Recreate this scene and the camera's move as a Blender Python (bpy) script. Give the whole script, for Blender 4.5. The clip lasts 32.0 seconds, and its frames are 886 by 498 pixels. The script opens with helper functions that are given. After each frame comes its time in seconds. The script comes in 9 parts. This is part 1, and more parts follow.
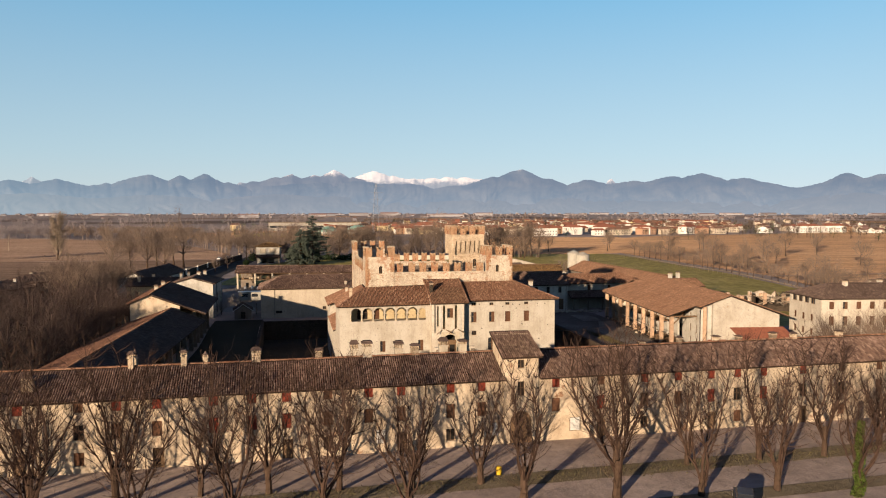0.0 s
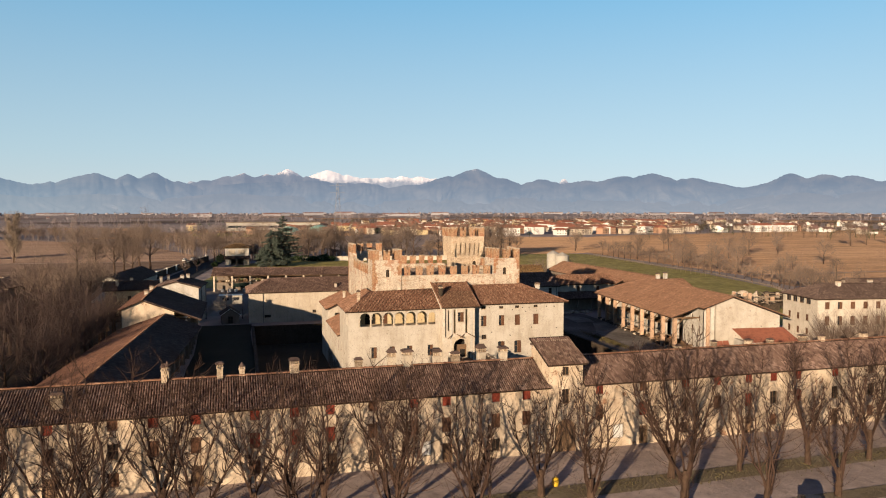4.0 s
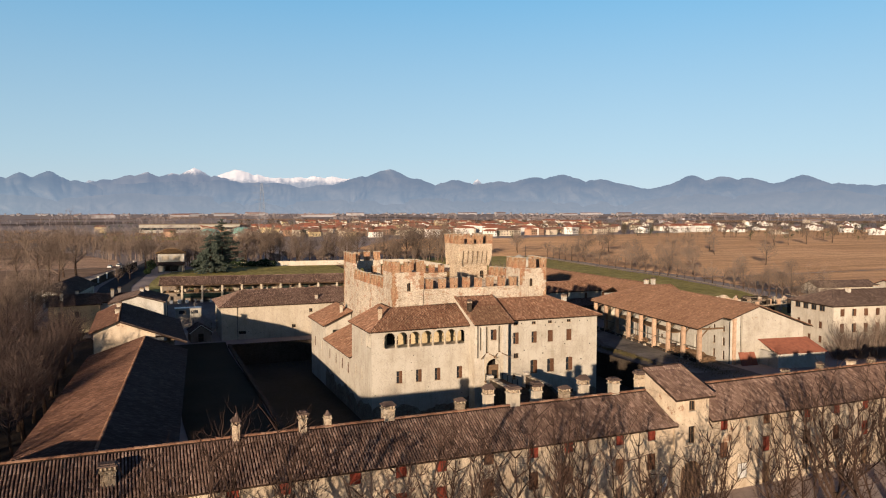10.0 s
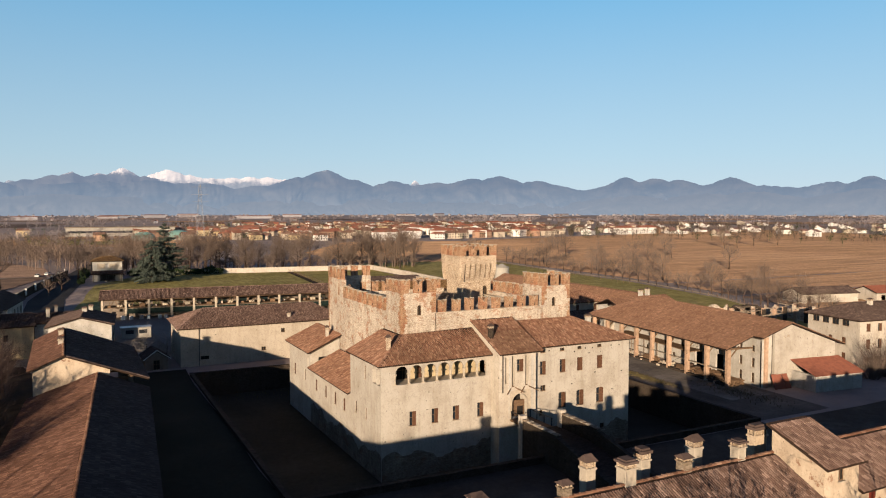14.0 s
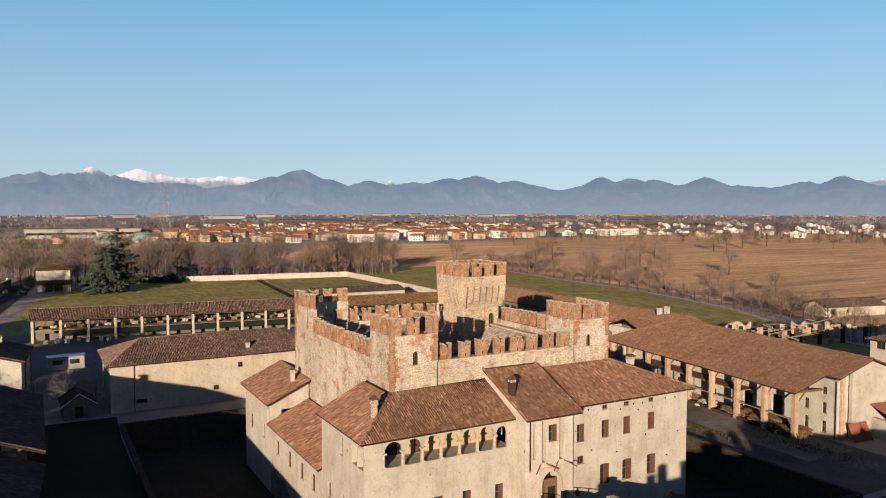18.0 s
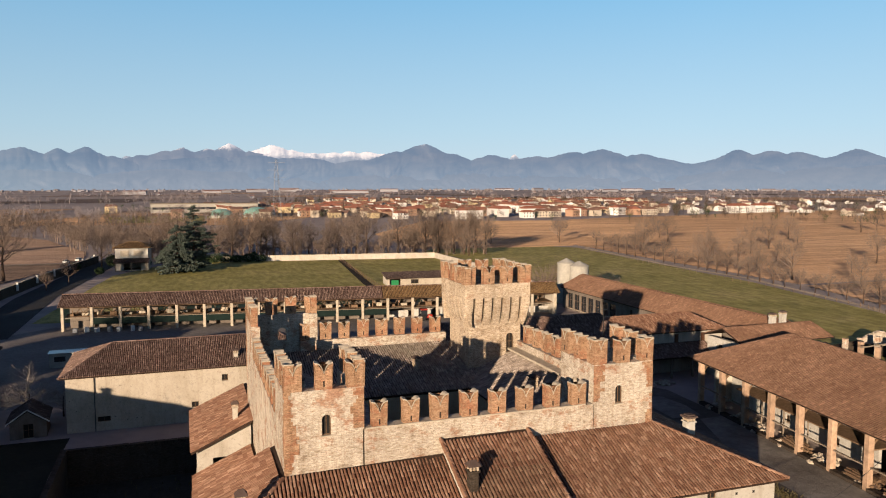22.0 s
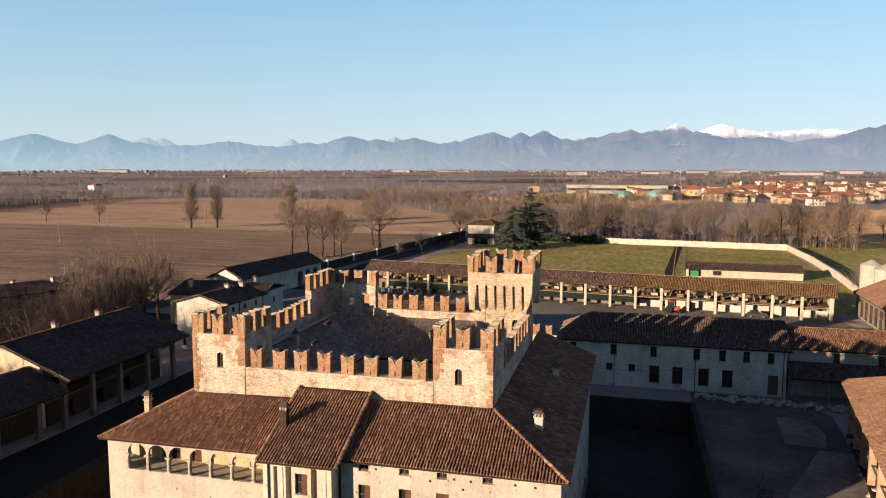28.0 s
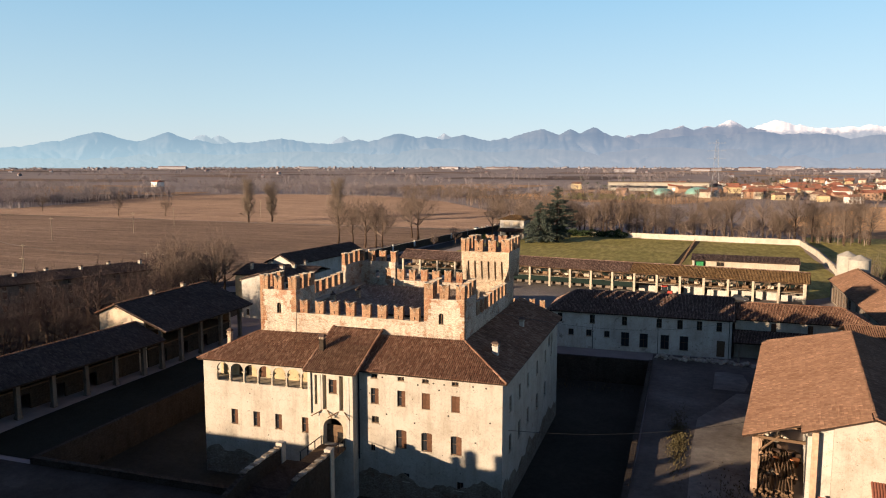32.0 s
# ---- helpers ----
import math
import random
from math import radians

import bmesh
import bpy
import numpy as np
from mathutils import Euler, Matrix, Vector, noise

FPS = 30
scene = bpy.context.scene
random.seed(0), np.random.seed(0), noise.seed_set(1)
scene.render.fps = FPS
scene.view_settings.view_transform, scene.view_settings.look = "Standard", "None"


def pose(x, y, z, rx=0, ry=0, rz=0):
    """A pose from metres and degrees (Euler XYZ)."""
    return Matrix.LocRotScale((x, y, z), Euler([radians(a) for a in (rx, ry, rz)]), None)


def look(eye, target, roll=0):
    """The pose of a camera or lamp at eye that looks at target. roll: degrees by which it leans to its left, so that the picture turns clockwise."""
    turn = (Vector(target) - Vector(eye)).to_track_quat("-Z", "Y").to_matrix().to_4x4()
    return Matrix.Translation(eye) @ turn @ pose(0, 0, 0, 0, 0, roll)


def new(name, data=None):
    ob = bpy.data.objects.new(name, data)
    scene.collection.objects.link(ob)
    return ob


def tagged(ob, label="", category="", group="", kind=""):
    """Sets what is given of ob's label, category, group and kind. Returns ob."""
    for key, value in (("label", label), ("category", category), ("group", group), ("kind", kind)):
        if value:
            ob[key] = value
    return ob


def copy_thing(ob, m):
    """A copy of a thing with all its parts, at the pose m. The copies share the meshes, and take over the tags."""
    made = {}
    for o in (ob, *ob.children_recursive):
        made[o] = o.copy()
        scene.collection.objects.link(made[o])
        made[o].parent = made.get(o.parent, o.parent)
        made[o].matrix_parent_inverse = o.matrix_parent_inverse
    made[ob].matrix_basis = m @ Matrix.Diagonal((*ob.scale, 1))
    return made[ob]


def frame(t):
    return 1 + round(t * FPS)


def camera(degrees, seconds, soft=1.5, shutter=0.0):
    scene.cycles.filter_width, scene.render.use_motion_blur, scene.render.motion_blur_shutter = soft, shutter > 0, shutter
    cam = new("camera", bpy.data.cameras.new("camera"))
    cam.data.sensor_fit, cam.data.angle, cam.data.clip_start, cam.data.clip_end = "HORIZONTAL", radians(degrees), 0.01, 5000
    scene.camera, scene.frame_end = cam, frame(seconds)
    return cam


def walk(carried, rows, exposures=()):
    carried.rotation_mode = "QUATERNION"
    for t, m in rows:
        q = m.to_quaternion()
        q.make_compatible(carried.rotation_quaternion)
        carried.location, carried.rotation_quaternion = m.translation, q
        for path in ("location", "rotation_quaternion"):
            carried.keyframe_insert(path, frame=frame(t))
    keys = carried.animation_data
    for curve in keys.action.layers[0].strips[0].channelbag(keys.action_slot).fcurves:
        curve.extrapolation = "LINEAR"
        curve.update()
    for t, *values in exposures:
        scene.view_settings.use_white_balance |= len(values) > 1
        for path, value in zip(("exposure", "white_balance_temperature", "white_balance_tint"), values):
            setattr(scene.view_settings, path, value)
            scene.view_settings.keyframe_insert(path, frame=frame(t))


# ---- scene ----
cam = camera(61.3, 32.0, 1.1)
PATH = [
    (0, (-13.579, -136.918, 27.930), (-13.178, -134.961, 27.823), 0.0),
    (0.5, (-14.685, -136.729, 27.946), (-14.274, -134.775, 27.839), 0.0),
    (1, (-15.797, -136.417, 27.979), (-15.374, -134.465, 27.871), 0.0),
    (1.5, (-16.915, -135.983, 28.028), (-16.477, -134.034, 27.920), 0.0),
    (2, (-18.043, -135.432, 28.091), (-17.589, -133.487, 27.983), 0.0),
    (2.5, (-19.185, -134.768, 28.166), (-18.715, -132.827, 28.058), 0.0),
    (4.5, (-23.945, -131.063, 28.521), (-23.404, -129.141, 28.412), 0.0),
    (5, (-25.185, -129.888, 28.610), (-24.610, -127.976, 28.501), 0.0),
    (5.5, (-26.441, -128.621, 28.695), (-25.788, -126.734, 28.586), 0.0),
    (6, (-27.706, -127.268, 28.776), (-27.003, -125.399, 28.666), 0.0),
    (6.5, (-28.973, -125.832, 28.853), (-28.237, -123.976, 28.742), 0.0),
    (7, (-30.235, -124.317, 28.926), (-29.521, -122.452, 28.814), 0.0),
    (7.5, (-31.481, -122.724, 28.996), (-30.783, -120.853, 28.885), 0.0),
    (8, (-32.700, -121.049, 29.065), (-31.998, -119.180, 28.954), 0.0),
    (8.5, (-33.879, -119.285, 29.134), (-33.173, -117.417, 29.025), 0.0),
    (9, (-35.006, -117.425, 29.205), (-34.293, -115.560, 29.094), 0.0),
    (9.5, (-36.067, -115.461, 29.280), (-35.338, -113.601, 29.171), 0.0),
    (10, (-37.050, -113.385, 29.363), (-36.303, -111.532, 29.255), 0.0),
    (10.5, (-37.944, -111.191, 29.458), (-37.177, -109.347, 29.350), 0.0),
    (11, (-38.733, -108.876, 29.568), (-37.945, -107.041, 29.460), 0.0),
    (11.5, (-39.401, -106.435, 29.695), (-38.592, -104.609, 29.587), 0.0),
    (12, (-39.932, -103.869, 29.836), (-39.106, -102.050, 29.729), 0.0),
    (12.5, (-40.309, -101.179, 29.988), (-39.465, -99.369, 29.881), 0.0),
    (13, (-40.516, -98.370, 30.149), (-39.655, -96.568, 30.041), 0.0),
    (13.5, (-40.537, -95.449, 30.314), (-39.655, -93.657, 30.209), 0.0),
    (14, (-40.360, -92.428, 30.479), (-39.459, -90.646, 30.374), 0.0),
    (14.5, (-39.975, -89.323, 30.644), (-39.059, -87.549, 30.538), 0.0),
    (16.5, (-36.177, -76.460, 31.284), (-35.222, -74.706, 31.175), 0.0),
    (17, (-34.628, -73.250, 31.441), (-33.665, -71.500, 31.337), 0.0),
    (17.5, (-32.829, -70.088, 31.596), (-31.868, -68.337, 31.492), 0.0),
    (18, (-30.774, -66.999, 31.750), (-29.815, -65.247, 31.644), 0.0),
    (18.5, (-28.463, -64.004, 31.900), (-27.514, -62.247, 31.790), 0.0),
    (19, (-25.897, -61.129, 32.046), (-24.966, -59.363, 31.926), 0.0),
    (19.5, (-23.080, -58.401, 32.184), (-22.173, -56.623, 32.062), 0.0),
    (20, (-20.023, -55.848, 32.308), (-19.148, -54.055, 32.176), 0.0),
    (20.5, (-16.742, -53.505, 32.416), (-15.907, -51.693, 32.279), 0.0),
    (21, (-13.260, -51.414, 32.503), (-12.476, -49.580, 32.353), 0.0),
    (21.5, (-9.602, -49.616, 32.571), (-8.879, -47.758, 32.409), 0.0),
    (22, (-5.799, -48.152, 32.623), (-5.146, -46.270, 32.449), 0.0),
    (22.5, (-1.879, -47.055, 32.664), (-1.306, -45.148, 32.479), 0.0),
    (23, (2.125, -46.347, 32.702), (2.605, -44.415, 32.505), 0.0),
    (23.5, (6.181, -46.043, 32.746), (6.553, -44.089, 32.538), 0.0),
    (24, (10.254, -46.144, 32.807), (10.513, -44.172, 32.594), 0.0),
    (24.5, (14.306, -46.644, 32.896), (14.448, -44.661, 32.678), 0.0),
    (25, (18.297, -47.527, 33.018), (18.322, -45.539, 32.797), 0.0),
    (25.5, (22.186, -48.772, 33.180), (22.094, -46.786, 32.958), 0.0),
    (26, (25.936, -50.353, 33.379), (25.746, -48.375, 33.154), 0.0),
    (26.5, (29.512, -52.241, 33.614), (29.221, -50.275, 33.390), 0.0),
    (29, (44.045, -65.128, 34.965), (43.483, -63.222, 34.735), 0.0),
    (30.5, (49.753, -74.555, 35.538), (49.136, -72.667, 35.306), 0.0),
    (31.5, (52.251, -81.213, 35.726), (51.625, -79.327, 35.495), 0.0),
    (32, (53.107, -84.635, 35.758), (52.487, -82.748, 35.524), 0.0),
]
walk(cam, [(t, look(eye, target, roll)) for t, eye, target, roll in PATH], [(0, 0.03, 6950, 11), (5, 0.02, 6920, 11), (9, -0.03, 6600, 10), (14, -0.08, 6560, 10), (17, -0.11, 6500, 10), (20, -0.1, 6460, 10), (22, -0.02, 6520, 10), (24, 0.13, 6820, 11), (26, 0.25, 6900, 12), (29, 0.29, 6930, 12), (32, 0.33, 6950, 12)])

# ---- light ----
SUN_AZ, SUN_EL = 221.0, 9.4
world = bpy.data.worlds.new("world")
scene.world = world
world.use_nodes = True
wn = world.node_tree.nodes
sky = wn.new("ShaderNodeTexSky")
sky.sky_type = "NISHITA"
sky.sun_disc = False
sky.sun_elevation, sky.sun_rotation = radians(SUN_EL + 14), radians(-SUN_AZ)
sky.altitude, sky.air_density, sky.dust_density, sky.ozone_density = 200, 1.0, 0.15, 2.4
wn["Background"].inputs[1].default_value = 1.0
wl = world.node_tree.links
dim = wn.new("ShaderNodeMix")
dim.data_type, dim.blend_type = "RGBA", "MULTIPLY"
dim.inputs[0].default_value, dim.inputs[7].default_value = 1.0, (0.14, 0.14, 0.14, 1)
wl.new(sky.outputs[0], dim.inputs[6])
up = wn.new("ShaderNodeSeparateXYZ")
wl.new(wn.new("ShaderNodeTexCoord").outputs["Generated"], up.inputs[0])
clear = wn.new("ShaderNodeValToRGB")  # clear winter air, pale at the horizon and deep blue overhead
el = clear.color_ramp.elements
for _ in range(3):
    el.new(0.5)
for e, (at_, c) in zip(el, ((0.0, (0.60, 0.73, 0.82)), (0.07, (0.48, 0.695, 0.845)), (0.28, (0.19, 0.50, 0.81)), (0.48, (0.106, 0.158, 0.35)), (1.0, (0.052, 0.069, 0.168)))):
    e.position, e.color = at_, (*c, 1)
wl.new(up.outputs[2], clear.inputs[0])
air = wn.new("ShaderNodeMix")
air.data_type = "RGBA"
air.inputs[0].default_value = 0.95
wl.new(dim.outputs[2], air.inputs[6])
turn = wn.new("ShaderNodeMapRange")  # the blue deepens away from the sun
turn.inputs[1].default_value, turn.inputs[2].default_value, turn.inputs[3].default_value, turn.inputs[4].default_value = -0.6, 0.6, 0.79, 1.06
wl.new(up.outputs[0], turn.inputs[0])
deep = wn.new("ShaderNodeVectorMath")
deep.operation = "SCALE"
wl.new(clear.outputs[0], deep.inputs[0])
wl.new(turn.outputs[0], deep.inputs["Scale"])
wl.new(deep.outputs[0], air.inputs[7])
wl.new(air.outputs[2], wn["Background"].inputs[0])
sun = new("sun", bpy.data.lights.new("sun", "SUN"))
sun.data.energy, sun.data.angle, sun.data.color = 12.6, radians(0.5), (1.0, 0.79, 0.585)
sa, se = radians(SUN_AZ), radians(SUN_EL)
sun.matrix_world = look((math.sin(sa) * math.cos(se) * 300, math.cos(sa) * math.cos(se) * 300, math.sin(se) * 300), (0, 0, 0))


# ---- materials ----
class Mat:
    """A small wrapper that strings shader nodes together."""

    def __init__(self, name, rough=0.85, metal=0.0):
        self.m = bpy.data.materials.new(name)
        self.m.use_nodes = True
        self.n, self.l = self.m.node_tree.nodes, self.m.node_tree.links
        self.b = self.n["Principled BSDF"]
        self.b.inputs["Roughness"].default_value = rough
        self.b.inputs["Metallic"].default_value = metal
        self.b.inputs["Specular IOR Level"].default_value = 0.3 if rough < 0.7 else 0.06
        self.co = self.n.new("ShaderNodeTexCoord").outputs["Object"]

    def world_co(self):
        self.co = self.n.new("ShaderNodeNewGeometry").outputs["Position"]

    def mapped(self, scale):
        mp = self.n.new("ShaderNodeMapping")
        mp.inputs["Scale"].default_value = scale
        self.l.new(self.co, mp.inputs[0])
        return mp.outputs[0]

    def noise(self, scale, detail=4, rough=0.6, stretch=None):
        t = self.n.new("ShaderNodeTexNoise")
        t.inputs["Scale"].default_value, t.inputs["Detail"].default_value, t.inputs["Roughness"].default_value = scale, detail, rough
        self.l.new(self.mapped(stretch) if stretch else self.co, t.inputs["Vector"])
        return t.outputs["Fac"]

    def ramp(self, fac, stops):
        r = self.n.new("ShaderNodeValToRGB")
        e = r.color_ramp.elements
        while len(e) < len(stops):
            e.new(0.5)
        for el, (p, c) in zip(e, stops):
            el.position, el.color = p, (*c, 1) if len(c) == 3 else c
        self.l.new(fac, r.inputs[0])
        return r.outputs[0]

    def mix(self, fac, a, b, mode="MIX"):
        x = self.n.new("ShaderNodeMix")
        x.data_type, x.blend_type = "RGBA", mode
        for s, v in ((0, fac), (6, a), (7, b)):
            if isinstance(v, (int, float)):
                x.inputs[s].default_value = v
            elif isinstance(v, tuple):
                x.inputs[s].default_value = (*v, 1)
            else:
                self.l.new(v, x.inputs[s])
        return x.outputs[2]

    def island(self):
        return self.n.new("ShaderNodeNewGeometry").outputs["Random Per Island"]

    def objrandom(self):
        return self.n.new("ShaderNodeObjectInfo").outputs["Random"]

    def bump(self, h, strength=0.4, dist=0.05):
        b = self.n.new("ShaderNodeBump")
        b.inputs["Strength"].default_value, b.inputs["Distance"].default_value = strength, dist
        self.l.new(h, b.inputs["Height"])
        self.l.new(b.outputs[0], self.b.inputs["Normal"])
        return self

    def clods(self, scale, k):
        """Tilts the surface at random, as clods, tufts and gravel do."""
        t = self.n.new("ShaderNodeTexNoise")
        t.inputs["Scale"].default_value, t.inputs["Detail"].default_value = scale, 2
        self.l.new(self.co, t.inputs["Vector"])
        v = self.n.new("ShaderNodeVectorMath")
        v.operation = "MULTIPLY_ADD"
        v.inputs[1].default_value, v.inputs[2].default_value = (k, k, 0), (-k / 2, -k / 2, 0)
        self.l.new(t.outputs["Color"], v.inputs[0])
        a = self.n.new("ShaderNodeVectorMath")
        a.operation = "ADD"
        self.l.new(v.outputs[0], a.inputs[0])
        self.l.new(self.n.new("ShaderNodeNewGeometry").outputs["Normal"], a.inputs[1])
        z = self.n.new("ShaderNodeVectorMath")
        z.operation = "NORMALIZE"
        self.l.new(a.outputs[0], z.inputs[0])
        self.l.new(z.outputs[0], self.b.inputs["Normal"])
        return self

    def color(self, c, tone=0.5):
        c = tuple(v * tone for v in c) if isinstance(c, tuple) else self.mix(1.0, c, (tone, tone, tone), "MULTIPLY")
        if isinstance(c, tuple):
            self.b.inputs["Base Color"].default_value = (*c, 1)
        else:
            self.l.new(c, self.b.inputs["Base Color"])
        return self


def plaster(name, base, stain, patch, patch_at=0.66, streak=0.5):
    """Old lime plaster: cloudy tone, rain streaks, damp blooms and places where the wall beneath shows."""
    m = Mat(name, 0.92)
    m.world_co()
    cloud = m.ramp(m.noise(0.3, 7, 0.7), [(0.34, stain), (0.58, base)])
    run = m.ramp(m.noise(1.3, 5, 0.65, (1, 1, 0.10)), [(0.34, (0.66, 0.61, 0.55)), (0.5, (1, 1, 1))])
    c = m.mix(streak * 0.7, cloud, run, "MULTIPLY")
    grain = m.ramp(m.noise(4.2, 8, 0.75), [(0.34, (0.78, 0.755, 0.72)), (0.52, (1.04, 1.03, 1.02))])
    c = m.mix(0.6, c, grain, "MULTIPLY")
    chip = m.ramp(m.noise(1.9, 6, 0.7), [(0.64, (0, 0, 0)), (0.67, (0.75, 0.75, 0.75))])
    c = m.mix(chip, c, tuple(v * 0.8 for v in stain))
    crack = m.ramp(m.noise(0.55, 9, 0.62), [(0.485, (0, 0, 0)), (0.4935, (0.5, 0.5, 0.5)), (0.502, (0, 0, 0))])
    c = m.mix(crack, c, tuple(v * 0.45 for v in stain))
    hole = m.ramp(m.noise(2.6, 2, 0.4), [(0.735, (0, 0, 0)), (0.75, (0.8, 0.8, 0.8))])
    c = m.mix(hole, c, tuple(v * 0.25 for v in stain))
    bare = m.ramp(m.noise(0.42, 8, 0.75), [(patch_at, (0, 0, 0)), (patch_at + 0.03, (1, 1, 1))])
    under = m.mix(m.noise(3.0, 5, 0.7, (1, 1, 3.5)), tuple(v * 0.5 for v in patch), tuple(v * 1.5 for v in patch))
    m.color(m.mix(bare, c, under))
    return m.bump(m.noise(5.0, 6, 0.75), 0.5, 0.06).m


def courses(m, width, height, low, depth_):
    """Laid courses: each piece with its own tone and a recessed joint, along walls that run with x or y."""
    sep = m.n.new("ShaderNodeSeparateXYZ")
    m.l.new(m.co, sep.inputs[0])
    ad = m.n.new("ShaderNodeMath")
    m.l.new(sep.outputs[0], ad.inputs[0])
    m.l.new(sep.outputs[1], ad.inputs[1])
    wob = m.n.new("ShaderNodeMath")
    wob.operation = "MULTIPLY_ADD"
    wob.inputs[1].default_value = 0.09
    m.l.new(m.noise(0.9, 3, 0.6), wob.inputs[0])
    m.l.new(sep.outputs[2], wob.inputs[2])
    cb = m.n.new("ShaderNodeCombineXYZ")
    m.l.new(ad.outputs[0], cb.inputs[0])
    m.l.new(wob.outputs[0], cb.inputs[1])
    t = m.n.new("ShaderNodeTexBrick")
    t.inputs["Scale"].default_value, t.inputs["Mortar Size"].default_value, t.inputs["Bias"].default_value = 1.0, height * 0.12, 0.1
    t.inputs["Brick Width"].default_value, t.inputs["Row Height"].default_value = width, height
    t.inputs["Color1"].default_value, t.inputs["Color2"].default_value = (1.12, 1.1, 1.08, 1), (*low, 1)
    t.inputs["Mortar"].default_value = (depth_, depth_, depth_, 1)
    m.l.new(cb.outputs[0], t.inputs["Vector"])
    return t.outputs["Color"]


def masonry(name, lime, stone, brick, brick_at=0.5, laid=(0.42, 0.17), bold=0.6):
    """Coursed masonry with worn whitewash; red brick and dark stone show through in patches."""
    m = Mat(name, 0.95)
    m.world_co()
    base = m.ramp(m.noise(0.55, 8, 0.74, (1, 1, 1.8)), [(0.33, stone), (0.46, lime)])
    block = m.ramp(m.noise(3.0, 8, 0.85, (1, 1, 2.3)), [(0.37, (0.45, 0.37, 0.30)), (0.46, (0.84, 0.77, 0.68)), (0.55, (1.1, 1.09, 1.07))])
    c = m.mix(0.85, base, block, "MULTIPLY")
    run = m.ramp(m.noise(1.6, 5, 0.65, (1, 1, 0.14)), [(0.36, (0.6, 0.54, 0.48)), (0.54, (1, 1, 1))])
    c = m.mix(0.4, c, run, "MULTIPLY")
    bk = m.mix(m.ramp(m.noise(1.0, 4, 0.75, (3.4, 3.4, 13)), [(0.35, (0, 0, 0)), (0.65, (1, 1, 1))]), tuple(v * 0.6 for v in brick), tuple(min(1, v * 1.4) for v in brick))
    mask = m.ramp(m.noise(0.45, 9, 0.76, (1, 1, 1.5)), [(brick_at, (0, 0, 0)), (brick_at + 0.07, (0.85, 0.85, 0.85))])
    c = m.mix(mask, c, bk)
    c = m.mix(bold, c, courses(m, laid[0], laid[1], (0.66, 0.62, 0.58), 0.5), "MULTIPLY")
    pits = m.ramp(m.noise(6.0, 6, 0.85, (1, 1, 1.8)), [(0.36, (0.25, 0.22, 0.19)), (0.47, (1, 1, 1))])
    c = m.mix(0.75, c, pits, "MULTIPLY")
    grime = m.ramp(m.noise(0.22, 6, 0.7, (1, 1, 0.5)), [(0.38, (0.62, 0.6, 0.58)), (0.6, (1.06, 1.05, 1.03))])
    c = m.mix(0.55, c, grime, "MULTIPLY")
    moss = m.ramp(m.noise(1.4, 7, 0.75), [(0.60, (0, 0, 0)), (0.68, (0.6, 0.6, 0.6))])
    m.color(m.mix(moss, c, tuple(v * 0.42 for v in stone)))
    return m.bump(m.noise(1.0, 5, 0.7, (3, 3, 8)), 0.9, 0.10).m


def tiles_mat(name, low, mid, high, moss=(0.10, 0.09, 0.075), single=False):
    """Clay roof tiles; each tile has its own tone, with lichen and soot in patches."""
    m = Mat(name, 0.9)
    each = m.ramp(m.objrandom() if single else m.island(), [(0.0, tuple(0.6 * a + 0.4 * b for a, b in zip(low, mid))), (0.4, mid), (0.85, tuple(0.35 * a + 0.65 * b for a, b in zip(mid, high))), (1.0, tuple(min(1, v * 1.2) for v in high))])
    m.world_co()
    worn = m.ramp(m.noise(0.17, 6, 0.7), [(0.36, moss), (0.62, (1, 1, 1))])
    c = m.mix(0.42, each, m.mix(0.35, worn, (0.8, 0.74, 0.66)), "MULTIPLY")
    soot = m.ramp(m.noise(0.8, 5, 0.7), [(0.3, (0.62, 0.6, 0.58)), (0.65, (1.05, 1.03, 1.0))])
    m.color(m.mix(0.8, c, soot, "MULTIPLY"))
    return m.bump(m.noise(9, 3, 0.6), 0.25, 0.02).m


def plain(name, c, var=0.25, scale=2.0, rough=0.85, metal=0.0, use_random=False, bump=0.2):
    m = Mat(name, rough, metal)
    n = m.ramp(m.noise(scale, 5, 0.65), [(0.28, tuple(v * (1 - var) for v in c)), (0.7, tuple(min(1, v * (1 + var)) for v in c))])
    if use_random:
        n = m.mix(0.5, n, m.ramp(m.objrandom(), [(0, (0.55, 0.55, 0.55)), (1, (1.3, 1.3, 1.3))]), "MULTIPLY")
    m.color(n)
    return m.bump(m.noise(scale * 6, 3, 0.6), bump, 0.03).m


def ground_mat(name, a, b, c, s1=0.03, s2=0.6, furrow=None, rough=0.95, relief=1.3):
    """Soil, gravel or grass: broad tone, clods or tufts, and plough lines where there are any."""
    m = Mat(name, rough)
    m.world_co()
    broad = m.ramp(m.noise(s1, 6, 0.6), [(0.32, a), (0.55, b), (0.75, c)])
    fine = m.ramp(m.noise(s2, 6, 0.75), [(0.3, (0.6, 0.6, 0.6)), (0.68, (1.2, 1.2, 1.2))])
    col = m.mix(0.75, broad, fine, "MULTIPLY")
    if furrow:
        rows = m.ramp(m.noise(1.0, 3, 0.6, furrow), [(0.38, (0.66, 0.66, 0.66)), (0.62, (1.15, 1.15, 1.15))])
        col = m.mix(0.8, col, rows, "MULTIPLY")
    m.color(col)
    return m.clods(s2 * 9, relief).m


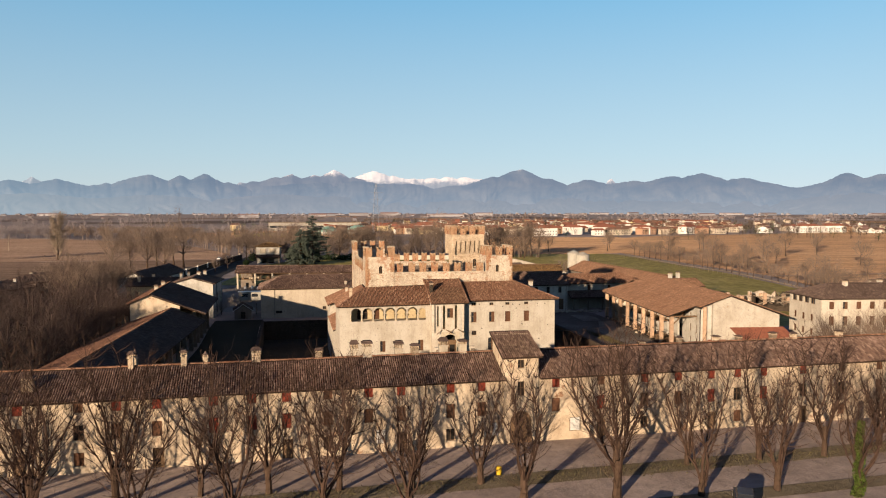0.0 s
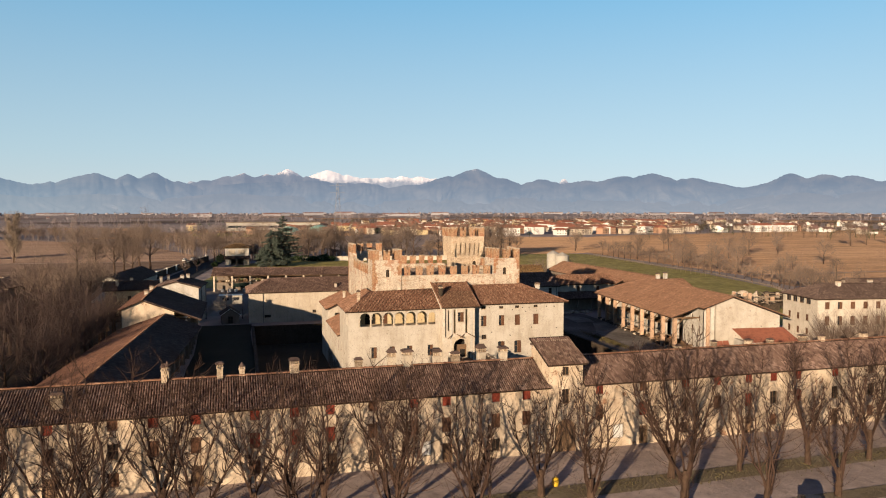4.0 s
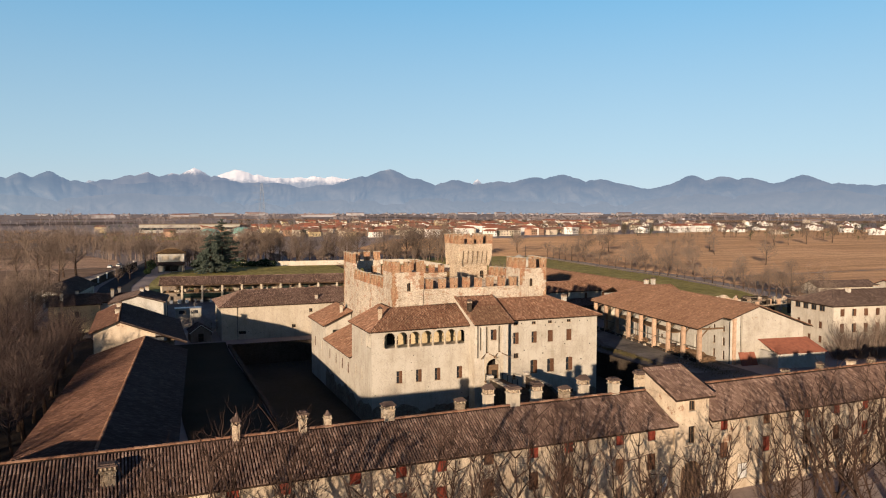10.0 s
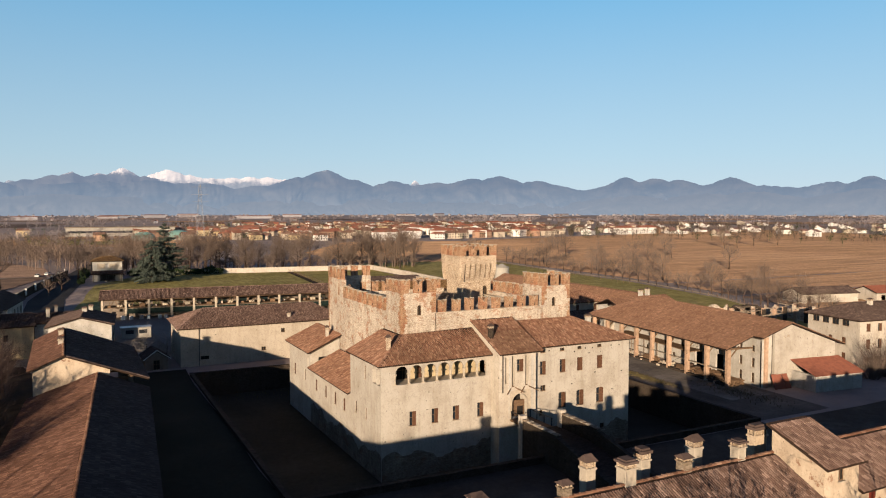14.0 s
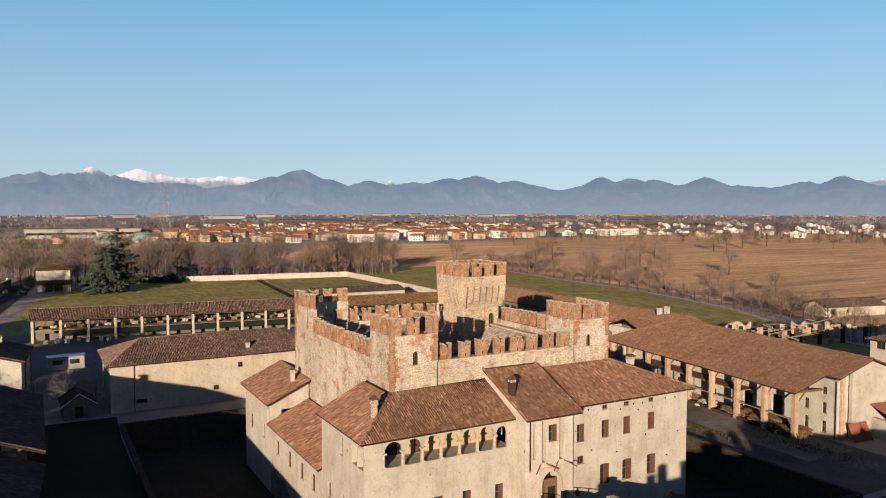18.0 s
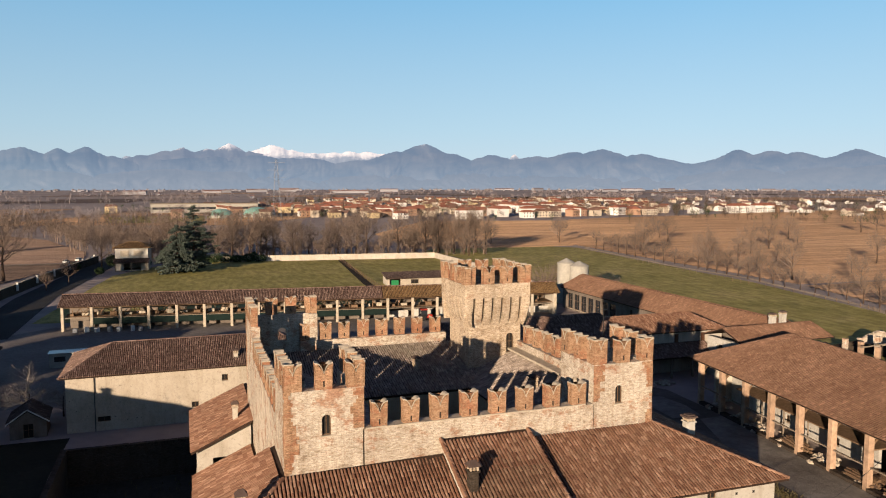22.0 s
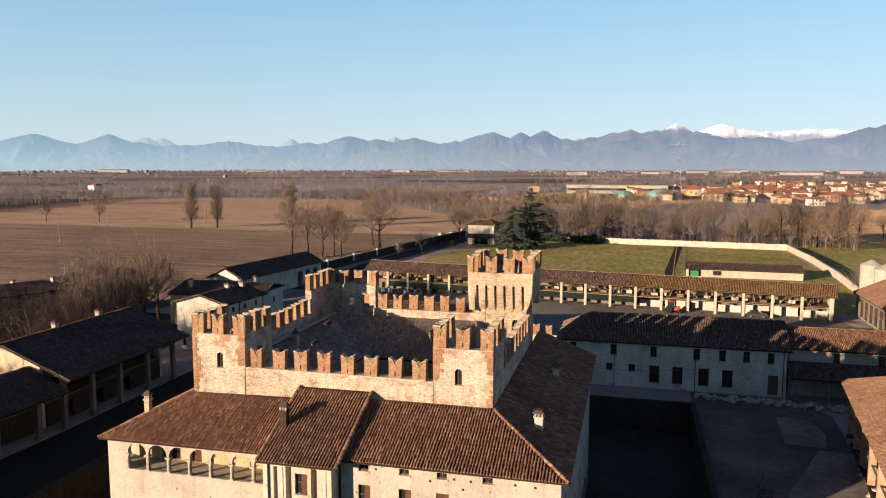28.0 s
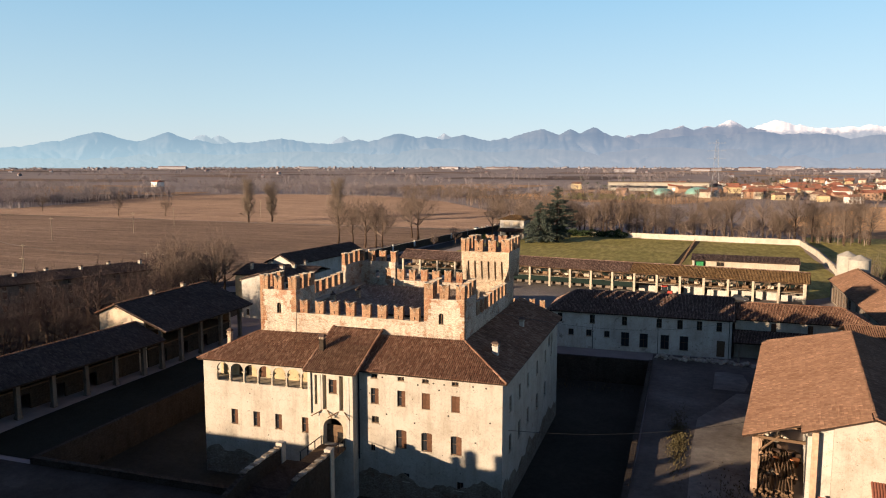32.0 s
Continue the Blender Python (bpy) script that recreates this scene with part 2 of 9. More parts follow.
CREAM = plaster("cream_plaster", (0.60, 0.553, 0.475), (0.475, 0.42, 0.345), (0.41, 0.30, 0.205), 0.64)
PALE = plaster("pale_plaster", (0.70, 0.635, 0.535), (0.55, 0.48, 0.39), (0.40, 0.30, 0.21), 0.67)
RANGEWALL = plaster("dirty_tan_plaster", (0.62, 0.545, 0.44), (0.50, 0.43, 0.335), (0.40, 0.30, 0.21), 0.66)
WHITE = plaster("white_limewash", (0.66, 0.63, 0.57), (0.50, 0.465, 0.40), (0.40, 0.335, 0.265), 0.66)
OCHRE = plaster("ochre_plaster", (0.66, 0.54, 0.34), (0.55, 0.43, 0.26), (0.40, 0.30, 0.20), 0.70)
ROWWALL = plaster("peeling_plaster", (0.76, 0.63, 0.475), (0.54, 0.42, 0.30), (0.38, 0.22, 0.14), 0.60)
GREYWALL = plaster("grey_stained_plaster", (0.84, 0.78, 0.69), (0.62, 0.56, 0.48), (0.40, 0.34, 0.28), 0.60)
# plaster darkened to hold barn shade and unlit house walls
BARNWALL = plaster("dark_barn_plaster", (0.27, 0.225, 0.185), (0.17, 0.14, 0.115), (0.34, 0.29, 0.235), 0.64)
KEEP = masonry("whitewashed_masonry", (0.88, 0.80, 0.69), (0.46, 0.365, 0.28), (0.55, 0.30, 0.19), 0.528, (0.34, 0.12), 0.5)
TOWER = masonry("tower_brickwork", (0.85, 0.725, 0.575), (0.56, 0.42, 0.30), (0.52, 0.33, 0.225), 0.585, (0.30, 0.10), 0.6)
BRICK = masonry("merlon_brick", (0.68, 0.45, 0.30), (0.48, 0.285, 0.185), (0.54, 0.255, 0.15), 0.5, (0.30, 0.10), 0.65)
PLINTH = masonry("bare_plinth_stone", (0.46, 0.39, 0.31), (0.28, 0.22, 0.165), (0.34, 0.2, 0.13), 0.55)
# rubble darkened so that its colour holds the moat walls' shade
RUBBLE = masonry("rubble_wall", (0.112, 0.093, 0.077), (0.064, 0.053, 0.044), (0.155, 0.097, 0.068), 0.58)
TILE = tiles_mat("old_clay_tiles", (0.225, 0.112, 0.072), (0.37, 0.20, 0.132), (0.52, 0.33, 0.235))
TILE_ONE = tiles_mat("single_clay_tiles", (0.21, 0.115, 0.075), (0.335, 0.195, 0.13), (0.46, 0.295, 0.205), single=True)
TILE_DARK = tiles_mat("weathered_clay_tiles", (0.115, 0.083, 0.073), (0.172, 0.124, 0.108), (0.25, 0.185, 0.16))
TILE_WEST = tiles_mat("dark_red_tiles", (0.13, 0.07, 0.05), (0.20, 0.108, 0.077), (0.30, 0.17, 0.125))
# darker copy for the barns' unlit east slopes, shade in its colour
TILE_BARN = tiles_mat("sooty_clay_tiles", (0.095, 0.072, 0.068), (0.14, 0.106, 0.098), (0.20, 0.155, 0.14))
TILE_ROW = tiles_mat("purple_brown_tiles", (0.165, 0.105, 0.084), (0.29, 0.19, 0.155), (0.46, 0.33, 0.275))
TILE_GREY = tiles_mat("lichen_grey_tiles", (0.30, 0.235, 0.195), (0.48, 0.40, 0.34), (0.66, 0.57, 0.50))
TILE_FLAT = tiles_mat("flat_clay_tiles", (0.27, 0.155, 0.102), (0.335, 0.197, 0.132), (0.40, 0.245, 0.168), (0.28, 0.19, 0.14))
TILE_OCHRE = tiles_mat("lichen_clay_tiles", (0.24, 0.15, 0.075), (0.34, 0.21, 0.10), (0.42, 0.28, 0.15))
RED_SHEET = plain("red_roof_sheet", (0.34, 0.13, 0.085), 0.2, 1.2)
TWIG_PALE = plain("pale_bare_twigs", (0.36, 0.31, 0.26), 0.3, 1.5)
WOOD = plain("old_timber", (0.22, 0.14, 0.085), 0.35, 3, use_random=True)
BEAM = plain("grey_timber", (0.30, 0.24, 0.18), 0.3, 3)
SHUT_RED = plain("red_shutter_paint", (0.26, 0.055, 0.035), 0.35, 2.5, use_random=True)
SHUT_BROWN = plain("brown_shutter_paint", (0.15, 0.075, 0.045), 0.35, 2.5, use_random=True)
STONE = plain("pale_stone", (0.55, 0.47, 0.36), 0.25, 2)
CONCRETE = plain("pale_concrete", (0.46, 0.43, 0.37), 0.2, 0.8)
# near-black colour stands for unlit depth behind openings
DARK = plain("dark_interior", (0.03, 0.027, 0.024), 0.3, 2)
GLASS = plain("window_glass", (0.03, 0.034, 0.04), 0.2, 1, 0.12)
IRON = plain("dark_iron", (0.05, 0.05, 0.05), 0.3, 4, 0.5, 0.6)
BARK = plain("tree_bark", (0.085, 0.055, 0.039), 0.4, 2.5, use_random=True)
TWIG = plain("bare_twigs", (0.072, 0.044, 0.033), 0.35, 1.5, use_random=True)
TWIG_GROVE = plain("grove_twigs", (0.105, 0.073, 0.063), 0.35, 0.6, use_random=True)
TWIG_FAR = plain("distant_bare_twigs", (0.24, 0.178, 0.14), 0.35, 0.05, use_random=True)
NEEDLE = plain("cedar_needles", (0.09, 0.112, 0.09), 0.4, 1.2)
IVY = plain("ivy_leaves", (0.07, 0.10, 0.022), 0.4, 3)
HEDGE = plain("evergreen_leaves", (0.05, 0.075, 0.03), 0.4, 2)
GREEN_NET = plain("green_netting", (0.014, 0.026, 0.022), 0.2, 0.6)
WHITEPAINT = plain("white_paint", (0.75, 0.74, 0.70), 0.1, 1.0, 0.5)
RED_PAINT = plain("red_machine_paint", (0.5, 0.05, 0.03), 0.15, 1, 0.4)
GREEN_PAINT = plain("green_machine_paint", (0.03, 0.25, 0.09), 0.15, 1, 0.4)
GREY_PAINT = plain("silver_car_paint", (0.42, 0.44, 0.47), 0.05, 1, 0.3, 0.5)
DARK_PAINT = plain("dark_car_paint", (0.06, 0.065, 0.08), 0.05, 1, 0.3, 0.3)
RUBBER = plain("black_rubber", (0.025, 0.025, 0.025), 0.1, 4, 0.8)
YELLOW = plain("yellow_plastic", (0.75, 0.48, 0.03), 0.1, 2, 0.5)
DOME_GREEN = plain("green_membrane", (0.22, 0.42, 0.36), 0.1, 0.3, 0.6)
GRAVEL = ground_mat("gravel_yard", (0.47, 0.37, 0.31), (0.62, 0.495, 0.42), (0.74, 0.60, 0.515), 0.07, 0.7, None, 0.95, 0.55)
ROADMAT = ground_mat("worn_asphalt", (0.055, 0.052, 0.05), (0.075, 0.07, 0.066), (0.11, 0.10, 0.092), 0.07, 1.6)
PAVE = ground_mat("old_concrete", (0.20, 0.17, 0.14), (0.31, 0.27, 0.225), (0.42, 0.375, 0.32), 0.16, 0.9, None, 0.95, 0.7)
TRACK = ground_mat("pale_track", (0.70, 0.52, 0.35), (0.80, 0.62, 0.43), (0.88, 0.70, 0.5), 0.1, 0.8, None, 0.95, 1.9)
BRICKPOST = plain("tan_brick_pier", (0.56, 0.38, 0.26), 0.3, 1.5, use_random=True)
YARD = ground_mat("stable_yard", (0.22, 0.19, 0.165), (0.31, 0.27, 0.235), (0.40, 0.355, 0.31), 0.05, 1.3)
PLOUGH_L = ground_mat("pale_ploughed_soil", (0.36, 0.245, 0.18), (0.42, 0.29, 0.215), (0.475, 0.335, 0.252), 0.008, 0.4, (0.02, 0.9, 1), 0.95, 1.8)
PLOUGH = ground_mat("ploughed_soil", (0.19, 0.135, 0.104), (0.25, 0.178, 0.139), (0.305, 0.218, 0.17), 0.008, 0.4, (0.02, 0.9, 1), 0.95, 1.6)
PLOUGH_R = ground_mat("dry_ploughed_soil", (0.62, 0.375, 0.21), (0.72, 0.445, 0.255), (0.80, 0.51, 0.30), 0.006, 0.4, (0.015, 0.25, 1), 0.95, 1.3)
GRASS = ground_mat("winter_grass", (0.40, 0.34, 0.10), (0.54, 0.45, 0.15), (0.66, 0.52, 0.21), 0.05, 0.55, (0.5, 0.14, 1), 0.95, 0.9)
VERGE = ground_mat("dry_verge", (0.24, 0.19, 0.11), (0.34, 0.275, 0.18), (0.46, 0.375, 0.28), 0.12, 1.2)
# soil lightened towards mauve-grey to carry haze over the far plain
PLAIN = ground_mat("distant_plain", (0.40, 0.325, 0.29), (0.50, 0.405, 0.355), (0.60, 0.48, 0.40), 0.0035, 0.05, None, 0.95, 0.6)
# near-black grass: the moat's shade is put into this colour
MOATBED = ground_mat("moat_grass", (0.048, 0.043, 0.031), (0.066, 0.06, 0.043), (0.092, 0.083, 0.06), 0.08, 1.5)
# serves the dark field path and the painted shade under the avenue
DARK_SOIL = ground_mat("leaf_litter", (0.035, 0.026, 0.02), (0.06, 0.045, 0.032), (0.09, 0.066, 0.046), 0.1, 1.0)
# gravel darkened to hold the shade between row and castle
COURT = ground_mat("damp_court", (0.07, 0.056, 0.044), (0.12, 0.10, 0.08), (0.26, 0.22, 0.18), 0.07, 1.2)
ECOURT = ground_mat("worn_farm_court", (0.135, 0.108, 0.086), (0.22, 0.183, 0.15), (0.34, 0.29, 0.24), 0.09, 1.1)
# grass darkened to hold the shade behind the west barns
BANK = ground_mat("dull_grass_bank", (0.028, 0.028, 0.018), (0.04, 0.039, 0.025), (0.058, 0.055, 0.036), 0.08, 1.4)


# ---- mesh helpers ----
def thing(name, label, category, group="", kind="", at=(0, 0, 0), rz=0):
    ob = new(name)
    ob.matrix_world = pose(*at, 0, 0, rz)
    return tagged(ob, label, category, group, kind)


def part(name, data, material, parent, label="", m=None):
    """Links a bmesh or a mesh as one object under a thing or a part."""
    if isinstance(data, bmesh.types.BMesh):
        me = bpy.data.meshes.new(name)
        data.to_mesh(me)
        data.free()
    else:
        me = data
    if material and not me.materials:
        me.materials.append(material)
    ob = new(name, me)
    ob.parent = parent
    if m is not None:
        ob.matrix_local = m
    return tagged(ob, label)


def alone(name, data, material, label, category, group="", kind="", m=None):
    ob = part(name, data, material, None, "", m)
    return tagged(ob, label, category, group, kind)


def mesh_from(name, verts, faces, material=None, smooth=False):
    me = bpy.data.meshes.new(name)
    me.from_pydata([tuple(map(float, v)) for v in verts], [], [tuple(map(int, f)) for f in faces])
    if material:
        me.materials.append(material)
    if smooth:
        me.shade_smooth()
    return me


def add_box(bm, x0, x1, y0, y1, z0, z1, bevel=0.0):
    v = [bm.verts.new(p) for p in ((x0, y0, z0), (x1, y0, z0), (x1, y1, z0), (x0, y1, z0), (x0, y0, z1), (x1, y0, z1), (x1, y1, z1), (x0, y1, z1))]
    fs = [bm.faces.new([v[i] for i in q]) for q in ((0, 3, 2, 1), (4, 5, 6, 7), (0, 1, 5, 4), (1, 2, 6, 5), (2, 3, 7, 6), (3, 0, 4, 7))]
    if bevel:
        bmesh.ops.bevel(bm, geom=list({e for f in fs for e in f.edges}), offset=bevel, segments=1, affect="EDGES")
    return v


def box(x0, x1, y0, y1, z0, z1, bevel=0.0):
    bm = bmesh.new()
    add_box(bm, x0, x1, y0, y1, z0, z1, bevel)
    return bm


def add_prism(bm, poly, y0, y1):
    """A solid from a polygon in x and z, between two depths."""
    a = [bm.verts.new((x, y0, z)) for x, z in poly]
    b = [bm.verts.new((x, y1, z)) for x, z in poly]
    bm.faces.new(a)
    bm.faces.new(b[::-1])
    for i in range(len(poly)):
        j = (i + 1) % len(poly)
        bm.faces.new((a[j], a[i], b[i], b[j]))


def add_cyl(bm, p, q, r0, r1, n=8):
    p, q = Vector(p), Vector(q)
    d = (q - p).normalized()
    s = d.orthogonal().normalized()
    t = d.cross(s)
    a, b = [], []
    for i in range(n):
        w = s * math.cos(2 * math.pi * i / n) + t * math.sin(2 * math.pi * i / n)
        a.append(bm.verts.new(p + w * r0))
        b.append(bm.verts.new(q + w * r1))
    for i in range(n):
        j = (i + 1) % n
        bm.faces.new((a[i], a[j], b[j], b[i]))
    bm.faces.new(a[::-1])
    bm.faces.new(b)


def wall_bm(length, z0, z1, thick, openings=(), gable=None):
    """A wall along x with its outside at y = 0, and openings (u, width, sill, head, arched) that go through it."""
    bm = bmesh.new()
    us = sorted({0.0, length, *[round(o[0] - o[1] / 2, 4) for o in openings], *[round(o[0] + o[1] / 2, 4) for o in openings]})
    zs = sorted({z0, z1, *[o[2] for o in openings], *[o[3] for o in openings]})

    def is_open(u, z):
        return any(abs(u - o[0]) < o[1] / 2 and o[2] < z < o[3] for o in openings)

    grid = {(i, k, d): bm.verts.new((u, d * thick, z)) for i, u in enumerate(us) for k, z in enumerate(zs) for d in (0, 1)}
    solid = {(i, k): not is_open((us[i] + us[i + 1]) / 2, (zs[k] + zs[k + 1]) / 2) for i in range(len(us) - 1) for k in range(len(zs) - 1)}
    for (i, k), s in solid.items():
        if not s:
            continue
        g = lambda a, b, d: grid[(i + a, k + b, d)]
        bm.faces.new((g(0, 0, 0), g(1, 0, 0), g(1, 1, 0), g(0, 1, 0)))
        bm.faces.new((g(0, 1, 1), g(1, 1, 1), g(1, 0, 1), g(0, 0, 1)))
        if not solid.get((i - 1, k)):
            bm.faces.new((g(0, 0, 1), g(0, 0, 0), g(0, 1, 0), g(0, 1, 1)))
        if not solid.get((i + 1, k)):
            bm.faces.new((g(1, 0, 0), g(1, 0, 1), g(1, 1, 1), g(1, 1, 0)))
        if not solid.get((i, k - 1)):
            bm.faces.new((g(0, 0, 0), g(0, 0, 1), g(1, 0, 1), g(1, 0, 0)))
        if not solid.get((i, k + 1)):
            bm.faces.new((g(0, 1, 1), g(0, 1, 0), g(1, 1, 0), g(1, 1, 1)))
    for v in [v for v in bm.verts if not v.link_faces]:
        bm.verts.remove(v)
    for o in openings:
        if len(o) > 4 and o[4]:
            r = o[1] / 2
            rise = min(r, (o[3] - o[2]) * 0.6) * (o[4] if o[4] is not True else 1.0)
            spring = o[3] - rise
            arc = [(o[0] - r * math.cos(math.pi * i / 10), spring + rise * math.sin(math.pi * i / 10)) for i in range(11)]
            for (ua, za), (ub, zb) in zip(arc, arc[1:]):
                add_prism(bm, [(ua, za), (ub, zb), (ub, o[3] + 0.005), (ua, o[3] + 0.005)], 0.002, thick - 0.002)
    if gable:
        pos, h = gable
        add_prism(bm, [(0, z1), (length, z1), (pos, z1 + h)], 0, thick)
    bmesh.ops.recalc_face_normals(bm, faces=bm.faces)
    return bm


def along(p0, p1):
    """The pose of a wall from p0 to p1, its outside to the right."""
    d = Vector((p1[0] - p0[0], p1[1] - p0[1], 0))
    return pose(p0[0], p0[1], 0, 0, 0, math.degrees(math.atan2(d.y, d.x))), d.length


WIN = {}


def window_meshes(w, h, kind):
    key = (round(w, 2), round(h, 2), kind)
    if key in WIN:
        return WIN[key]
    f = 0.07
    pw = w / 2 - f * 4 / 3
    rows_ = ((f, h * 0.55), (h * 0.55 + 0.05, h - f)) if h > 1.5 else ((f, h - f),)
    bm = wall_bm(w, 0, h, 0.07, [(u, pw, z0, z1, 0) for u in (f + pw / 2, w - f - pw / 2) for z0, z1 in rows_])
    bmesh.ops.translate(bm, vec=(-w / 2, 0.16, 0), verts=bm.verts)
    bmesh.ops.remove_doubles(bm, verts=bm.verts, dist=0.0005)
    frame_me = bpy.data.meshes.new("frame")
    bm.to_mesh(frame_me)
    frame_me.materials.append(WOOD)
    pane = bpy.data.meshes.new("pane")
    box(-w / 2 + 0.02, w / 2 - 0.02, 0.20, 0.215, 0.02, h - 0.02).to_mesh(pane)
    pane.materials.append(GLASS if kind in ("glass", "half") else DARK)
    shut = None
    if kind in ("red", "brown", "half"):
        bm = bmesh.new()
        n = max(4, int(h / 0.2))
        prof = [(0.12, 0.02)]
        for i in range(n):
            za, zb = 0.02 + (h - 0.04) * i / n, 0.02 + (h - 0.04) * (i + 1) / n
            prof += [(0.055, za + 0.002), (0.085, zb - 0.002)]
        prof.append((0.12, h - 0.02))
        va = [bm.verts.new((-w / 4 + 0.01, y, z)) for y, z in prof]
        vb = [bm.verts.new((w / 4 - 0.01, y, z)) for y, z in prof]
        bm.faces.new(va)
        bm.faces.new(vb[::-1])
        for i in range(len(prof)):
            j = (i + 1) % len(prof)
            bm.faces.new((va[j], va[i], vb[i], vb[j]))
        bmesh.ops.recalc_face_normals(bm, faces=bm.faces)
        shut = bpy.data.meshes.new("shutter")
        bm.to_mesh(shut)
        shut.materials.append(SHUT_RED if kind == "red" else SHUT_BROWN)
    sill = bpy.data.meshes.new("sill")
    box(-w / 2 - 0.1, w / 2 + 0.1, -0.08, 0.12, -0.10, 0.003, 0.012).to_mesh(sill)
    sill.materials.append(STONE)
    WIN[key] = (frame_me, pane, shut, sill)
    return WIN[key]


def put_window(wall_ob, u, w, sill_z, head, kind):
    h = head - sill_z
    frame_me, pane, shut, sill = window_meshes(w, h, kind)
    win = part("window", frame_me, None, wall_ob, "", pose(u, 0, sill_z))
    part("pane", pane, None, win)
    part("sill", sill, None, win)
    if shut and kind != "half":
        part("shutter", shut, None, win, "", pose(-w / 4, 0, 0))
        part("shutter", shut, None, win, "", pose(w / 4, 0, 0))
    elif shut:
        part("shutter", shut, None, win, "", pose(w / 4, 0, 0))


WALLS = [0]


def wall(parent, p0, p1, z0, z1, material, openings=(), thick=0.6, gable=None, name="wall", label=""):
    """openings: (u, width, sill, head, kind, arched); kind of 'open' leaves the hole free."""
    m, length = along(p0, p1)
    WALLS[0] += 1
    m = m @ pose(0.004, 0, 0)
    length -= 0.008
    z1 = z1 - 0.0015 * (WALLS[0] % 5)
    openings = [(o[0] - 0.004, *o[1:]) for o in openings]
    ob = part(name, wall_bm(length, z0, z1, thick, [(o[0], o[1], o[2], o[3], o[5] if len(o) > 5 else 0) for o in openings], gable), material, parent, label, m)
    for o in openings:
        if o[4] == "door":
            bm = bmesh.new()
            n = max(2, int(o[1] / 0.3))
            poly = [(-o[1] / 2, 0.30)]
            for i in range(n):
                xa, xb = -o[1] / 2 + o[1] * i / n, -o[1] / 2 + o[1] * (i + 1) / n
                poly += [(xa + 0.001, 0.24), (xa + 0.02, 0.21), (xb - 0.02, 0.21), (xb - 0.001, 0.24)]
            poly.append((o[1] / 2, 0.30))
            va = [bm.verts.new((x, y, 0)) for x, y in poly]
            vb = [bm.verts.new((x, y, o[3] - o[2])) for x, y in poly]
            for i in range(len(poly)):
                j = (i + 1) % len(poly)
                bm.faces.new((va[i], va[j], vb[j], vb[i]))
            bmesh.ops.recalc_face_normals(bm, faces=bm.faces)
            part("door", bm, WOOD, ob, "", pose(o[0], 0, o[2]))
        elif o[4] != "open":
            put_window(ob, o[0], o[1], o[2], o[3], o[4])
    return ob


def tile_arrays(E0, E1, R1, R0, pitch=0.245, step=0.46, rise=0.15, jitter=0.012, seed=1):
    """Rows of barrel tiles on one slope; returns vertices and faces, one island a tile."""
    rng = np.random.default_rng(seed)
    E0, E1, R1, R0 = (np.array(p, float) for p in (E0, E1, R1, R0))
    L = np.linalg.norm(E1 - E0)
    eu = (E1 - E0) / L
    a = float((R0 - E0) @ eu)
    b = float(L - (R1 - E0) @ eu)
    sv = (R0 - E0) - a * eu
    S = np.linalg.norm(sv)
    es = sv / S
    nn = np.cross(eu, es)
    nn = nn if nn[2] > 0 else -nn
    cols = np.arange(min(0.0, a) + pitch / 2, max(L, L - b), pitch)
    vmax, vmin = np.ones_like(cols), np.zeros_like(cols)
    if a > 0.05:
        vmax = np.minimum(vmax, cols / a)
    elif a < -0.05:
        vmin = np.maximum(vmin, cols / a)
    if b > 0.05:
        vmax = np.minimum(vmax, (L - cols) / b)
    elif b < -0.05:
        vmin = np.maximum(vmin, (L - cols) / b)
    us, vs, ls = [], [], []
    for u, vm, vn in zip(cols, vmax, vmin):
        n = max(1, int((vm - vn) * S / step))
        v = vn * S + np.arange(n) * step
        us.append(np.full(n, u))
        vs.append(v)
        ls.append(np.minimum(step * 1.12, np.maximum(vm * S - v, step * 0.5)))
    us, vs, ls = map(np.concatenate, (us, vs, ls))
    n = len(us)
    us = us + rng.normal(0, jitter, n) + 0.10 * pitch * np.sin(vs * 0.5 + us * 0.7)
    lift = rng.normal(0, jitter * 0.5, n).clip(-0.02, 0.03) + 0.02 * np.sin(us * 0.31 + vs * 0.9)
    hw = pitch * 0.37
    prof = [(-1.0, 0.0), (-0.55, 0.85), (0.55, 0.85), (1.0, 0.0)]
    V = np.zeros((n, 8, 3))
    for j, (px, pz) in enumerate(prof):
        for e in (0, 1):
            wdt = hw * (1.0 if e == 0 else 0.86)
            h = pz * rise + (0.055 if e == 0 else 0.015) + lift
            V[:, j + 4 * e] = E0 + np.outer(us + px * wdt, eu) + np.outer(vs + e * ls, es) + np.outer(h, nn)
    base = np.arange(n)[:, None] * 8
    F = np.concatenate([base + np.array(q) for q in ((0, 1, 5, 4), (1, 2, 6, 5), (2, 3, 7, 6))])
    cap = base + np.array((0, 3, 2, 1))
    return V.reshape(-1, 3), np.concatenate([F, cap])


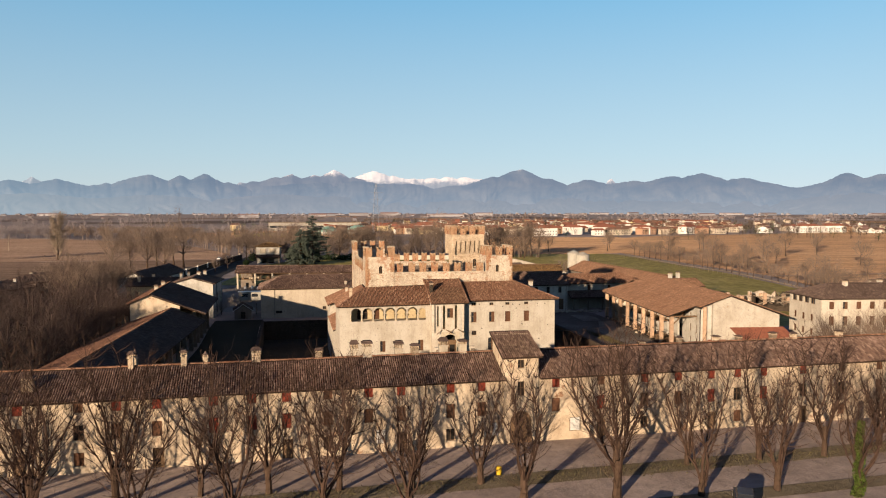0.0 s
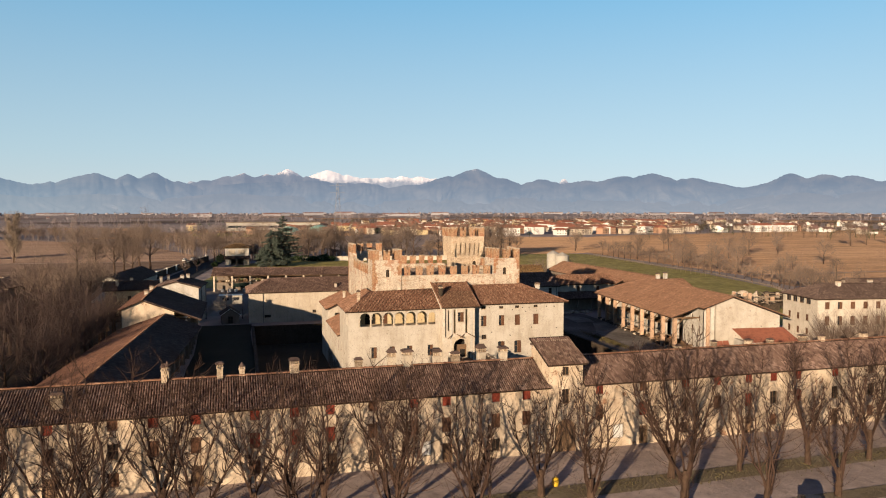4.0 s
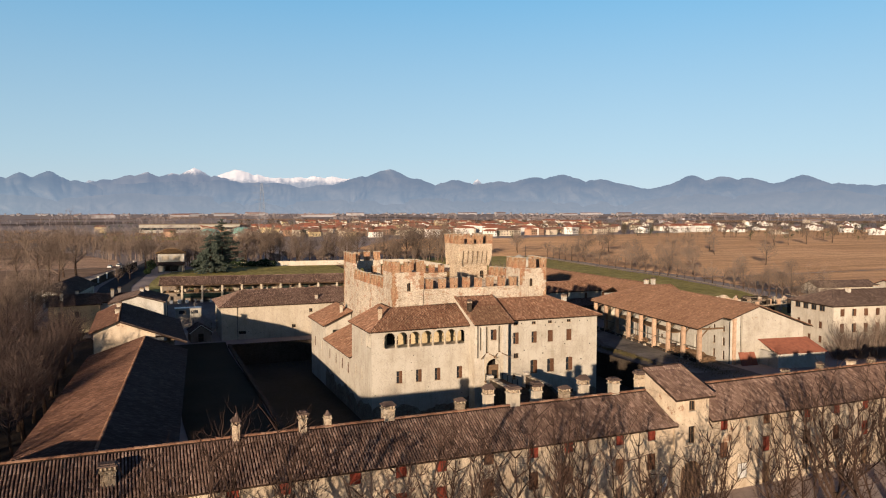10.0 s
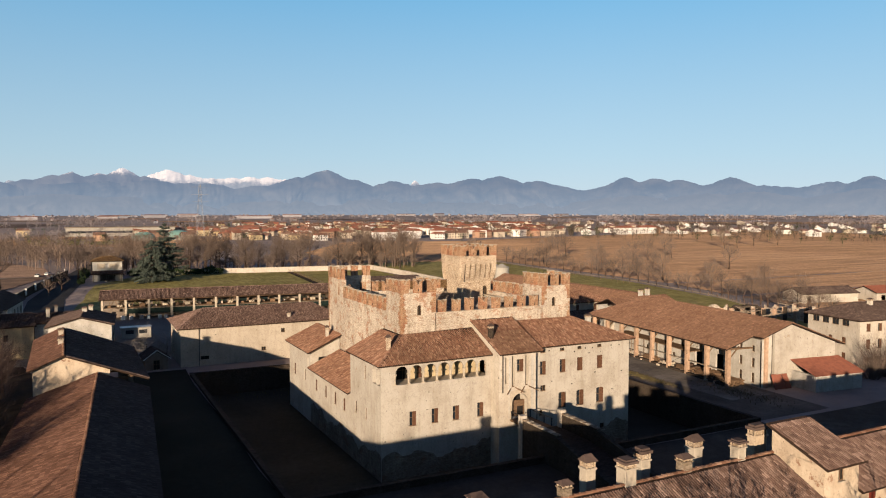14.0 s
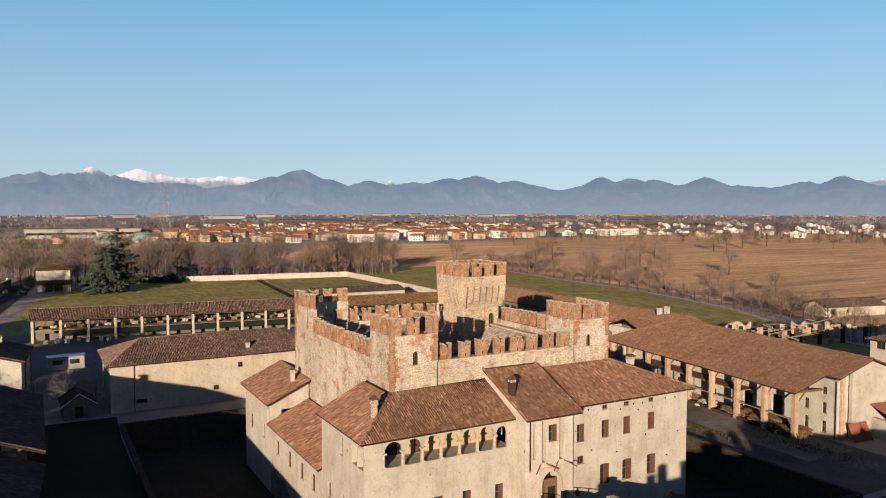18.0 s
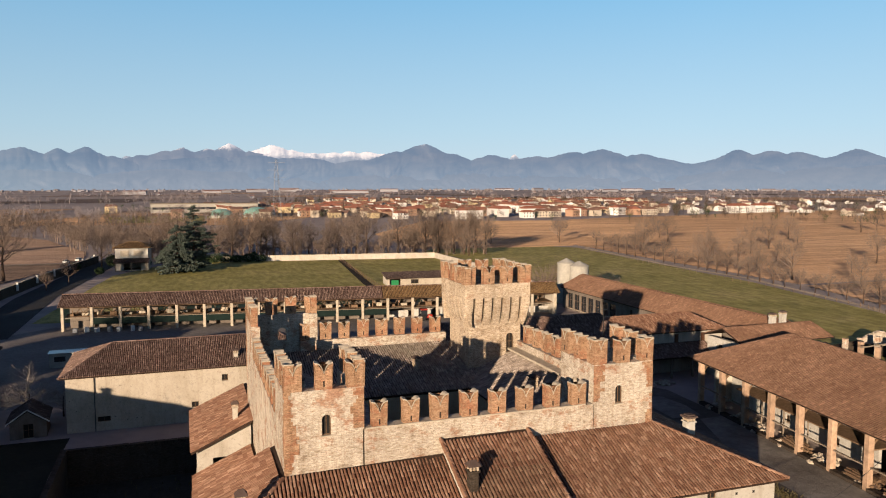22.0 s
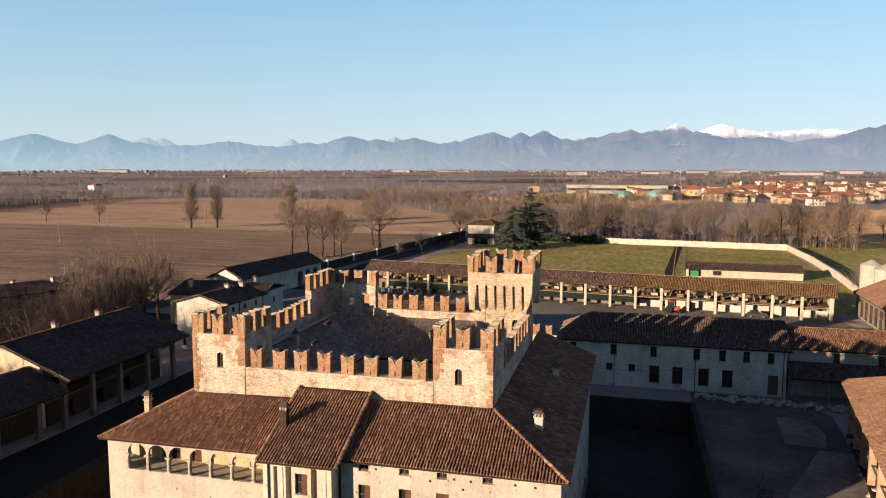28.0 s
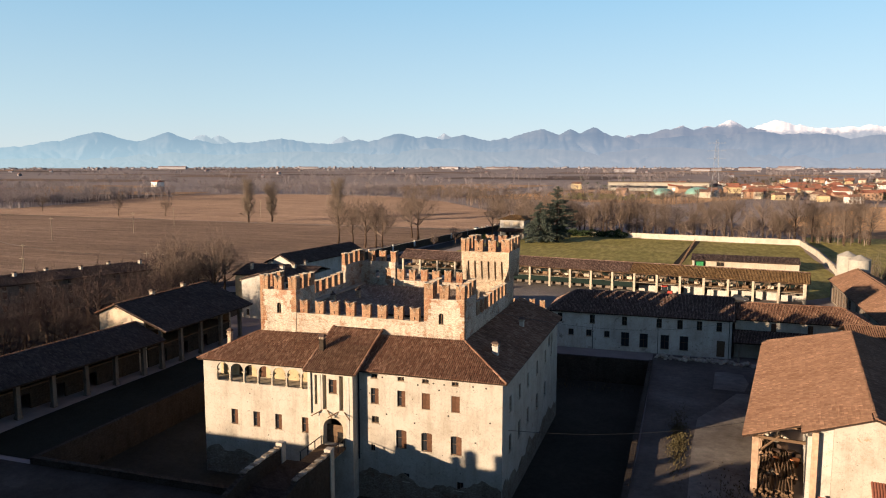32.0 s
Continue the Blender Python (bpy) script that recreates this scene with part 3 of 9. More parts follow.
def roof_slope(parent, E0, E1, R1, R0, material, pitch=0.245, step=0.46, name="roof_slope", seed=1, tiles=True, thick=0.16):
    """One roof slope: a boarded deck with rows of clay tiles laid on it."""
    E0, E1, R1, R0 = (Vector(p) for p in (E0, E1, R1, R0))
    n = (E1 - E0).cross(R0 - E0).normalized()
    n = n if n.z > 0 else -n
    pts = [E0, E1, R1, R0] if (R1 - R0).length > 0.05 else [E0, E1, R0]
    bm = bmesh.new()
    top = [bm.verts.new(p) for p in pts]
    low = [bm.verts.new(p - n * thick) for p in pts]
    bm.faces.new(top)
    bm.faces.new(low[::-1])
    for i in range(len(pts)):
        j = (i + 1) % len(pts)
        bm.faces.new((top[j], top[i], low[i], low[j]))
    bmesh.ops.recalc_face_normals(bm, faces=bm.faces)
    ob = part(name, bm, TILE_UNDER, parent)
    if tiles:
        V, F = tile_arrays(E0, E1, R1, R0, pitch, step, seed=seed)
        tagged(part("tiling", mesh_from("tiling", V, F, material), None, ob), kind="stuff")
    return ob


def cap_line(parent, p, q, material, r=0.16, name="ridge_line", step=0.5):
    """Half-round tiles end to end along a ridge or hip."""
    p, q = Vector(p), Vector(q)
    d = q - p
    n = max(1, int(d.length / step))
    d.normalize()
    side = d.cross(Vector((0, 0, 1))).normalized()
    up = side.cross(d)
    rng = random.Random(int(abs(p.x * 7 + p.y * 13)) + 5)
    V, F = [], []
    for i in range(n):
        a = p + d * (i * step) + side * rng.uniform(-0.03, 0.03)
        b = a + d * step * 1.08
        k = len(V)
        for c, rr, h in ((a, r * 1.1, 0.03), (b, r * 0.92, 0)):
            for j in range(6):
                an = math.pi * j / 5
                V.append(c + side * (math.cos(an) * rr) + up * (math.sin(an) * rr + h - 0.02))
        for j in range(5):
            F.append((k + j, k + j + 1, k + j + 7, k + j + 6))
        F.append(tuple(range(k + 5, k - 1, -1)))
    return tagged(part(name, mesh_from(name, V, F, material), None, parent), kind="stuff")


# boarding darkened so its colour gives the shade between tile rows
TILE_UNDER = plain("roof_boarding", (0.06, 0.038, 0.027), 0.3, 2)


def gable_roof(parent, x0, x1, y0, y1, eave, ridge, material, over=0.6, axis="x", hip0=0.0, hip1=0.0, pitch=0.245, step=0.46, tiles=(True, True), seed=1, ridge_at=0.5):
    """Roof over a rectangle in the parent's axes; hips are how far the ridge ends lie inside."""
    if axis == "x":
        X0, X1, Y0, Y1 = x0 - over, x1 + over, y0 - over, y1 + over
        P = lambda u, v, z: (u, v, z)
    else:
        X0, X1, Y0, Y1 = y0 - over, y1 + over, -x1 - over, -x0 + over
        P = lambda u, v, z: (-v, u, z)
    ym = Y0 + (Y1 - Y0) * ridge_at
    r0, r1 = X0 + hip0, X1 - hip1
    roof_slope(parent, P(X0, Y0, eave), P(X1, Y0, eave), P(r1, ym, ridge), P(r0, ym, ridge), material, pitch, step, seed=seed, tiles=tiles[0])
    roof_slope(parent, P(X1, Y1, eave), P(X0, Y1, eave), P(r0, ym, ridge), P(r1, ym, ridge), material, pitch, step, seed=seed + 1, tiles=tiles[1])
    if hip0:
        roof_slope(parent, P(X0, Y1, eave), P(X0, Y0, eave), P(r0, ym, ridge), P(r0, ym, ridge), material, pitch, step, seed=seed + 2)
        cap_line(parent, P(X0, Y0, eave), P(r0, ym, ridge), material)
        cap_line(parent, P(X0, Y1, eave), P(r0, ym, ridge), material)
    if hip1:
        roof_slope(parent, P(X1, Y0, eave), P(X1, Y1, eave), P(r1, ym, ridge), P(r1, ym, ridge), material, pitch, step, seed=seed + 3)
        cap_line(parent, P(X1, Y0, eave), P(r1, ym, ridge), material)
        cap_line(parent, P(X1, Y1, eave), P(r1, ym, ridge), material)
    cap_line(parent, P(r0, ym, ridge + 0.03), P(r1, ym, ridge + 0.03), material)


CHIM = {}


def chimney(at, h=1.7, w=0.75, style=0, label="plastered chimney with a tiled cap", d=None, rz=0, mat=None, group="chimneys"):
    """A chimney stack: shaft, collar, smoke slots between small piers, and a tiled cap."""
    d = d or w
    top = thing("chimney", label, "chimney", group, "", at, rz)
    key = (h, w, d, style)
    if key not in CHIM:
        out = []
        out.append(box(-w / 2, w / 2, -d / 2, d / 2, -0.9, h * 0.66, 0.02))
        out.append(box(-w / 2 - 0.08, w / 2 + 0.08, -d / 2 - 0.08, d / 2 + 0.08, h * 0.66, h * 0.72, 0.02))
        bm = bmesh.new()
        n = max(2, round(w / 0.35))
        for i in range(n + 1):
            x = -w / 2 + 0.06 + (w - 0.12) * i / n
            for y in (-d / 2 + 0.07, d / 2 - 0.07):
                add_box(bm, x - 0.06, x + 0.06, y - 0.06, y + 0.06, h * 0.72, h * 0.88)
        add_box(bm, -w / 2 + 0.15, w / 2 - 0.15, -d / 2 + 0.15, d / 2 - 0.15, h * 0.72, h * 0.87)
        out.append(bm)
        bm = bmesh.new()
        o = 0.14
        if style == 0:
            zt = h * 0.88
            a = [bm.verts.new(p) for p in ((-w / 2 - o, -d / 2 - o, zt), (w / 2 + o, -d / 2 - o, zt), (w / 2 + o, d / 2 + o, zt), (-w / 2 - o, d / 2 + o, zt))]
            r = [bm.verts.new((-w / 2 + 0.1, 0, h + 0.12)), bm.verts.new((w / 2 - 0.1, 0, h + 0.12))]
            for f in ((a[0], a[1], r[1], r[0]), (a[2], a[3], r[0], r[1]), (a[1], a[2], r[1]), (a[3], a[0], r[0]), (a[3], a[2], a[1], a[0])):
                bm.faces.new(f)
        elif style == 1:
            add_box(bm, -w / 2 - o, w / 2 + o, -d / 2 - o, d / 2 + o, h * 0.88, h * 0.97, 0.03)
            add_box(bm, -w / 2 + 0.05, w / 2 - 0.05, -d / 2 + 0.05, d / 2 - 0.05, h * 0.97, h * 1.03)
        else:
            add_cyl(bm, (0, 0, h * 0.88), (0, 0, h * 0.95), w * 0.62, w * 0.62, 10)
            add_cyl(bm, (0, 0, h * 0.95), (0, 0, h * 1.2), w * 0.45, 0.05, 10)
        out.append(bm)
        mes = []
        for nm, b in zip(("shaft", "collar", "smoke_slot", "cap"), out):
            me = bpy.data.meshes.new(nm)
            b.to_mesh(me)
            b.free()
            mes.append(me)
        CHIM[key] = mes
    for me, mt in zip(CHIM[key], (mat or PALE, mat or STONE, TOWER, TILE_DARK)):
        ob = part(me.name.split(".")[0], me, mt, top)
    return top


# ---- ground, moat, fields ----
MX0, MX1, MY0, MY1, MZ = -20.0, 47.5, -18.5, 50.0, -4.2


def ground_z(x, y):
    s = min(1.0, max(0.0, (-38 - y) / 14))
    return 1.1 * s * s * (3 - 2 * s)


def ground_sheet():
    """One sheet from the yards to the horizon, open over the moat."""
    xs = sorted({-4700, -3000, -1800, -1100, -700, -450, -300, -200, -140, -100, -70, -45, MX0, 0, 25, MX1, 60, 80, 110, 150, 210, 300, 450, 700, 1100, 1800, 3000, 4700})
    ys = sorted({-1200, -700, -400, -250, -180, -140, -110, -90, -75, -65, -58, -52, -49, -46, -43, -40, -37, -30, MY0, 0, 20, 35, MY1, 60, 80, 110, 150, 200, 280, 400, 600, 900, 1400, 2200, 3300, 4700})
    bm = bmesh.new()
    g = {(i, j): bm.verts.new((x, y, ground_z(x, y))) for i, x in enumerate(xs) for j, y in enumerate(ys)}
    for i in range(len(xs) - 1):
        for j in range(len(ys) - 1):
            xm, ym = (xs[i] + xs[i + 1]) / 2, (ys[j] + ys[j + 1]) / 2
            if not (MX0 < xm < MX1 and MY0 < ym < MY1):
                bm.faces.new((g[i, j], g[i + 1, j], g[i + 1, j + 1], g[i, j + 1]))
    return bm


alone("ground", ground_sheet(), PLAIN, "brown winter plain with bare fields and thickets", "ground", kind="structure")


def patch(name, pts, material, label, z=0.03, category="field", follow=False):
    """A flat piece of ground cover with an uneven edge."""
    rng = random.Random(len(name) + int(pts[0][0]))
    bm = bmesh.new()
    ring = []
    for i, (x, y) in enumerate(pts):
        x2, y2 = pts[(i + 1) % len(pts)]
        n = max(1, int(math.hypot(x2 - x, y2 - y) / 12))
        for k in range(min(n, 60)):
            f = k / min(n, 60)
            w = 0.5 if 0 < k else 0
            px, py = x + (x2 - x) * f + rng.uniform(-w, w), y + (y2 - y) * f + rng.uniform(-w, w)
            ring.append(bm.verts.new((px, py, z + (ground_z(px, py) if follow else 0))))
    bm.faces.new(ring)
    bmesh.ops.triangulate(bm, faces=bm.faces)
    bmesh.ops.recalc_face_normals(bm, faces=bm.faces)
    for f in bm.faces:
        if f.normal.z < 0:
            f.normal_flip()
    return alone(name, bm, material, label, category, kind="structure")


def furrows(name, pts, material, label, pitch=2.2, h=0.36, z=0.05, turn=0.0):
    """A ploughed field: rows of soil ridges, cut off at the field's edge."""
    c, sn = math.cos(radians(turn)), math.sin(radians(turn))
    P = [(x * c + y * sn, -x * sn + y * c) for x, y in pts]
    rng = random.Random(int(abs(pts[0][0])))
    y = min(q[1] for q in P) + pitch
    top = max(q[1] for q in P)
    V, F = [], []
    while y < top - pitch:
        cut = sorted(a[0] + (y - a[1]) / (b[1] - a[1]) * (b[0] - a[0]) for a, b in zip(P, P[1:] + P[:1]) if (a[1] - y) * (b[1] - y) < 0)
        for x0, x1 in zip(cut[::2], cut[1::2]):
            n = max(1, int((x1 - x0) / 25))
            xs = [x0 + (x1 - x0) * i / n for i in range(n + 1)]
            k = len(V)
            for i, x in enumerate(xs):
                hh = h * rng.uniform(0.6, 1.2)
                for yy, zz in ((y - pitch * 0.52, z), (y + pitch * rng.uniform(-0.05, 0.1), z + hh), (y + pitch * 0.5, z)):
                    V.append((x * c - yy * sn, x * sn + yy * c, zz))
            for i in range(n):
                for j in (0, 1):
                    q = k + i * 3 + j
                    F.append((q, q + 3, q + 4, q + 1))
        y += pitch
    return alone(name, mesh_from(name, V, F, material), None, label, "field", kind="structure")


def strip(name, pts, width, material, label, z=0.06, category="road"):
    """A road or track along a line of points."""
    bm = bmesh.new()
    prev = None
    P = [Vector((x, y, 0)) for x, y in pts]
    Q = []
    for i in range(len(P) - 1):
        n = max(1, int((P[i + 1] - P[i]).length / 10))
        Q += [P[i].lerp(P[i + 1], k / n) for k in range(n)]
    Q.append(P[-1])
    for i, p in enumerate(Q):
        d = (Q[min(i + 1, len(Q) - 1)] - Q[max(i - 1, 0)]).normalized()
        s = Vector((-d.y, d.x, 0)) * width / 2
        zz = z + ground_z(p.x, p.y)
        cur = (bm.verts.new((p.x - s.x, p.y - s.y, zz)), bm.verts.new((p.x + s.x, p.y + s.y, zz)))
        if prev:
            bm.faces.new((prev[0], cur[0], cur[1], prev[1]))
        prev = cur
    return alone(name, bm, material, label, category, kind="structure")


# forecourt (raised ground in front of the long row), yards and courts
patch("forecourt", [(-120, -140), (160, -140), (160, -52.6), (-120, -52.6)], GRAVEL, "gravel forecourt in front of the long row", 1.15, "ground")
strip("verge", [(-60, -68.5), (0, -67.5), (30, -66.5), (90, -64)], 3.2, VERGE, "worn grass strip under the pollarded trees", 0.10)
strip("verge", [(-40, -76.5), (20, -75.5), (90, -73)], 2.4, VERGE, "worn grass strip under the pollarded trees", 0.10)
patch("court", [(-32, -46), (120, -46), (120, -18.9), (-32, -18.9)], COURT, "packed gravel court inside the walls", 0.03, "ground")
patch("court", [(47.9, -18), (64, -18), (66, 50), (62, 57), (47.9, 57)], ECOURT, "packed gravel court beside the moat", 0.034, "ground")
patch("apron", [(54.0, -8), (63.0, -8), (64.5, 14), (65.5, 36), (61.2, 36), (58.0, 28), (55.4, 22.5), (54.6, 12)], PAVE, "cracked concrete apron beside the barn", 0.07, "ground")
patch("apron", [(57.8, 37.4), (62.4, 37.2), (63.4, 42), (62.8, 47.2), (60.4, 48.2), (58.4, 47.4)], PAVE, "old concrete slab in the shaded court", 0.07, "ground")
patch("court", [(-50, 72.5), (88, 72.5), (84, 119), (-34, 139), (-50, 125)], YARD, "gravel stable court behind the castle", 0.038, "ground")
# ground darkened in this patch to stand for the avenue trees' shade
patch("wood_floor", [(-120, -52), (-46, -52), (-46, 62), (-52, 90), (-120, 90)], DARK_SOIL, "dark ground under the avenue trees, shade in its colour", 0.03, "ground")
patch("lawn", [(-32, -18), (-20.4, -18), (-20.4, 56), (-32, 56)], BANK, "grass bank between barn and moat, shade in its colour", 0.045, "lawn")
patch("garden_field", [(-40, 146), (84, 126), (97, 140), (98, 262), (36, 271), (-10, 279), (-30, 240)], GRASS, "mown walled grass field", 0.05)
patch("grass_field", [(101, 20), (136, 30), (160, 90), (172, 150), (176, 205), (184, 290), (150, 330), (104, 300)], GRASS, "green winter grass field", 0.05)
strip("farm_track", [(132, -10), (140, 46), (165, 100), (178, 160), (177, 200), (186, 285), (330, 420)], 2.2, TRACK, "pale farm track lined with young trees", 0.09)
furrows("ploughed_field", [(140, -40), (700, -40), (900, 700), (560, 620), (330, 560), (200, 420), (190, 290), (182, 140), (170, 95)], PLOUGH_R, "dry tan ploughed field", 3.0, 0.34)
furrows("ploughed_field", [(104, 305), (186, 300), (330, 430), (300, 545), (190, 570), (110, 420)], PLOUGH_R, "dry tan ploughed field")
furrows("ploughed_field", [(-900, 20), (-110, 20), (-64, 110), (-72, 190), (-48, 285), (-380, 297), (-900, 305)], PLOUGH, "dark ploughed field behind the hamlet")
furrows("ploughed_field", [(-700, 312), (-430, 304), (-46, 292), (-50, 340), (-80, 430), (-150, 540), (-235, 615), (-330, 628), (-455, 588), (-428, 345), (-700, 330)], PLOUGH_L, "pale brown ploughed field up to the woods")
furrows("ploughed_field", [(-160, 620), (40, 560), (120, 700), (-60, 860)], PLOUGH_R, "pale distant field")
strip("farm_track", [(-900, 307), (-380, 300), (-200, 292), (-48, 288)], 2.5, VERGE, "grassy field track", 0.10)
# dark asphalt whose colour also holds wall and tree shade
strip("lane", [(-47, 128), (-46.5, 190), (-36.5, 285), (-16, 420)], 11.0, ROADMAT, "narrow lane along the field edge", 0.08)


# ---- moat ----
def moat():
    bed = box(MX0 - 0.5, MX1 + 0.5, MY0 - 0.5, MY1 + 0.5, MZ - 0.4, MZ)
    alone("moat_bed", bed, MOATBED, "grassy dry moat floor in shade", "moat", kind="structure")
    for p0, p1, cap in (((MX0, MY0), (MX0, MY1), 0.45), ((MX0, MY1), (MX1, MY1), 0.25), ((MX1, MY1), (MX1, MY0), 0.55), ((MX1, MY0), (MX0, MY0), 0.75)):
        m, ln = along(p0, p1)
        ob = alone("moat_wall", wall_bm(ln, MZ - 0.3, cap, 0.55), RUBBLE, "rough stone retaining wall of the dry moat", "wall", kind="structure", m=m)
        n = int(ln / 1.4)
        stone = box(0.012, ln / n - 0.012, -0.06, 0.61, 0.004, 0.13, 0.02)
        me = bpy.data.meshes.new("coping_stone")
        stone.to_mesh(me)
        me.materials.append(RUBBLE)
        for i in range(n):
            part("coping_stone", me, None, ob, "", pose(i * ln / n, 0, cap + 0.012 * math.sin(i * 2.1), 0, 0.5 * math.sin(i * 1.3), 0.4 * math.sin(i)))


moat()


# ---- castle ----
WX0, WX1, WY, WYR = -5.2, 34.3, -5.5, -6.25
castle = thing("castle", "moated castle with cream wings round a battlemented keep", "castle")
EZ, EZR = 10.75, 11.3
BX0, BX1, BY = 10.9, 16.75, -7.7
LOG_Z = 8.0
low_left = [(v - WX0, 0.95, 2.5, 4.45, "half") for v in (-0.77, 2.42, 5.54, 9.27)]
wall(castle, (WX0, WY), (BX0, WY), MZ, LOG_Z, CREAM, low_left, label="cream plaster front below the loggia")
arches = [(v - WX0, 1.8, LOG_Z + 0.04, 10.42, "open", True) for v in (-2.29, -0.265, 1.765, 3.775, 5.79, 7.79)] + [(9.56 - WX0, 1.3, LOG_Z + 0.04, 10.2, "open", True)]
wall(castle, (WX0, WY), (BX0, WY), LOG_Z + 0.004, EZ, CREAM, arches, 0.3, name="arcade", label="thin cream arcade of the loggia")
right_ops = []
for i, v in enumerate((18.91, 22.26, 25.28, 28.85)):
    right_ops.append((v - BX1, 1.0, 7.4, 9.3, "brown" if i > 1 else "half"))
    right_ops.append((v - BX1 - 0.05, 0.8, 10.45, 10.95, "dark"))
for v in (22.23, 25.37, 28.93):
    right_ops.append((v - BX1, 1.3, 2.35, 4.6, "half", 0.25))
right_ops += [(18.96 - BX1, 0.9, 5.05, 5.9, "dark"), (18.6 - BX1, 0.55, 1.6, 2.4, "dark"), (22.8 - BX1, 0.8, -1.6, -0.6, "dark"), (29.4 - BX1, 0.8, -1.8, -0.8, "dark")]
wall(castle, (BX1, WYR), (WX1, WYR), MZ, EZR, CREAM, right_ops, label="cream plaster front with shuttered windows")
for hx, hz in ((19.9, 10.7), (24.3, 10.2), (26.2, 10.55), (26.9, 9.8), (27.5, 10.5), (30.9, 10.6), (32.4, 10.55), (32.9, 6.6), (28.0, 6.9), (31.2, 4.1), (20.4, 6.3), (23.9, 5.6)):
    # uncut: a proud dark box paints the shade inside each hole
    part("putlog_hole", box(hx - 0.09, hx + 0.09, WYR - 0.012, WYR + 0.02, hz - 0.09, hz + 0.09), DARK, castle)
east = [(v, 1.0, 6.9, 8.7, "dark") for v in (4, 9, 14, 20, 26, 31)] + [(v, 1.2, 2.0, 4.1, "dark", 0.25) for v in (4, 9, 14, 20, 26)] + [(v, 1.5, 8.6, 10.2, "open", True) for v in (29, 31.2)]
wall(castle, (WX1, WYR), (WX1, 30), MZ, EZR, CREAM, east)
wall(castle, (WX1, 30), (28.6, 30), MZ, EZR, CREAM)
left_side = [(0.95, 1.25, 8.05, 10.2, "open", True), (2.4, 1.25, 8.05, 10.2, "open", True), (5.6, 0.6, 8.0, 9.8, "dark"), (5.4, 0.6, 2.6, 4.2, "dark"), (9.2, 0.8, 2.6, 4.2, "dark")]
wall(castle, (WX0, 5.8), (WX0, WY), MZ, EZ, CREAM, [(5.8 - WY - a, *r) for a, *r in left_side])
wall(castle, (-0.3, 5.8), (WX0, 5.8), 3.0, EZ, CREAM)
low = [(v, 0.85, 1.7, 3.5, "brown") for v in (3.2, 8.0, 12.5, 16.5)]
wall(castle, (WX0, 25.0), (WX0, 5.8), MZ, 4.75, CREAM, low)
hi = [(3.5, 0.9, 2.0, 3.9, "brown"), (9.5, 0.9, 2.2, 4.0, "dark"), (11.3, 0.9, 4.3, 6.2, "open")]
wall(castle, (WX0, 37.6), (WX0, 25.0), MZ, 7.2, CREAM, hi)
wall(castle, (WX0, 25.0), (-0.2, 25.0), 3.0, 7.2, CREAM, [(2.2, 1.6, 4.6, 6.4, "open")], gable=(5.0, 2.2))
wall(castle, (5, 37.6), (WX0, 37.6), MZ, 7.2, CREAM)
# loggia floor, back wall, columns
part("loggia_floor", box(WX0 + 0.6, BX0 - 0.1, WY + 0.31, -0.7, 7.55, 7.98), STONE, castle)
part("loggia_ceiling", box(WX0 + 0.6, BX0 - 0.1, WY + 0.35, -0.7, 10.5, 10.62), BEAM, castle)
wall(castle, (WX0 + 0.6, -2.6), (BX0 - 0.1, -2.6), 7.99, EZ, OCHRE, [(-0.9 - WX0 - 0.6, 1.9, 8.0, 10.2, "dark", True), (1.7 - WX0 - 0.6, 0.95, 8.0, 9.9, "brown")], 0.3, label="ochre back wall of the loggia")
for v in (-3.25, -1.29, 0.76, 2.77, 4.78, 6.8, 8.78):
    bm = bmesh.new()
    add_cyl(bm, (0, 0, 0.12), (0, 0, 1.25), 0.15, 0.13, 10)
    add_box(bm, -0.2, 0.2, -0.2, 0.2, 0, 0.12)
    add_box(bm, -0.22, 0.22, -0.22, 0.22, 1.25, 1.42)
    part("column", bm, STONE, castle, "", pose(v, WY + 0.1, 8.04))
# entrance block
DOOR_X, DOOR_Z, DOOR_TOP = 14.2, 2.3, 5.62
block = [(DOOR_X - BX0, 2.6, DOOR_Z, DOOR_TOP, "open", True), (14.2 - BX0, 1.05, 8.6, 10.3, "half"), (12.0 - BX0, 0.34, 7.1, 10.7, "open"), (13.12 - BX0, 0.5, 6.6, 10.8, "open"), (15.28 - BX0, 0.5, 6.6, 10.8, "open")]
wall(castle, (BX0, BY), (BX1, BY), MZ, 11.2, PALE, block, 0.7, label="pale plaster entrance block with drawbridge slots")
wall(castle, (BX1, BY), (BX1, WY), MZ, 11.2, PALE)
wall(castle, (BX0, WY), (BX0, BY), MZ, 11.22, PALE)
wall(castle, (BX0 + 0.6, BY + 0.72), (BX1 - 0.6, BY + 0.72), 6.3, 11.0, OCHRE, (), 0.2, name="slot_back", label="ochre plaster behind the drawbridge slots")
for s_ in (-1, 1):
    for dx in (-0.55, 0.55) if s_ > 0 else (-0.55, 0.5):
        bm = bmesh.new()
        add_cyl(bm, (0, 0.3, 0.05), (dx * 2.6, -0.75, -0.75), 0.085, 0.065, 6)
        part("drawbridge_beam", bm, WOOD, castle, "dark timber drawbridge beam", pose(13.12 if s_ < 0 else 15.28, BY, 6.62))
part("door_surround", wall_bm(3.4, DOOR_Z, DOOR_TOP + 0.45, 0.1, [(1.7, 2.6, DOOR_Z, DOOR_TOP, 1.0)]), STONE, castle, "pale stone door surround", pose(DOOR_X - 1.7, BY - 0.06, 0))
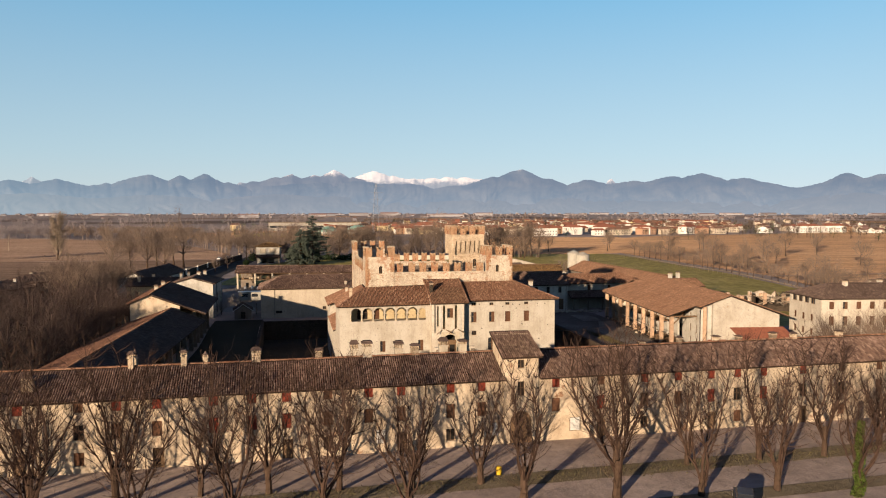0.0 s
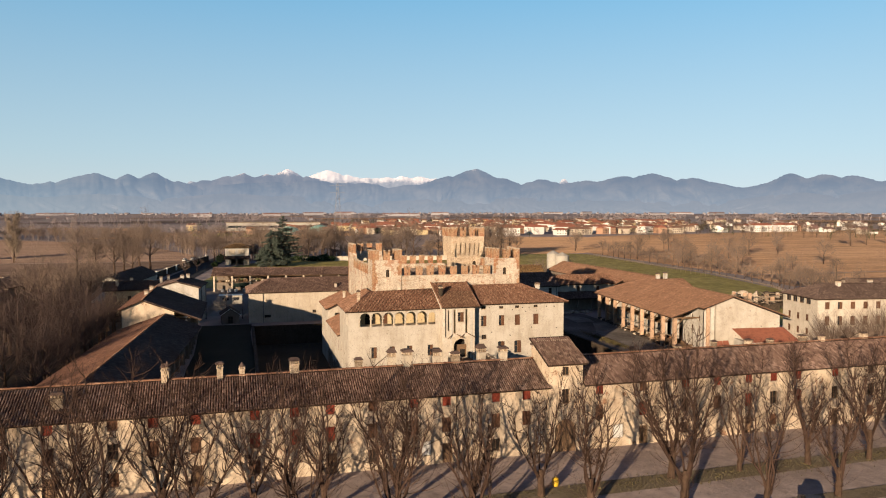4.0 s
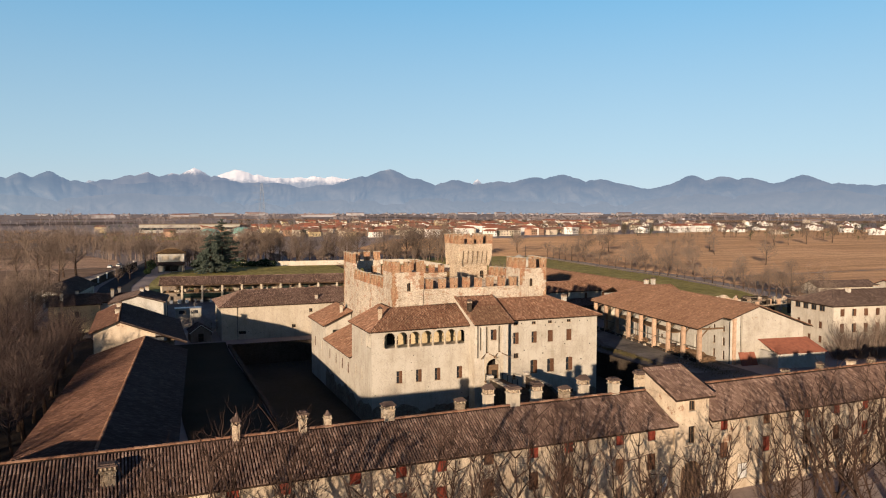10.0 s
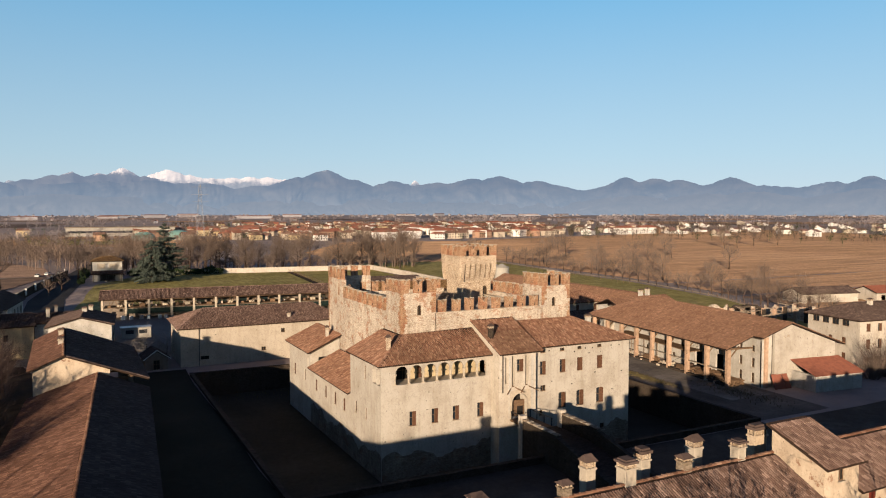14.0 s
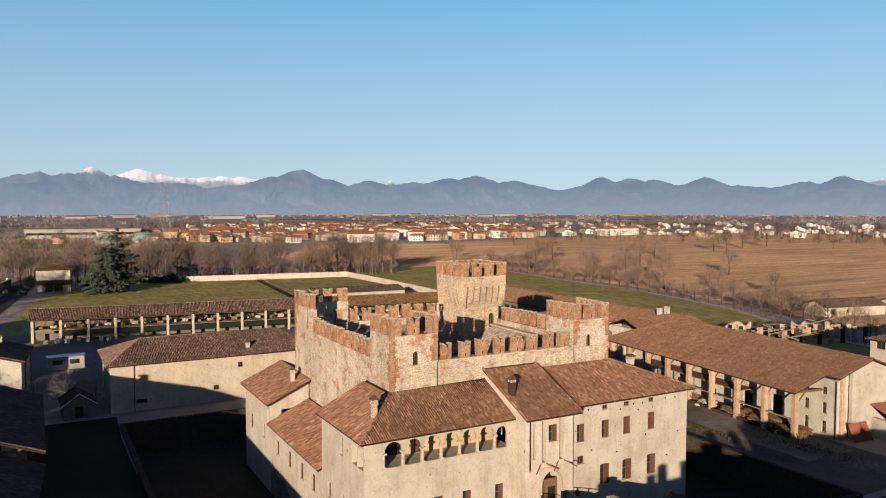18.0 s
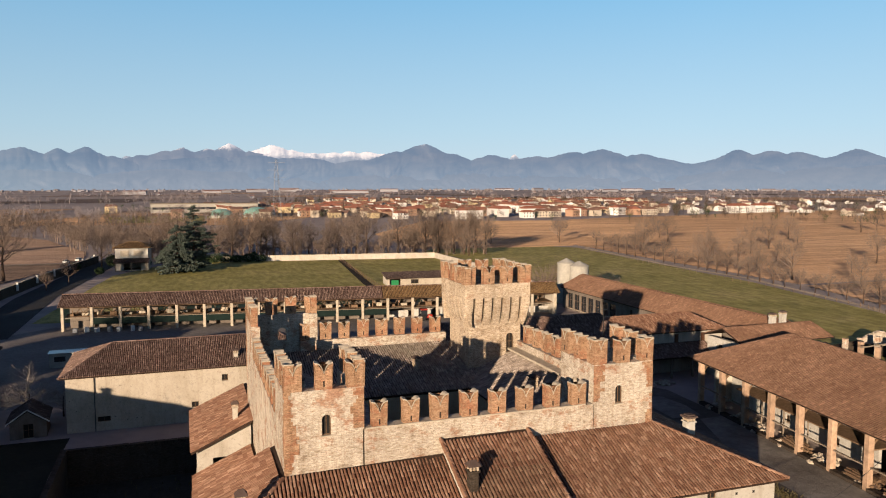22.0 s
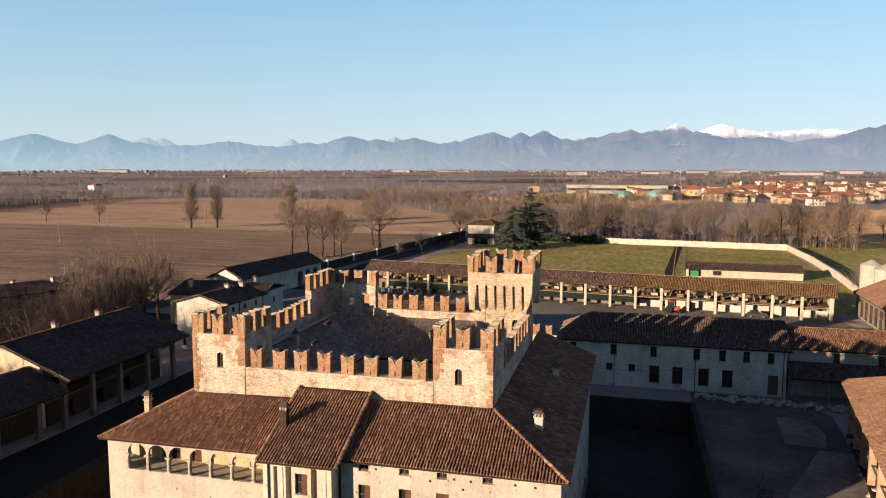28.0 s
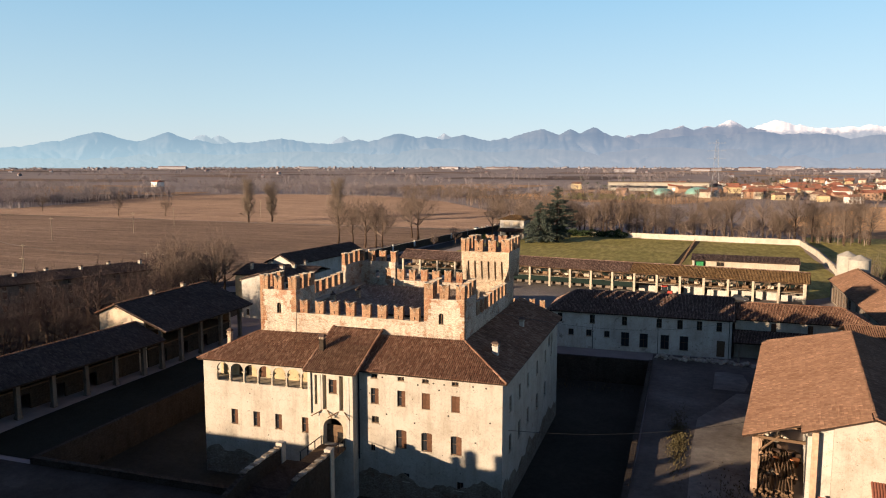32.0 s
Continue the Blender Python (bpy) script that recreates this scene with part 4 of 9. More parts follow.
for x in (12.02, 16.2):
    part("pilaster", box(x + 0.34, x + 0.62, BY - 0.05, BY - 0.004, DOOR_Z, 10.7) if x < 14 else box(x - 0.3, x + 0.1, BY - 0.05, BY - 0.004, DOOR_Z, 10.7), WHITE, castle)
part("passage_wall", box(BX0 + 0.61, DOOR_X - 1.32, BY + 0.71, BY + 2.6, DOOR_Z, 6.2), PALE, castle)
part("passage_wall", box(DOOR_X + 1.32, BX1 - 0.61, BY + 0.71, BY + 2.6, DOOR_Z, 6.2), PALE, castle)
part("passage_floor", box(BX0 + 0.61, BX1 - 0.61, BY + 0.02, BY + 2.6, DOOR_Z - 0.3, DOOR_Z - 0.01), STONE, castle)
# near-black slab paints the unlit end of the passage
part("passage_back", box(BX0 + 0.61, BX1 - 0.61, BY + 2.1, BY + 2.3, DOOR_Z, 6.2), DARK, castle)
gate_leaf = part("gate_leaf", box(DOOR_X - 1.28, DOOR_X + 1.28, BY + 0.9, BY + 1.02, DOOR_Z, DOOR_TOP - 1.15), WOOD, castle, "brown boarded gate leaf")
part("wicket", box(DOOR_X + 0.1, DOOR_X + 1.0, BY + 0.86, BY + 0.9, DOOR_Z, DOOR_TOP - 2.0), DARK, gate_leaf, "open dark wicket")
# wing roofs
RE_R = 11.4
roof_slope(castle, (WX0 - 0.55, WY - 0.55, 10.75), (11.0, WY - 0.55, 10.9), (11.0, 0, 13.8), (0, 0, 13.55), TILE, seed=3)
roof_slope(castle, (17.2, WYR - 0.7, RE_R), (WX1 + 0.65, WYR - 0.7, RE_R), (28.0, 0, 14.2), (17.2, 0, 14.2), TILE, seed=4)
roof_slope(castle, (WX1 + 0.65, WYR - 0.7, RE_R), (WX1 + 0.65, 30.5, RE_R), (28.0, 30.5, 14.2), (28.0, 0, 14.2), TILE, seed=5)
roof_slope(castle, (WX0 - 0.55, 6.2, 10.75), (WX0 - 0.55, WY - 0.55, 10.75), (0, 0, 13.55), (0, 6.2, 13.55), TILE, seed=6)
cap_line(castle, (WX0 - 0.55, WY - 0.55, 10.8), (0, 0, 13.6), TILE)
cap_line(castle, (WX1 + 0.65, WYR - 0.7, RE_R + 0.05), (28.0, 0, 14.25), TILE)
roof_slope(castle, (10.65, -8.4, 11.25), (17.45, -8.4, 11.25), (17.45, 0, 14.85), (10.65, 0, 14.85), TILE, seed=7, name="entrance_roof", tiles=False)
entrance_roof = [o for o in castle.children if o.name.startswith("entrance_roof")][0]
er_lo, er_hi = Vector((10.65, -8.4, 11.25)), Vector((10.65, 0, 14.85))
er_dir = (er_hi - er_lo).normalized()
er_cut = er_lo + er_dir * 0.46 * 12
V, F = tile_arrays((0, 0, 0), (0.26, 0, 0), (0.26, 0.5, 0), (0, 0.5, 0), 0.26, jitter=0)
tile_me = mesh_from("roof_tile", V[:8], [(0, 1, 5, 4), (1, 2, 6, 5), (2, 3, 7, 6), (0, 3, 2, 1)], TILE_ONE)
er_tilt = math.degrees(math.asin(er_dir.z))
trng = random.Random(9)
for r in range(12):
    for c in range(26):
        p = er_lo + er_dir * (0.46 * r) + Vector((c * 0.26 + trng.uniform(-0.015, 0.015), 0, 0))
        part("roof_tile", tile_me, None, entrance_roof, "", pose(p.x, p.y, p.z + trng.uniform(0, 0.02), er_tilt + trng.uniform(-1, 1), trng.uniform(-2, 2), trng.uniform(-2, 2)))
V, F = tile_arrays(er_cut, er_cut + Vector((6.8, 0, 0)), er_hi + Vector((6.8, 0, 0)), er_hi, 0.26, seed=7)
tagged(part("tiling", mesh_from("tiling", V, F, TILE), None, entrance_roof), kind="stuff")
cap_line(castle, (10.7, -8.35, 11.32), (10.7, 0, 14.92), TILE)
cap_line(castle, (17.4, -8.35, 11.32), (17.4, 0, 14.92), TILE)
for x in (10.95, 16.4):
    bm = bmesh.new()
    add_prism(bm, [(-7.0, 10.9), (0, 10.9), (0, 14.6), (-7.0, 11.65)], 0, 0.3)
    part("gable_cheek", bm, PALE, castle, "", Matrix(((0, 1, 0, x), (1, 0, 0, 0), (0, 0, 1, 0), (0, 0, 0, 1))))
roof_slope(castle, (WX0 - 0.5, 25.0, 4.75), (WX0 - 0.5, 5.8, 4.75), (-0.05, 5.8, 7.4), (-0.05, 25.0, 7.4), TILE, seed=8)
roof_slope(castle, (WX0 - 0.6, 38.2, 7.25), (WX0 - 0.6, 24.4, 7.25), (0.3, 24.4, 10.0), (0.3, 38.2, 10.0), TILE, seed=9)
roof_slope(castle, (6, 38.2, 7.25), (6, 30.5, 7.25), (0.3, 30.5, 10.0), (0.3, 38.2, 10.0), TILE, seed=10, tiles=False)
chimney((11.35, -4.6, 12.9), 1.9, 0.6, 0, "weathered brick chimney on the entrance roof", mat=RUBBLE)
chimney((-3.0, -2.7, 11.9), 2.2, 0.5, 0, "slender brick chimney on the wing roof", mat=TOWER)
chimney((31.8, 0.4, 12.6), 1.7, 0.7, 1, "pale plaster chimney on the shaded wing roof", mat=WHITE)
chimney((31.6, 16.0, 12.6), 1.5, 0.6, 0, "small chimney on the shaded wing roof")
chimney((-1.5, 27.5, 9.2), 1.8, 0.5, 0, "pale slender chimney on the side block")

# keep
KX1, KY1 = 28.0, 30.5
keep = thing("keep", "square keep of whitewashed masonry with swallowtail battlements", "keep")
SILL, TSILL = 16.15, 19.1


def curtain(p0, p1, top, thick=0.9, ops=()):
    wall(keep, p0, p1, MZ, top, KEEP, ops, thick, name="curtain_wall")


curtain((5.2, 0), (22.9, 0), SILL)
curtain((KX1, 5.2), (KX1, 23.0), SILL)
curtain((21.5, KY1), (5.4, KY1), SILL)
curtain((0, 24.3), (0, 5.2), SILL)


def merlon_mesh(w=1.12, h=1.75, t=0.62):
    """A swallowtail merlon: two horns that curl out of a brick shaft, with a notch between them."""
    bm = bmesh.new()
    half = [(0, h * 0.60), (w * 0.05, h * 0.72), (w * 0.13, h * 0.85), (w * 0.24, h * 0.95), (w * 0.38, h * 1.01), (w * 0.53, h * 1.02), (w * 0.55, h * 0.96), (w * 0.5, h * 0.84)]
    poly = [(-w / 2, 0), (w / 2, 0)] + [(x, z) for x, z in reversed(half)] + [(-x, z) for x, z in half[1:]]
    add_prism(bm, poly, 0, t)
    bmesh.ops.triangulate(bm, faces=[f for f in bm.faces if len(f.verts) > 4])
    bmesh.ops.recalc_face_normals(bm, faces=bm.faces)
    n = len(bm.faces)
    # slit is a proud box, its shade given by the dark material
    add_box(bm, -0.05, 0.05, -0.004, t + 0.004, h * 0.12, h * 0.34)
    bm.faces.ensure_lookup_table()
    for f in bm.faces[n:]:
        f.material_index = 1
    me = bpy.data.meshes.new("merlon")
    bm.to_mesh(me)
    bm.free()
    me.materials.append(BRICK)
    me.materials.append(DARK)
    cap = bmesh.new()
    pts = half[:6]
    top_ = [(x, z + 0.09) for x, z in pts]
    low_ = [(x, z + 0.004) for x, z in pts]
    line = [(-x, z) for x, z in reversed(top_)] + top_[1:] + list(reversed(low_)) + [(-x, z) for x, z in low_[1:]]
    add_prism(cap, line, -0.05, t + 0.05)
    bmesh.ops.triangulate(cap, faces=[f for f in cap.faces if len(f.verts) > 4])
    bmesh.ops.recalc_face_normals(cap, faces=cap.faces)
    cme = bpy.data.meshes.new("merlon_cap")
    cap.to_mesh(cme)
    cap.free()
    cme.materials.append(STONE)
    return me, cme


MERLON = merlon_mesh()
MERLON_B = merlon_mesh(1.05, 1.6, 0.6)
MERLON_T = merlon_mesh(1.2, 1.75, 0.62)
mrng = random.Random(4)


def merlons(parent, p0, p1, z, n, mesh=MERLON, ends=True):
    """n merlons spread along an edge, each a little uneven with age."""
    m, ln = along(p0, p1)
    for i in range(n):
        u = ln * (i + 0.5) / n if ends else 0.56 + (ln - 1.12) * i / (n - 1)
        k = m @ pose(u + mrng.uniform(-0.04, 0.04), 0.012 * (mrng.random() + 0.5), z, 0, mrng.uniform(-0.8, 0.8), mrng.uniform(-1.5, 1.5)) @ Matrix.Diagonal((mrng.uniform(0.94, 1.06), 1, mrng.uniform(0.93, 1.04), 1))
        ob = part("merlon", mesh[0], None, parent, "", k)
        part("merlon_cap", mesh[1], None, ob)


merlons(keep, (5.3, 0), (22.7, 0), SILL, 8)
merlons(keep, (KX1, 5.4), (KX1, 22.4), SILL, 8)
merlons(keep, (21.4, KY1), (5.0, KY1), SILL, 8)
merlons(keep, (0, 24.0), (0, 5.4), SILL, 9)
for p0, p1 in (((5.4, -0.02), (22.8, -0.02)),):
    m, ln = along(p0, p1)
    me = bpy.data.meshes.new("crenel_stone")
    box(0.01, 0.69, -0.06, 0.95, 0.004, 0.09, 0.012).to_mesh(me)
    me.materials.append(STONE)
    for i in range(int(ln / 0.7)):
        part("crenel_stone", me, None, keep, "", m @ pose(i * 0.7, 0, SILL + 0.012 * math.sin(i * 1.7)))


def corner_tower(x0, x1, y0, y1, open_sides, ops=None, top=TSILL):
    """A corner turret: walls above the curtain, open to the court, with its own merlons."""
    ops = ops or {}
    walls = {"front": ((x0, y0), (x1, y0)), "right": ((x1, y0), (x1, y1)), "back": ((x1, y1), (x0, y1)), "left": ((x0, y1), (x0, y0))}
    for k, (p0, p1) in walls.items():
        if k in open_sides:
            continue
        wall(keep, p0, p1, MZ, top, KEEP, ops.get(k, ()), 0.8, name="turret_wall")
        ln = math.hypot(p1[0] - p0[0], p1[1] - p0[1])
        merlons(keep, p0, p1, top, 3 if ln < 6 else 4, MERLON, False)


wl = (2.75, 0.62, 16.0, 17.4, "dark", True)
corner_tower(0, 5.3, 0, 5.2, ("back",), {"front": (wl,), "right": ((2.6, 1.6, 15.0, 17.6, "open", True),)})
corner_tower(22.85, KX1, 0, 5.2, ("back",), {"front": ((2.2, 0.62, 16.0, 17.4, "dark", True),), "left": ((2.6, 1.6, 15.0, 17.6, "open", True),)})
wall(keep, (7.2, 29.7), (7.2, KY1 + 0.6), MZ, 19.0, KEEP, (), 0.8, name="turret_wall")
merlons(keep, (7.2, 29.9), (7.2, KY1 + 0.6), 19.0, 1)
corner_tower(0, 7.2, 24.3, KY1 + 0.6, ("front", "right"), {"back": ((3.6, 0.9, 16.2, 17.6, "open", True),)}, 19.0)
# wall walk and inner roofs
part("wall_walk", box(0.9, 27.1, 0.9, 1.9, 15.2, 15.4), STONE, keep)
part("wall_walk", box(26.1, 27.1, 1.9, 23, 15.2, 15.4), STONE, keep)
part("wall_walk", box(0.9, 1.9, 1.9, 29.6, 15.2, 15.4), STONE, keep)
IN0, IN1, IY0, IY1 = 0.9, 27.1, 1.9, 29.6
CX0, CX1, CY0, CY1 = 9.4, 20.5, 9.5, 19.2
EZ_IN, TZ_IN = 12.5, 15.1
roof_slope(keep, (CX0, CY1, EZ_IN), (CX1, CY1, EZ_IN), (IN1, IY1, TZ_IN), (IN0, IY1, TZ_IN), TILE_GREY, seed=21, name="inner_roof")
roof_slope(keep, (CX1, CY1, EZ_IN), (CX1, CY0, EZ_IN), (IN1, IY0, TZ_IN), (IN1, IY1, TZ_IN), TILE_GREY, seed=22, name="inner_roof")
roof_slope(keep, (CX0, CY0, EZ_IN), (CX0, CY1, EZ_IN), (IN0, IY1, TZ_IN), (IN0, IY0, TZ_IN), TILE_GREY, seed=23, name="inner_roof")
roof_slope(keep, (CX1, CY0, EZ_IN), (CX0, CY0, EZ_IN), (IN0, IY0, TZ_IN), (IN1, IY0, TZ_IN), TILE_GREY, seed=24, name="inner_roof")
for p0, p1 in (((CX0, CY0), (CX0, CY1)), ((CX0, CY1), (CX1, CY1)), ((CX1, CY1), (CX1, CY0)), ((CX1, CY0), (CX0, CY0))):
    ln = math.hypot(p1[0] - p0[0], p1[1] - p0[1])
    wall(keep, p0, p1, 0, 12.3, OCHRE, [(ln * (i + 0.5) / 4, 1.6, 7.0, 9.6, "open", True) for i in range(4)], 0.4, name="court_wall")
part("court_floor", box(CX0, CX1, CY0, CY1, -0.1, 0.05), STONE, keep)
for at, h, s in (((3.2, 14.7, 14.3), 1.9, 2), ((5.8, 13.9, 13.5), 2.0, 0), ((3.95, 22.0, 14.1), 1.7, 0), ((16.3, 24.0, 13.7), 1.3, 0), ((24.0, 12.5, 13.8), 1.4, 1)):
    chimney(at, h, 0.65, s, "small weathered chimney on the keep roof", mat=TOWER)

# great tower
tower = thing("great_tower", "tall brick tower with corbelled swallowtail battlements", "tower")
TX0, TX1, TY0, TY1 = 21.7, 27.5, 22.9, 28.7
OV = 0.75
wall(tower, (TX0, TY0), (TX1, TY0), 5, 18.9, TOWER, [(4.6, 0.8, 14.9, 17.0, "dark", True)], 0.8)
wall(tower, (TX1, TY0), (TX1, TY1), 5, 18.9, TOWER, (), 0.8)
wall(tower, (TX1, TY1), (TX0, TY1), 5, 18.9, TOWER, (), 0.8)
wall(tower, (TX0, TY1), (TX0, TY0), 5, 18.9, TOWER, (), 0.8)
for p0, p1 in (((TX0 - OV, TY0 - OV), (TX1 + OV, TY0 - OV)), ((TX1 + OV, TY0 - OV), (TX1 + OV, TY1 + OV)), ((TX1 + OV, TY1 + OV), (TX0 - OV, TY1 + OV)), ((TX0 - OV, TY1 + OV), (TX0 - OV, TY0 - OV))):
    wall(tower, p0, p1, 20.9, 22.35, TOWER, (), 0.7, name="parapet")
    merlons(tower, p0, p1, 22.35, 4, MERLON_T, False)
    m, ln = along(p0, p1)
    pit = (ln - 0.1) / 7
    for i in range(7):
        bm = bmesh.new()
        w = pit - 0.27
        add_prism(bm, [(OV + 0.02, 0.0), (OV + 0.02, 3.05), (0.02, 3.05), (0.02, 2.4), (0.34, 0.9)], -w / 2 - (0.16 if i == 0 else 0), w / 2 + (0.16 if i == 6 else 0))
        bmesh.ops.recalc_face_normals(bm, faces=bm.faces)
        part("corbel", bm, TOWER, tower, "", m @ pose(0.05 + pit * (i + 0.5), 0, 17.9) @ Matrix(((0, 1, 0, 0), (1, 0, 0, 0), (0, 0, 1, 0), (0, 0, 0, 1))))
part("tower_platform", box(TX0 - OV + 0.6, TX1 + OV - 0.6, TY0 - OV + 0.6, TY1 + OV - 0.6, 20.9, 21.1), STONE, tower)
part("tower_fill", box(TX0 + 0.02, TX1 - 0.02, TY0 + 0.02, TY1 - 0.02, 18.9, 20.9), TOWER, tower)

# bridge to the entrance
bridge = thing("bridge", "stone bridge ramp with tall parapet walls to the gate", "bridge")
bm = bmesh.new()
add_prism(bm, [(-34.0, 0.05), (-20.0, 2.2), (-13.2, 2.3), (-13.2, MZ), (MY0 - 0.2, MZ), (-34.0, 0.0)], 0, 5.5)
bmesh.ops.recalc_face_normals(bm, faces=bm.faces)
SWAP = Matrix(((0, 1, 0, 0), (1, 0, 0, 0), (0, 0, 1, 0), (0, 0, 0, 1)))
part("ramp", bm, RUBBLE, bridge, "", pose(11.1, 0, 0) @ SWAP)
part("timber_deck", box(12.6, 15.8, -13.2, BY, 2.0, 2.28), WOOD, bridge, "dark plank deck over the gap")
for x in (12.65, 15.65):
    for y in (-13.0, -11.3, -9.6, -8.0):
        part("rail_post", box(x, x + 0.1, y, y + 0.1, 2.28, 3.3), IRON, bridge)
    part("hand_rail", box(x, x + 0.1, -13.1, BY - 0.1, 3.3, 3.38), IRON, bridge)
cr = random.Random(44)
for x in (10.4, 16.4):
    bm = bmesh.new()
    add_prism(bm, [(-32.0, 0.0), (-32.0, 1.3), (-20.5, 4.0), (-13.4, 4.05), (-13.4, MZ), (MY0 - 0.2, MZ), (MY0 - 0.3, 0.0)], 0, 0.6)
    bmesh.ops.triangulate(bm, faces=[f for f in bm.faces if len(f.verts) > 4])
    bmesh.ops.recalc_face_normals(bm, faces=bm.faces)
    part("parapet", bm, RUBBLE, bridge, "", pose(x, 0, 0) @ SWAP)
    y = -21.5
    while y < -14.2:
        st = cr.uniform(0.4, 0.85)
        part("coping_stone", box(x - 0.06 + cr.uniform(-0.04, 0.05), x + 0.66 + cr.uniform(-0.06, 0.05), y, y + st - 0.03, 3.98, 4.1 + cr.uniform(0, 0.16), 0.05), PLINTH if cr.random() < 0.6 else STONE, bridge)
        y += st
    part("pier_cap", box(x - 0.12, x + 0.72, -14.2, -13.35, MZ, 4.55, 0.04), PALE, bridge)
# brick quoins at the corners of the keep
QUOIN = []
QW = (0.28, 0.42, 0.55, 0.75, 0.95)
for qw in QW:
    qm = bpy.data.meshes.new("quoin")
    box(0.0, qw, -0.03, 0.02, 0.006, 0.245, 0.006).to_mesh(qm)
    qm.materials.append(BRICK)
    QUOIN.append(qm)
qr = random.Random(15)
for (qx, qy), turn, flip, z0, z1 in (((0, 0), 0, 1, 10.9, 19.0), ((0, 0), 90, -1, 10.9, 19.0), ((5.3, 0), 0, -1, 16.3, 19.0), ((22.85, 0), 0, 1, 16.3, 19.0), ((28, 0), 0, -1, 11.3, 19.0), ((28, 0), 90, 1, 11.3, 19.0), ((0, 31.1), 90, 1, 10.2, 18.9), ((0, 25.4), 90, -1, 16.3, 18.9)):
    z, k = z0, 0
    while z < z1:
        m = pose(qx, qy, z, 0, 0, turn)
        if turn == 90 and qx < 1:
            m = pose(qx, qy, z, 0, 0, -90)
            sgn = 1 if flip < 0 else -1
            sgn = -1 if qy == 0 or qy == 25.4 else 1
        else:
            sgn = 1 if flip > 0 else -1
        wide = 2.2 + 1.8 * math.sin(z * 0.9 + qx) + qr.uniform(-1.2, 1.2)
        if wide > 0.3:
            i = min(4, int(wide))
            q, w = QUOIN[i], QW[i]
            part("quoin", q, None, keep, "", m @ pose(0 if sgn > 0 else -w, 0, 0))
        z += 0.25
        k += 1

# rough stone plinth round the foot of the wings
for p0, p1 in (((WX0, 25.0), (WX0, WY)), ((WX0, WY), (BX0, WY)), ((BX1, WYR), (WX1, WYR)), ((WX1, WYR), (WX1, 30))):
    m, ln = along(p0, p1)
    n = max(4, int(ln / 0.45))
    bm = bmesh.new()
    pr = random.Random(int(ln * 7))
    rows_ = []
    for i in range(n + 1):
        x = 0.05 + (ln - 0.1) * i / n
        top = -1.3 + 0.5 * math.sin(i * 0.23) + 0.35 * math.sin(i * 0.61) + pr.uniform(-0.25, 0.25)
        rows_.append([bm.verts.new(p) for p in ((x, -0.035, MZ), (x, -0.035, top), (x, 0.1, top), (x, 0.1, MZ))])
    for p, q in zip(rows_, rows_[1:]):
        for k in range(3):
            bm.faces.new((p[k], q[k], q[k + 1], p[k + 1]))
    bmesh.ops.recalc_face_normals(bm, faces=bm.faces)
    part("bare_plinth", bm, PLINTH, castle, "bare stone where plaster has fallen", m)


# ---- long front row and gatehouse ----
row = thing("front_row", "long two-storey row with peeling cream plaster and tile roof", "row house", rz=0.9, at=(12, -51.6, 0))
RX0, RX1 = -72.0, 96.0
rr = random.Random(11)


def row_ops(a, b, start):
    ops, u, i = [], start, 0
    while u < b - a - 1.5:
        tone = rr.choice(("red", "red", "red", "brown", "dark"))
        ops.append((u, 0.95, 7.35, 8.4, tone))
        ops.append((u, 1.0, 4.5, 6.1, rr.choice(("brown", "dark", "brown", "red"))))
        if i % 3 == 1:
            ops.append((u + 0.1, 1.15, 1.1, 3.3, "door"))
        elif i % 3 == 2:
            ops.append((u, 1.0, 1.9, 3.3, rr.choice(("brown", "dark"))))
        u += rr.choice((3.6, 3.9, 4.4, 5.6))
        i += 1
    return ops


wall(row, (RX0, -4.3), (-2.0, -4.3), 0.6, 8.75, ROWWALL, row_ops(RX0, -2.0, 2.6))
wall(row, (2.1, -4.3), (RX1, -4.3), 0.6, 8.75, ROWWALL, row_ops(2.1, RX1, 2.2))
wall(row, (RX1, -4.3), (RX1, 4.3), 0, 8.75, ROWWALL, gable=(4.3, 2.2))
wall(row, (RX1, 4.3), (RX0, 4.3), 0, 8.75, ROWWALL, [(5 + 6.0 * i, 1.0, 4.4, 6.0, "brown") for i in range(26)])
wall(row, (RX0, 4.3), (RX0, -4.3), 0, 8.75, ROWWALL, gable=(4.3, 2.2))
roof_slope(row, (RX0 - 0.4, -4.9, 8.6), (-1.9, -4.9, 8.6), (-1.9, 0, 11.0), (RX0 - 0.4, 0, 11.0), TILE_ROW, seed=31)
roof_slope(row, (2.2, -4.9, 8.6), (RX1 + 0.4, -4.9, 8.6), (RX1 + 0.4, 0, 11.0), (2.2, 0, 11.0), TILE_ROW, seed=32)
roof_slope(row, (RX1 + 0.4, 4.9, 8.6), (RX0 - 0.4, 4.9, 8.6), (RX0 - 0.4, 0, 11.0), (RX1 + 0.4, 0, 11.0), TILE_ROW, 0.42, 0.9, seed=33)
cap_line(row, (RX0 - 0.4, 0, 11.03), (-1.9, 0, 11.03), TILE, 0.15)
cap_line(row, (2.2, 0, 11.03), (RX1 + 0.4, 0, 11.03), TILE, 0.15)
RM = row.matrix_world.copy()


def row_chimney(u, v, h, w, style, label, d=None, mat=None):
    z = 11.0 - abs(v) * 0.49 - 0.1
    if u > 10:
        h, w = 0.68 * h, 0.8 * w
    p = RM @ Vector((u, v, z))
    chimney(tuple(p), h, w, style, label, d, 0.9, mat)


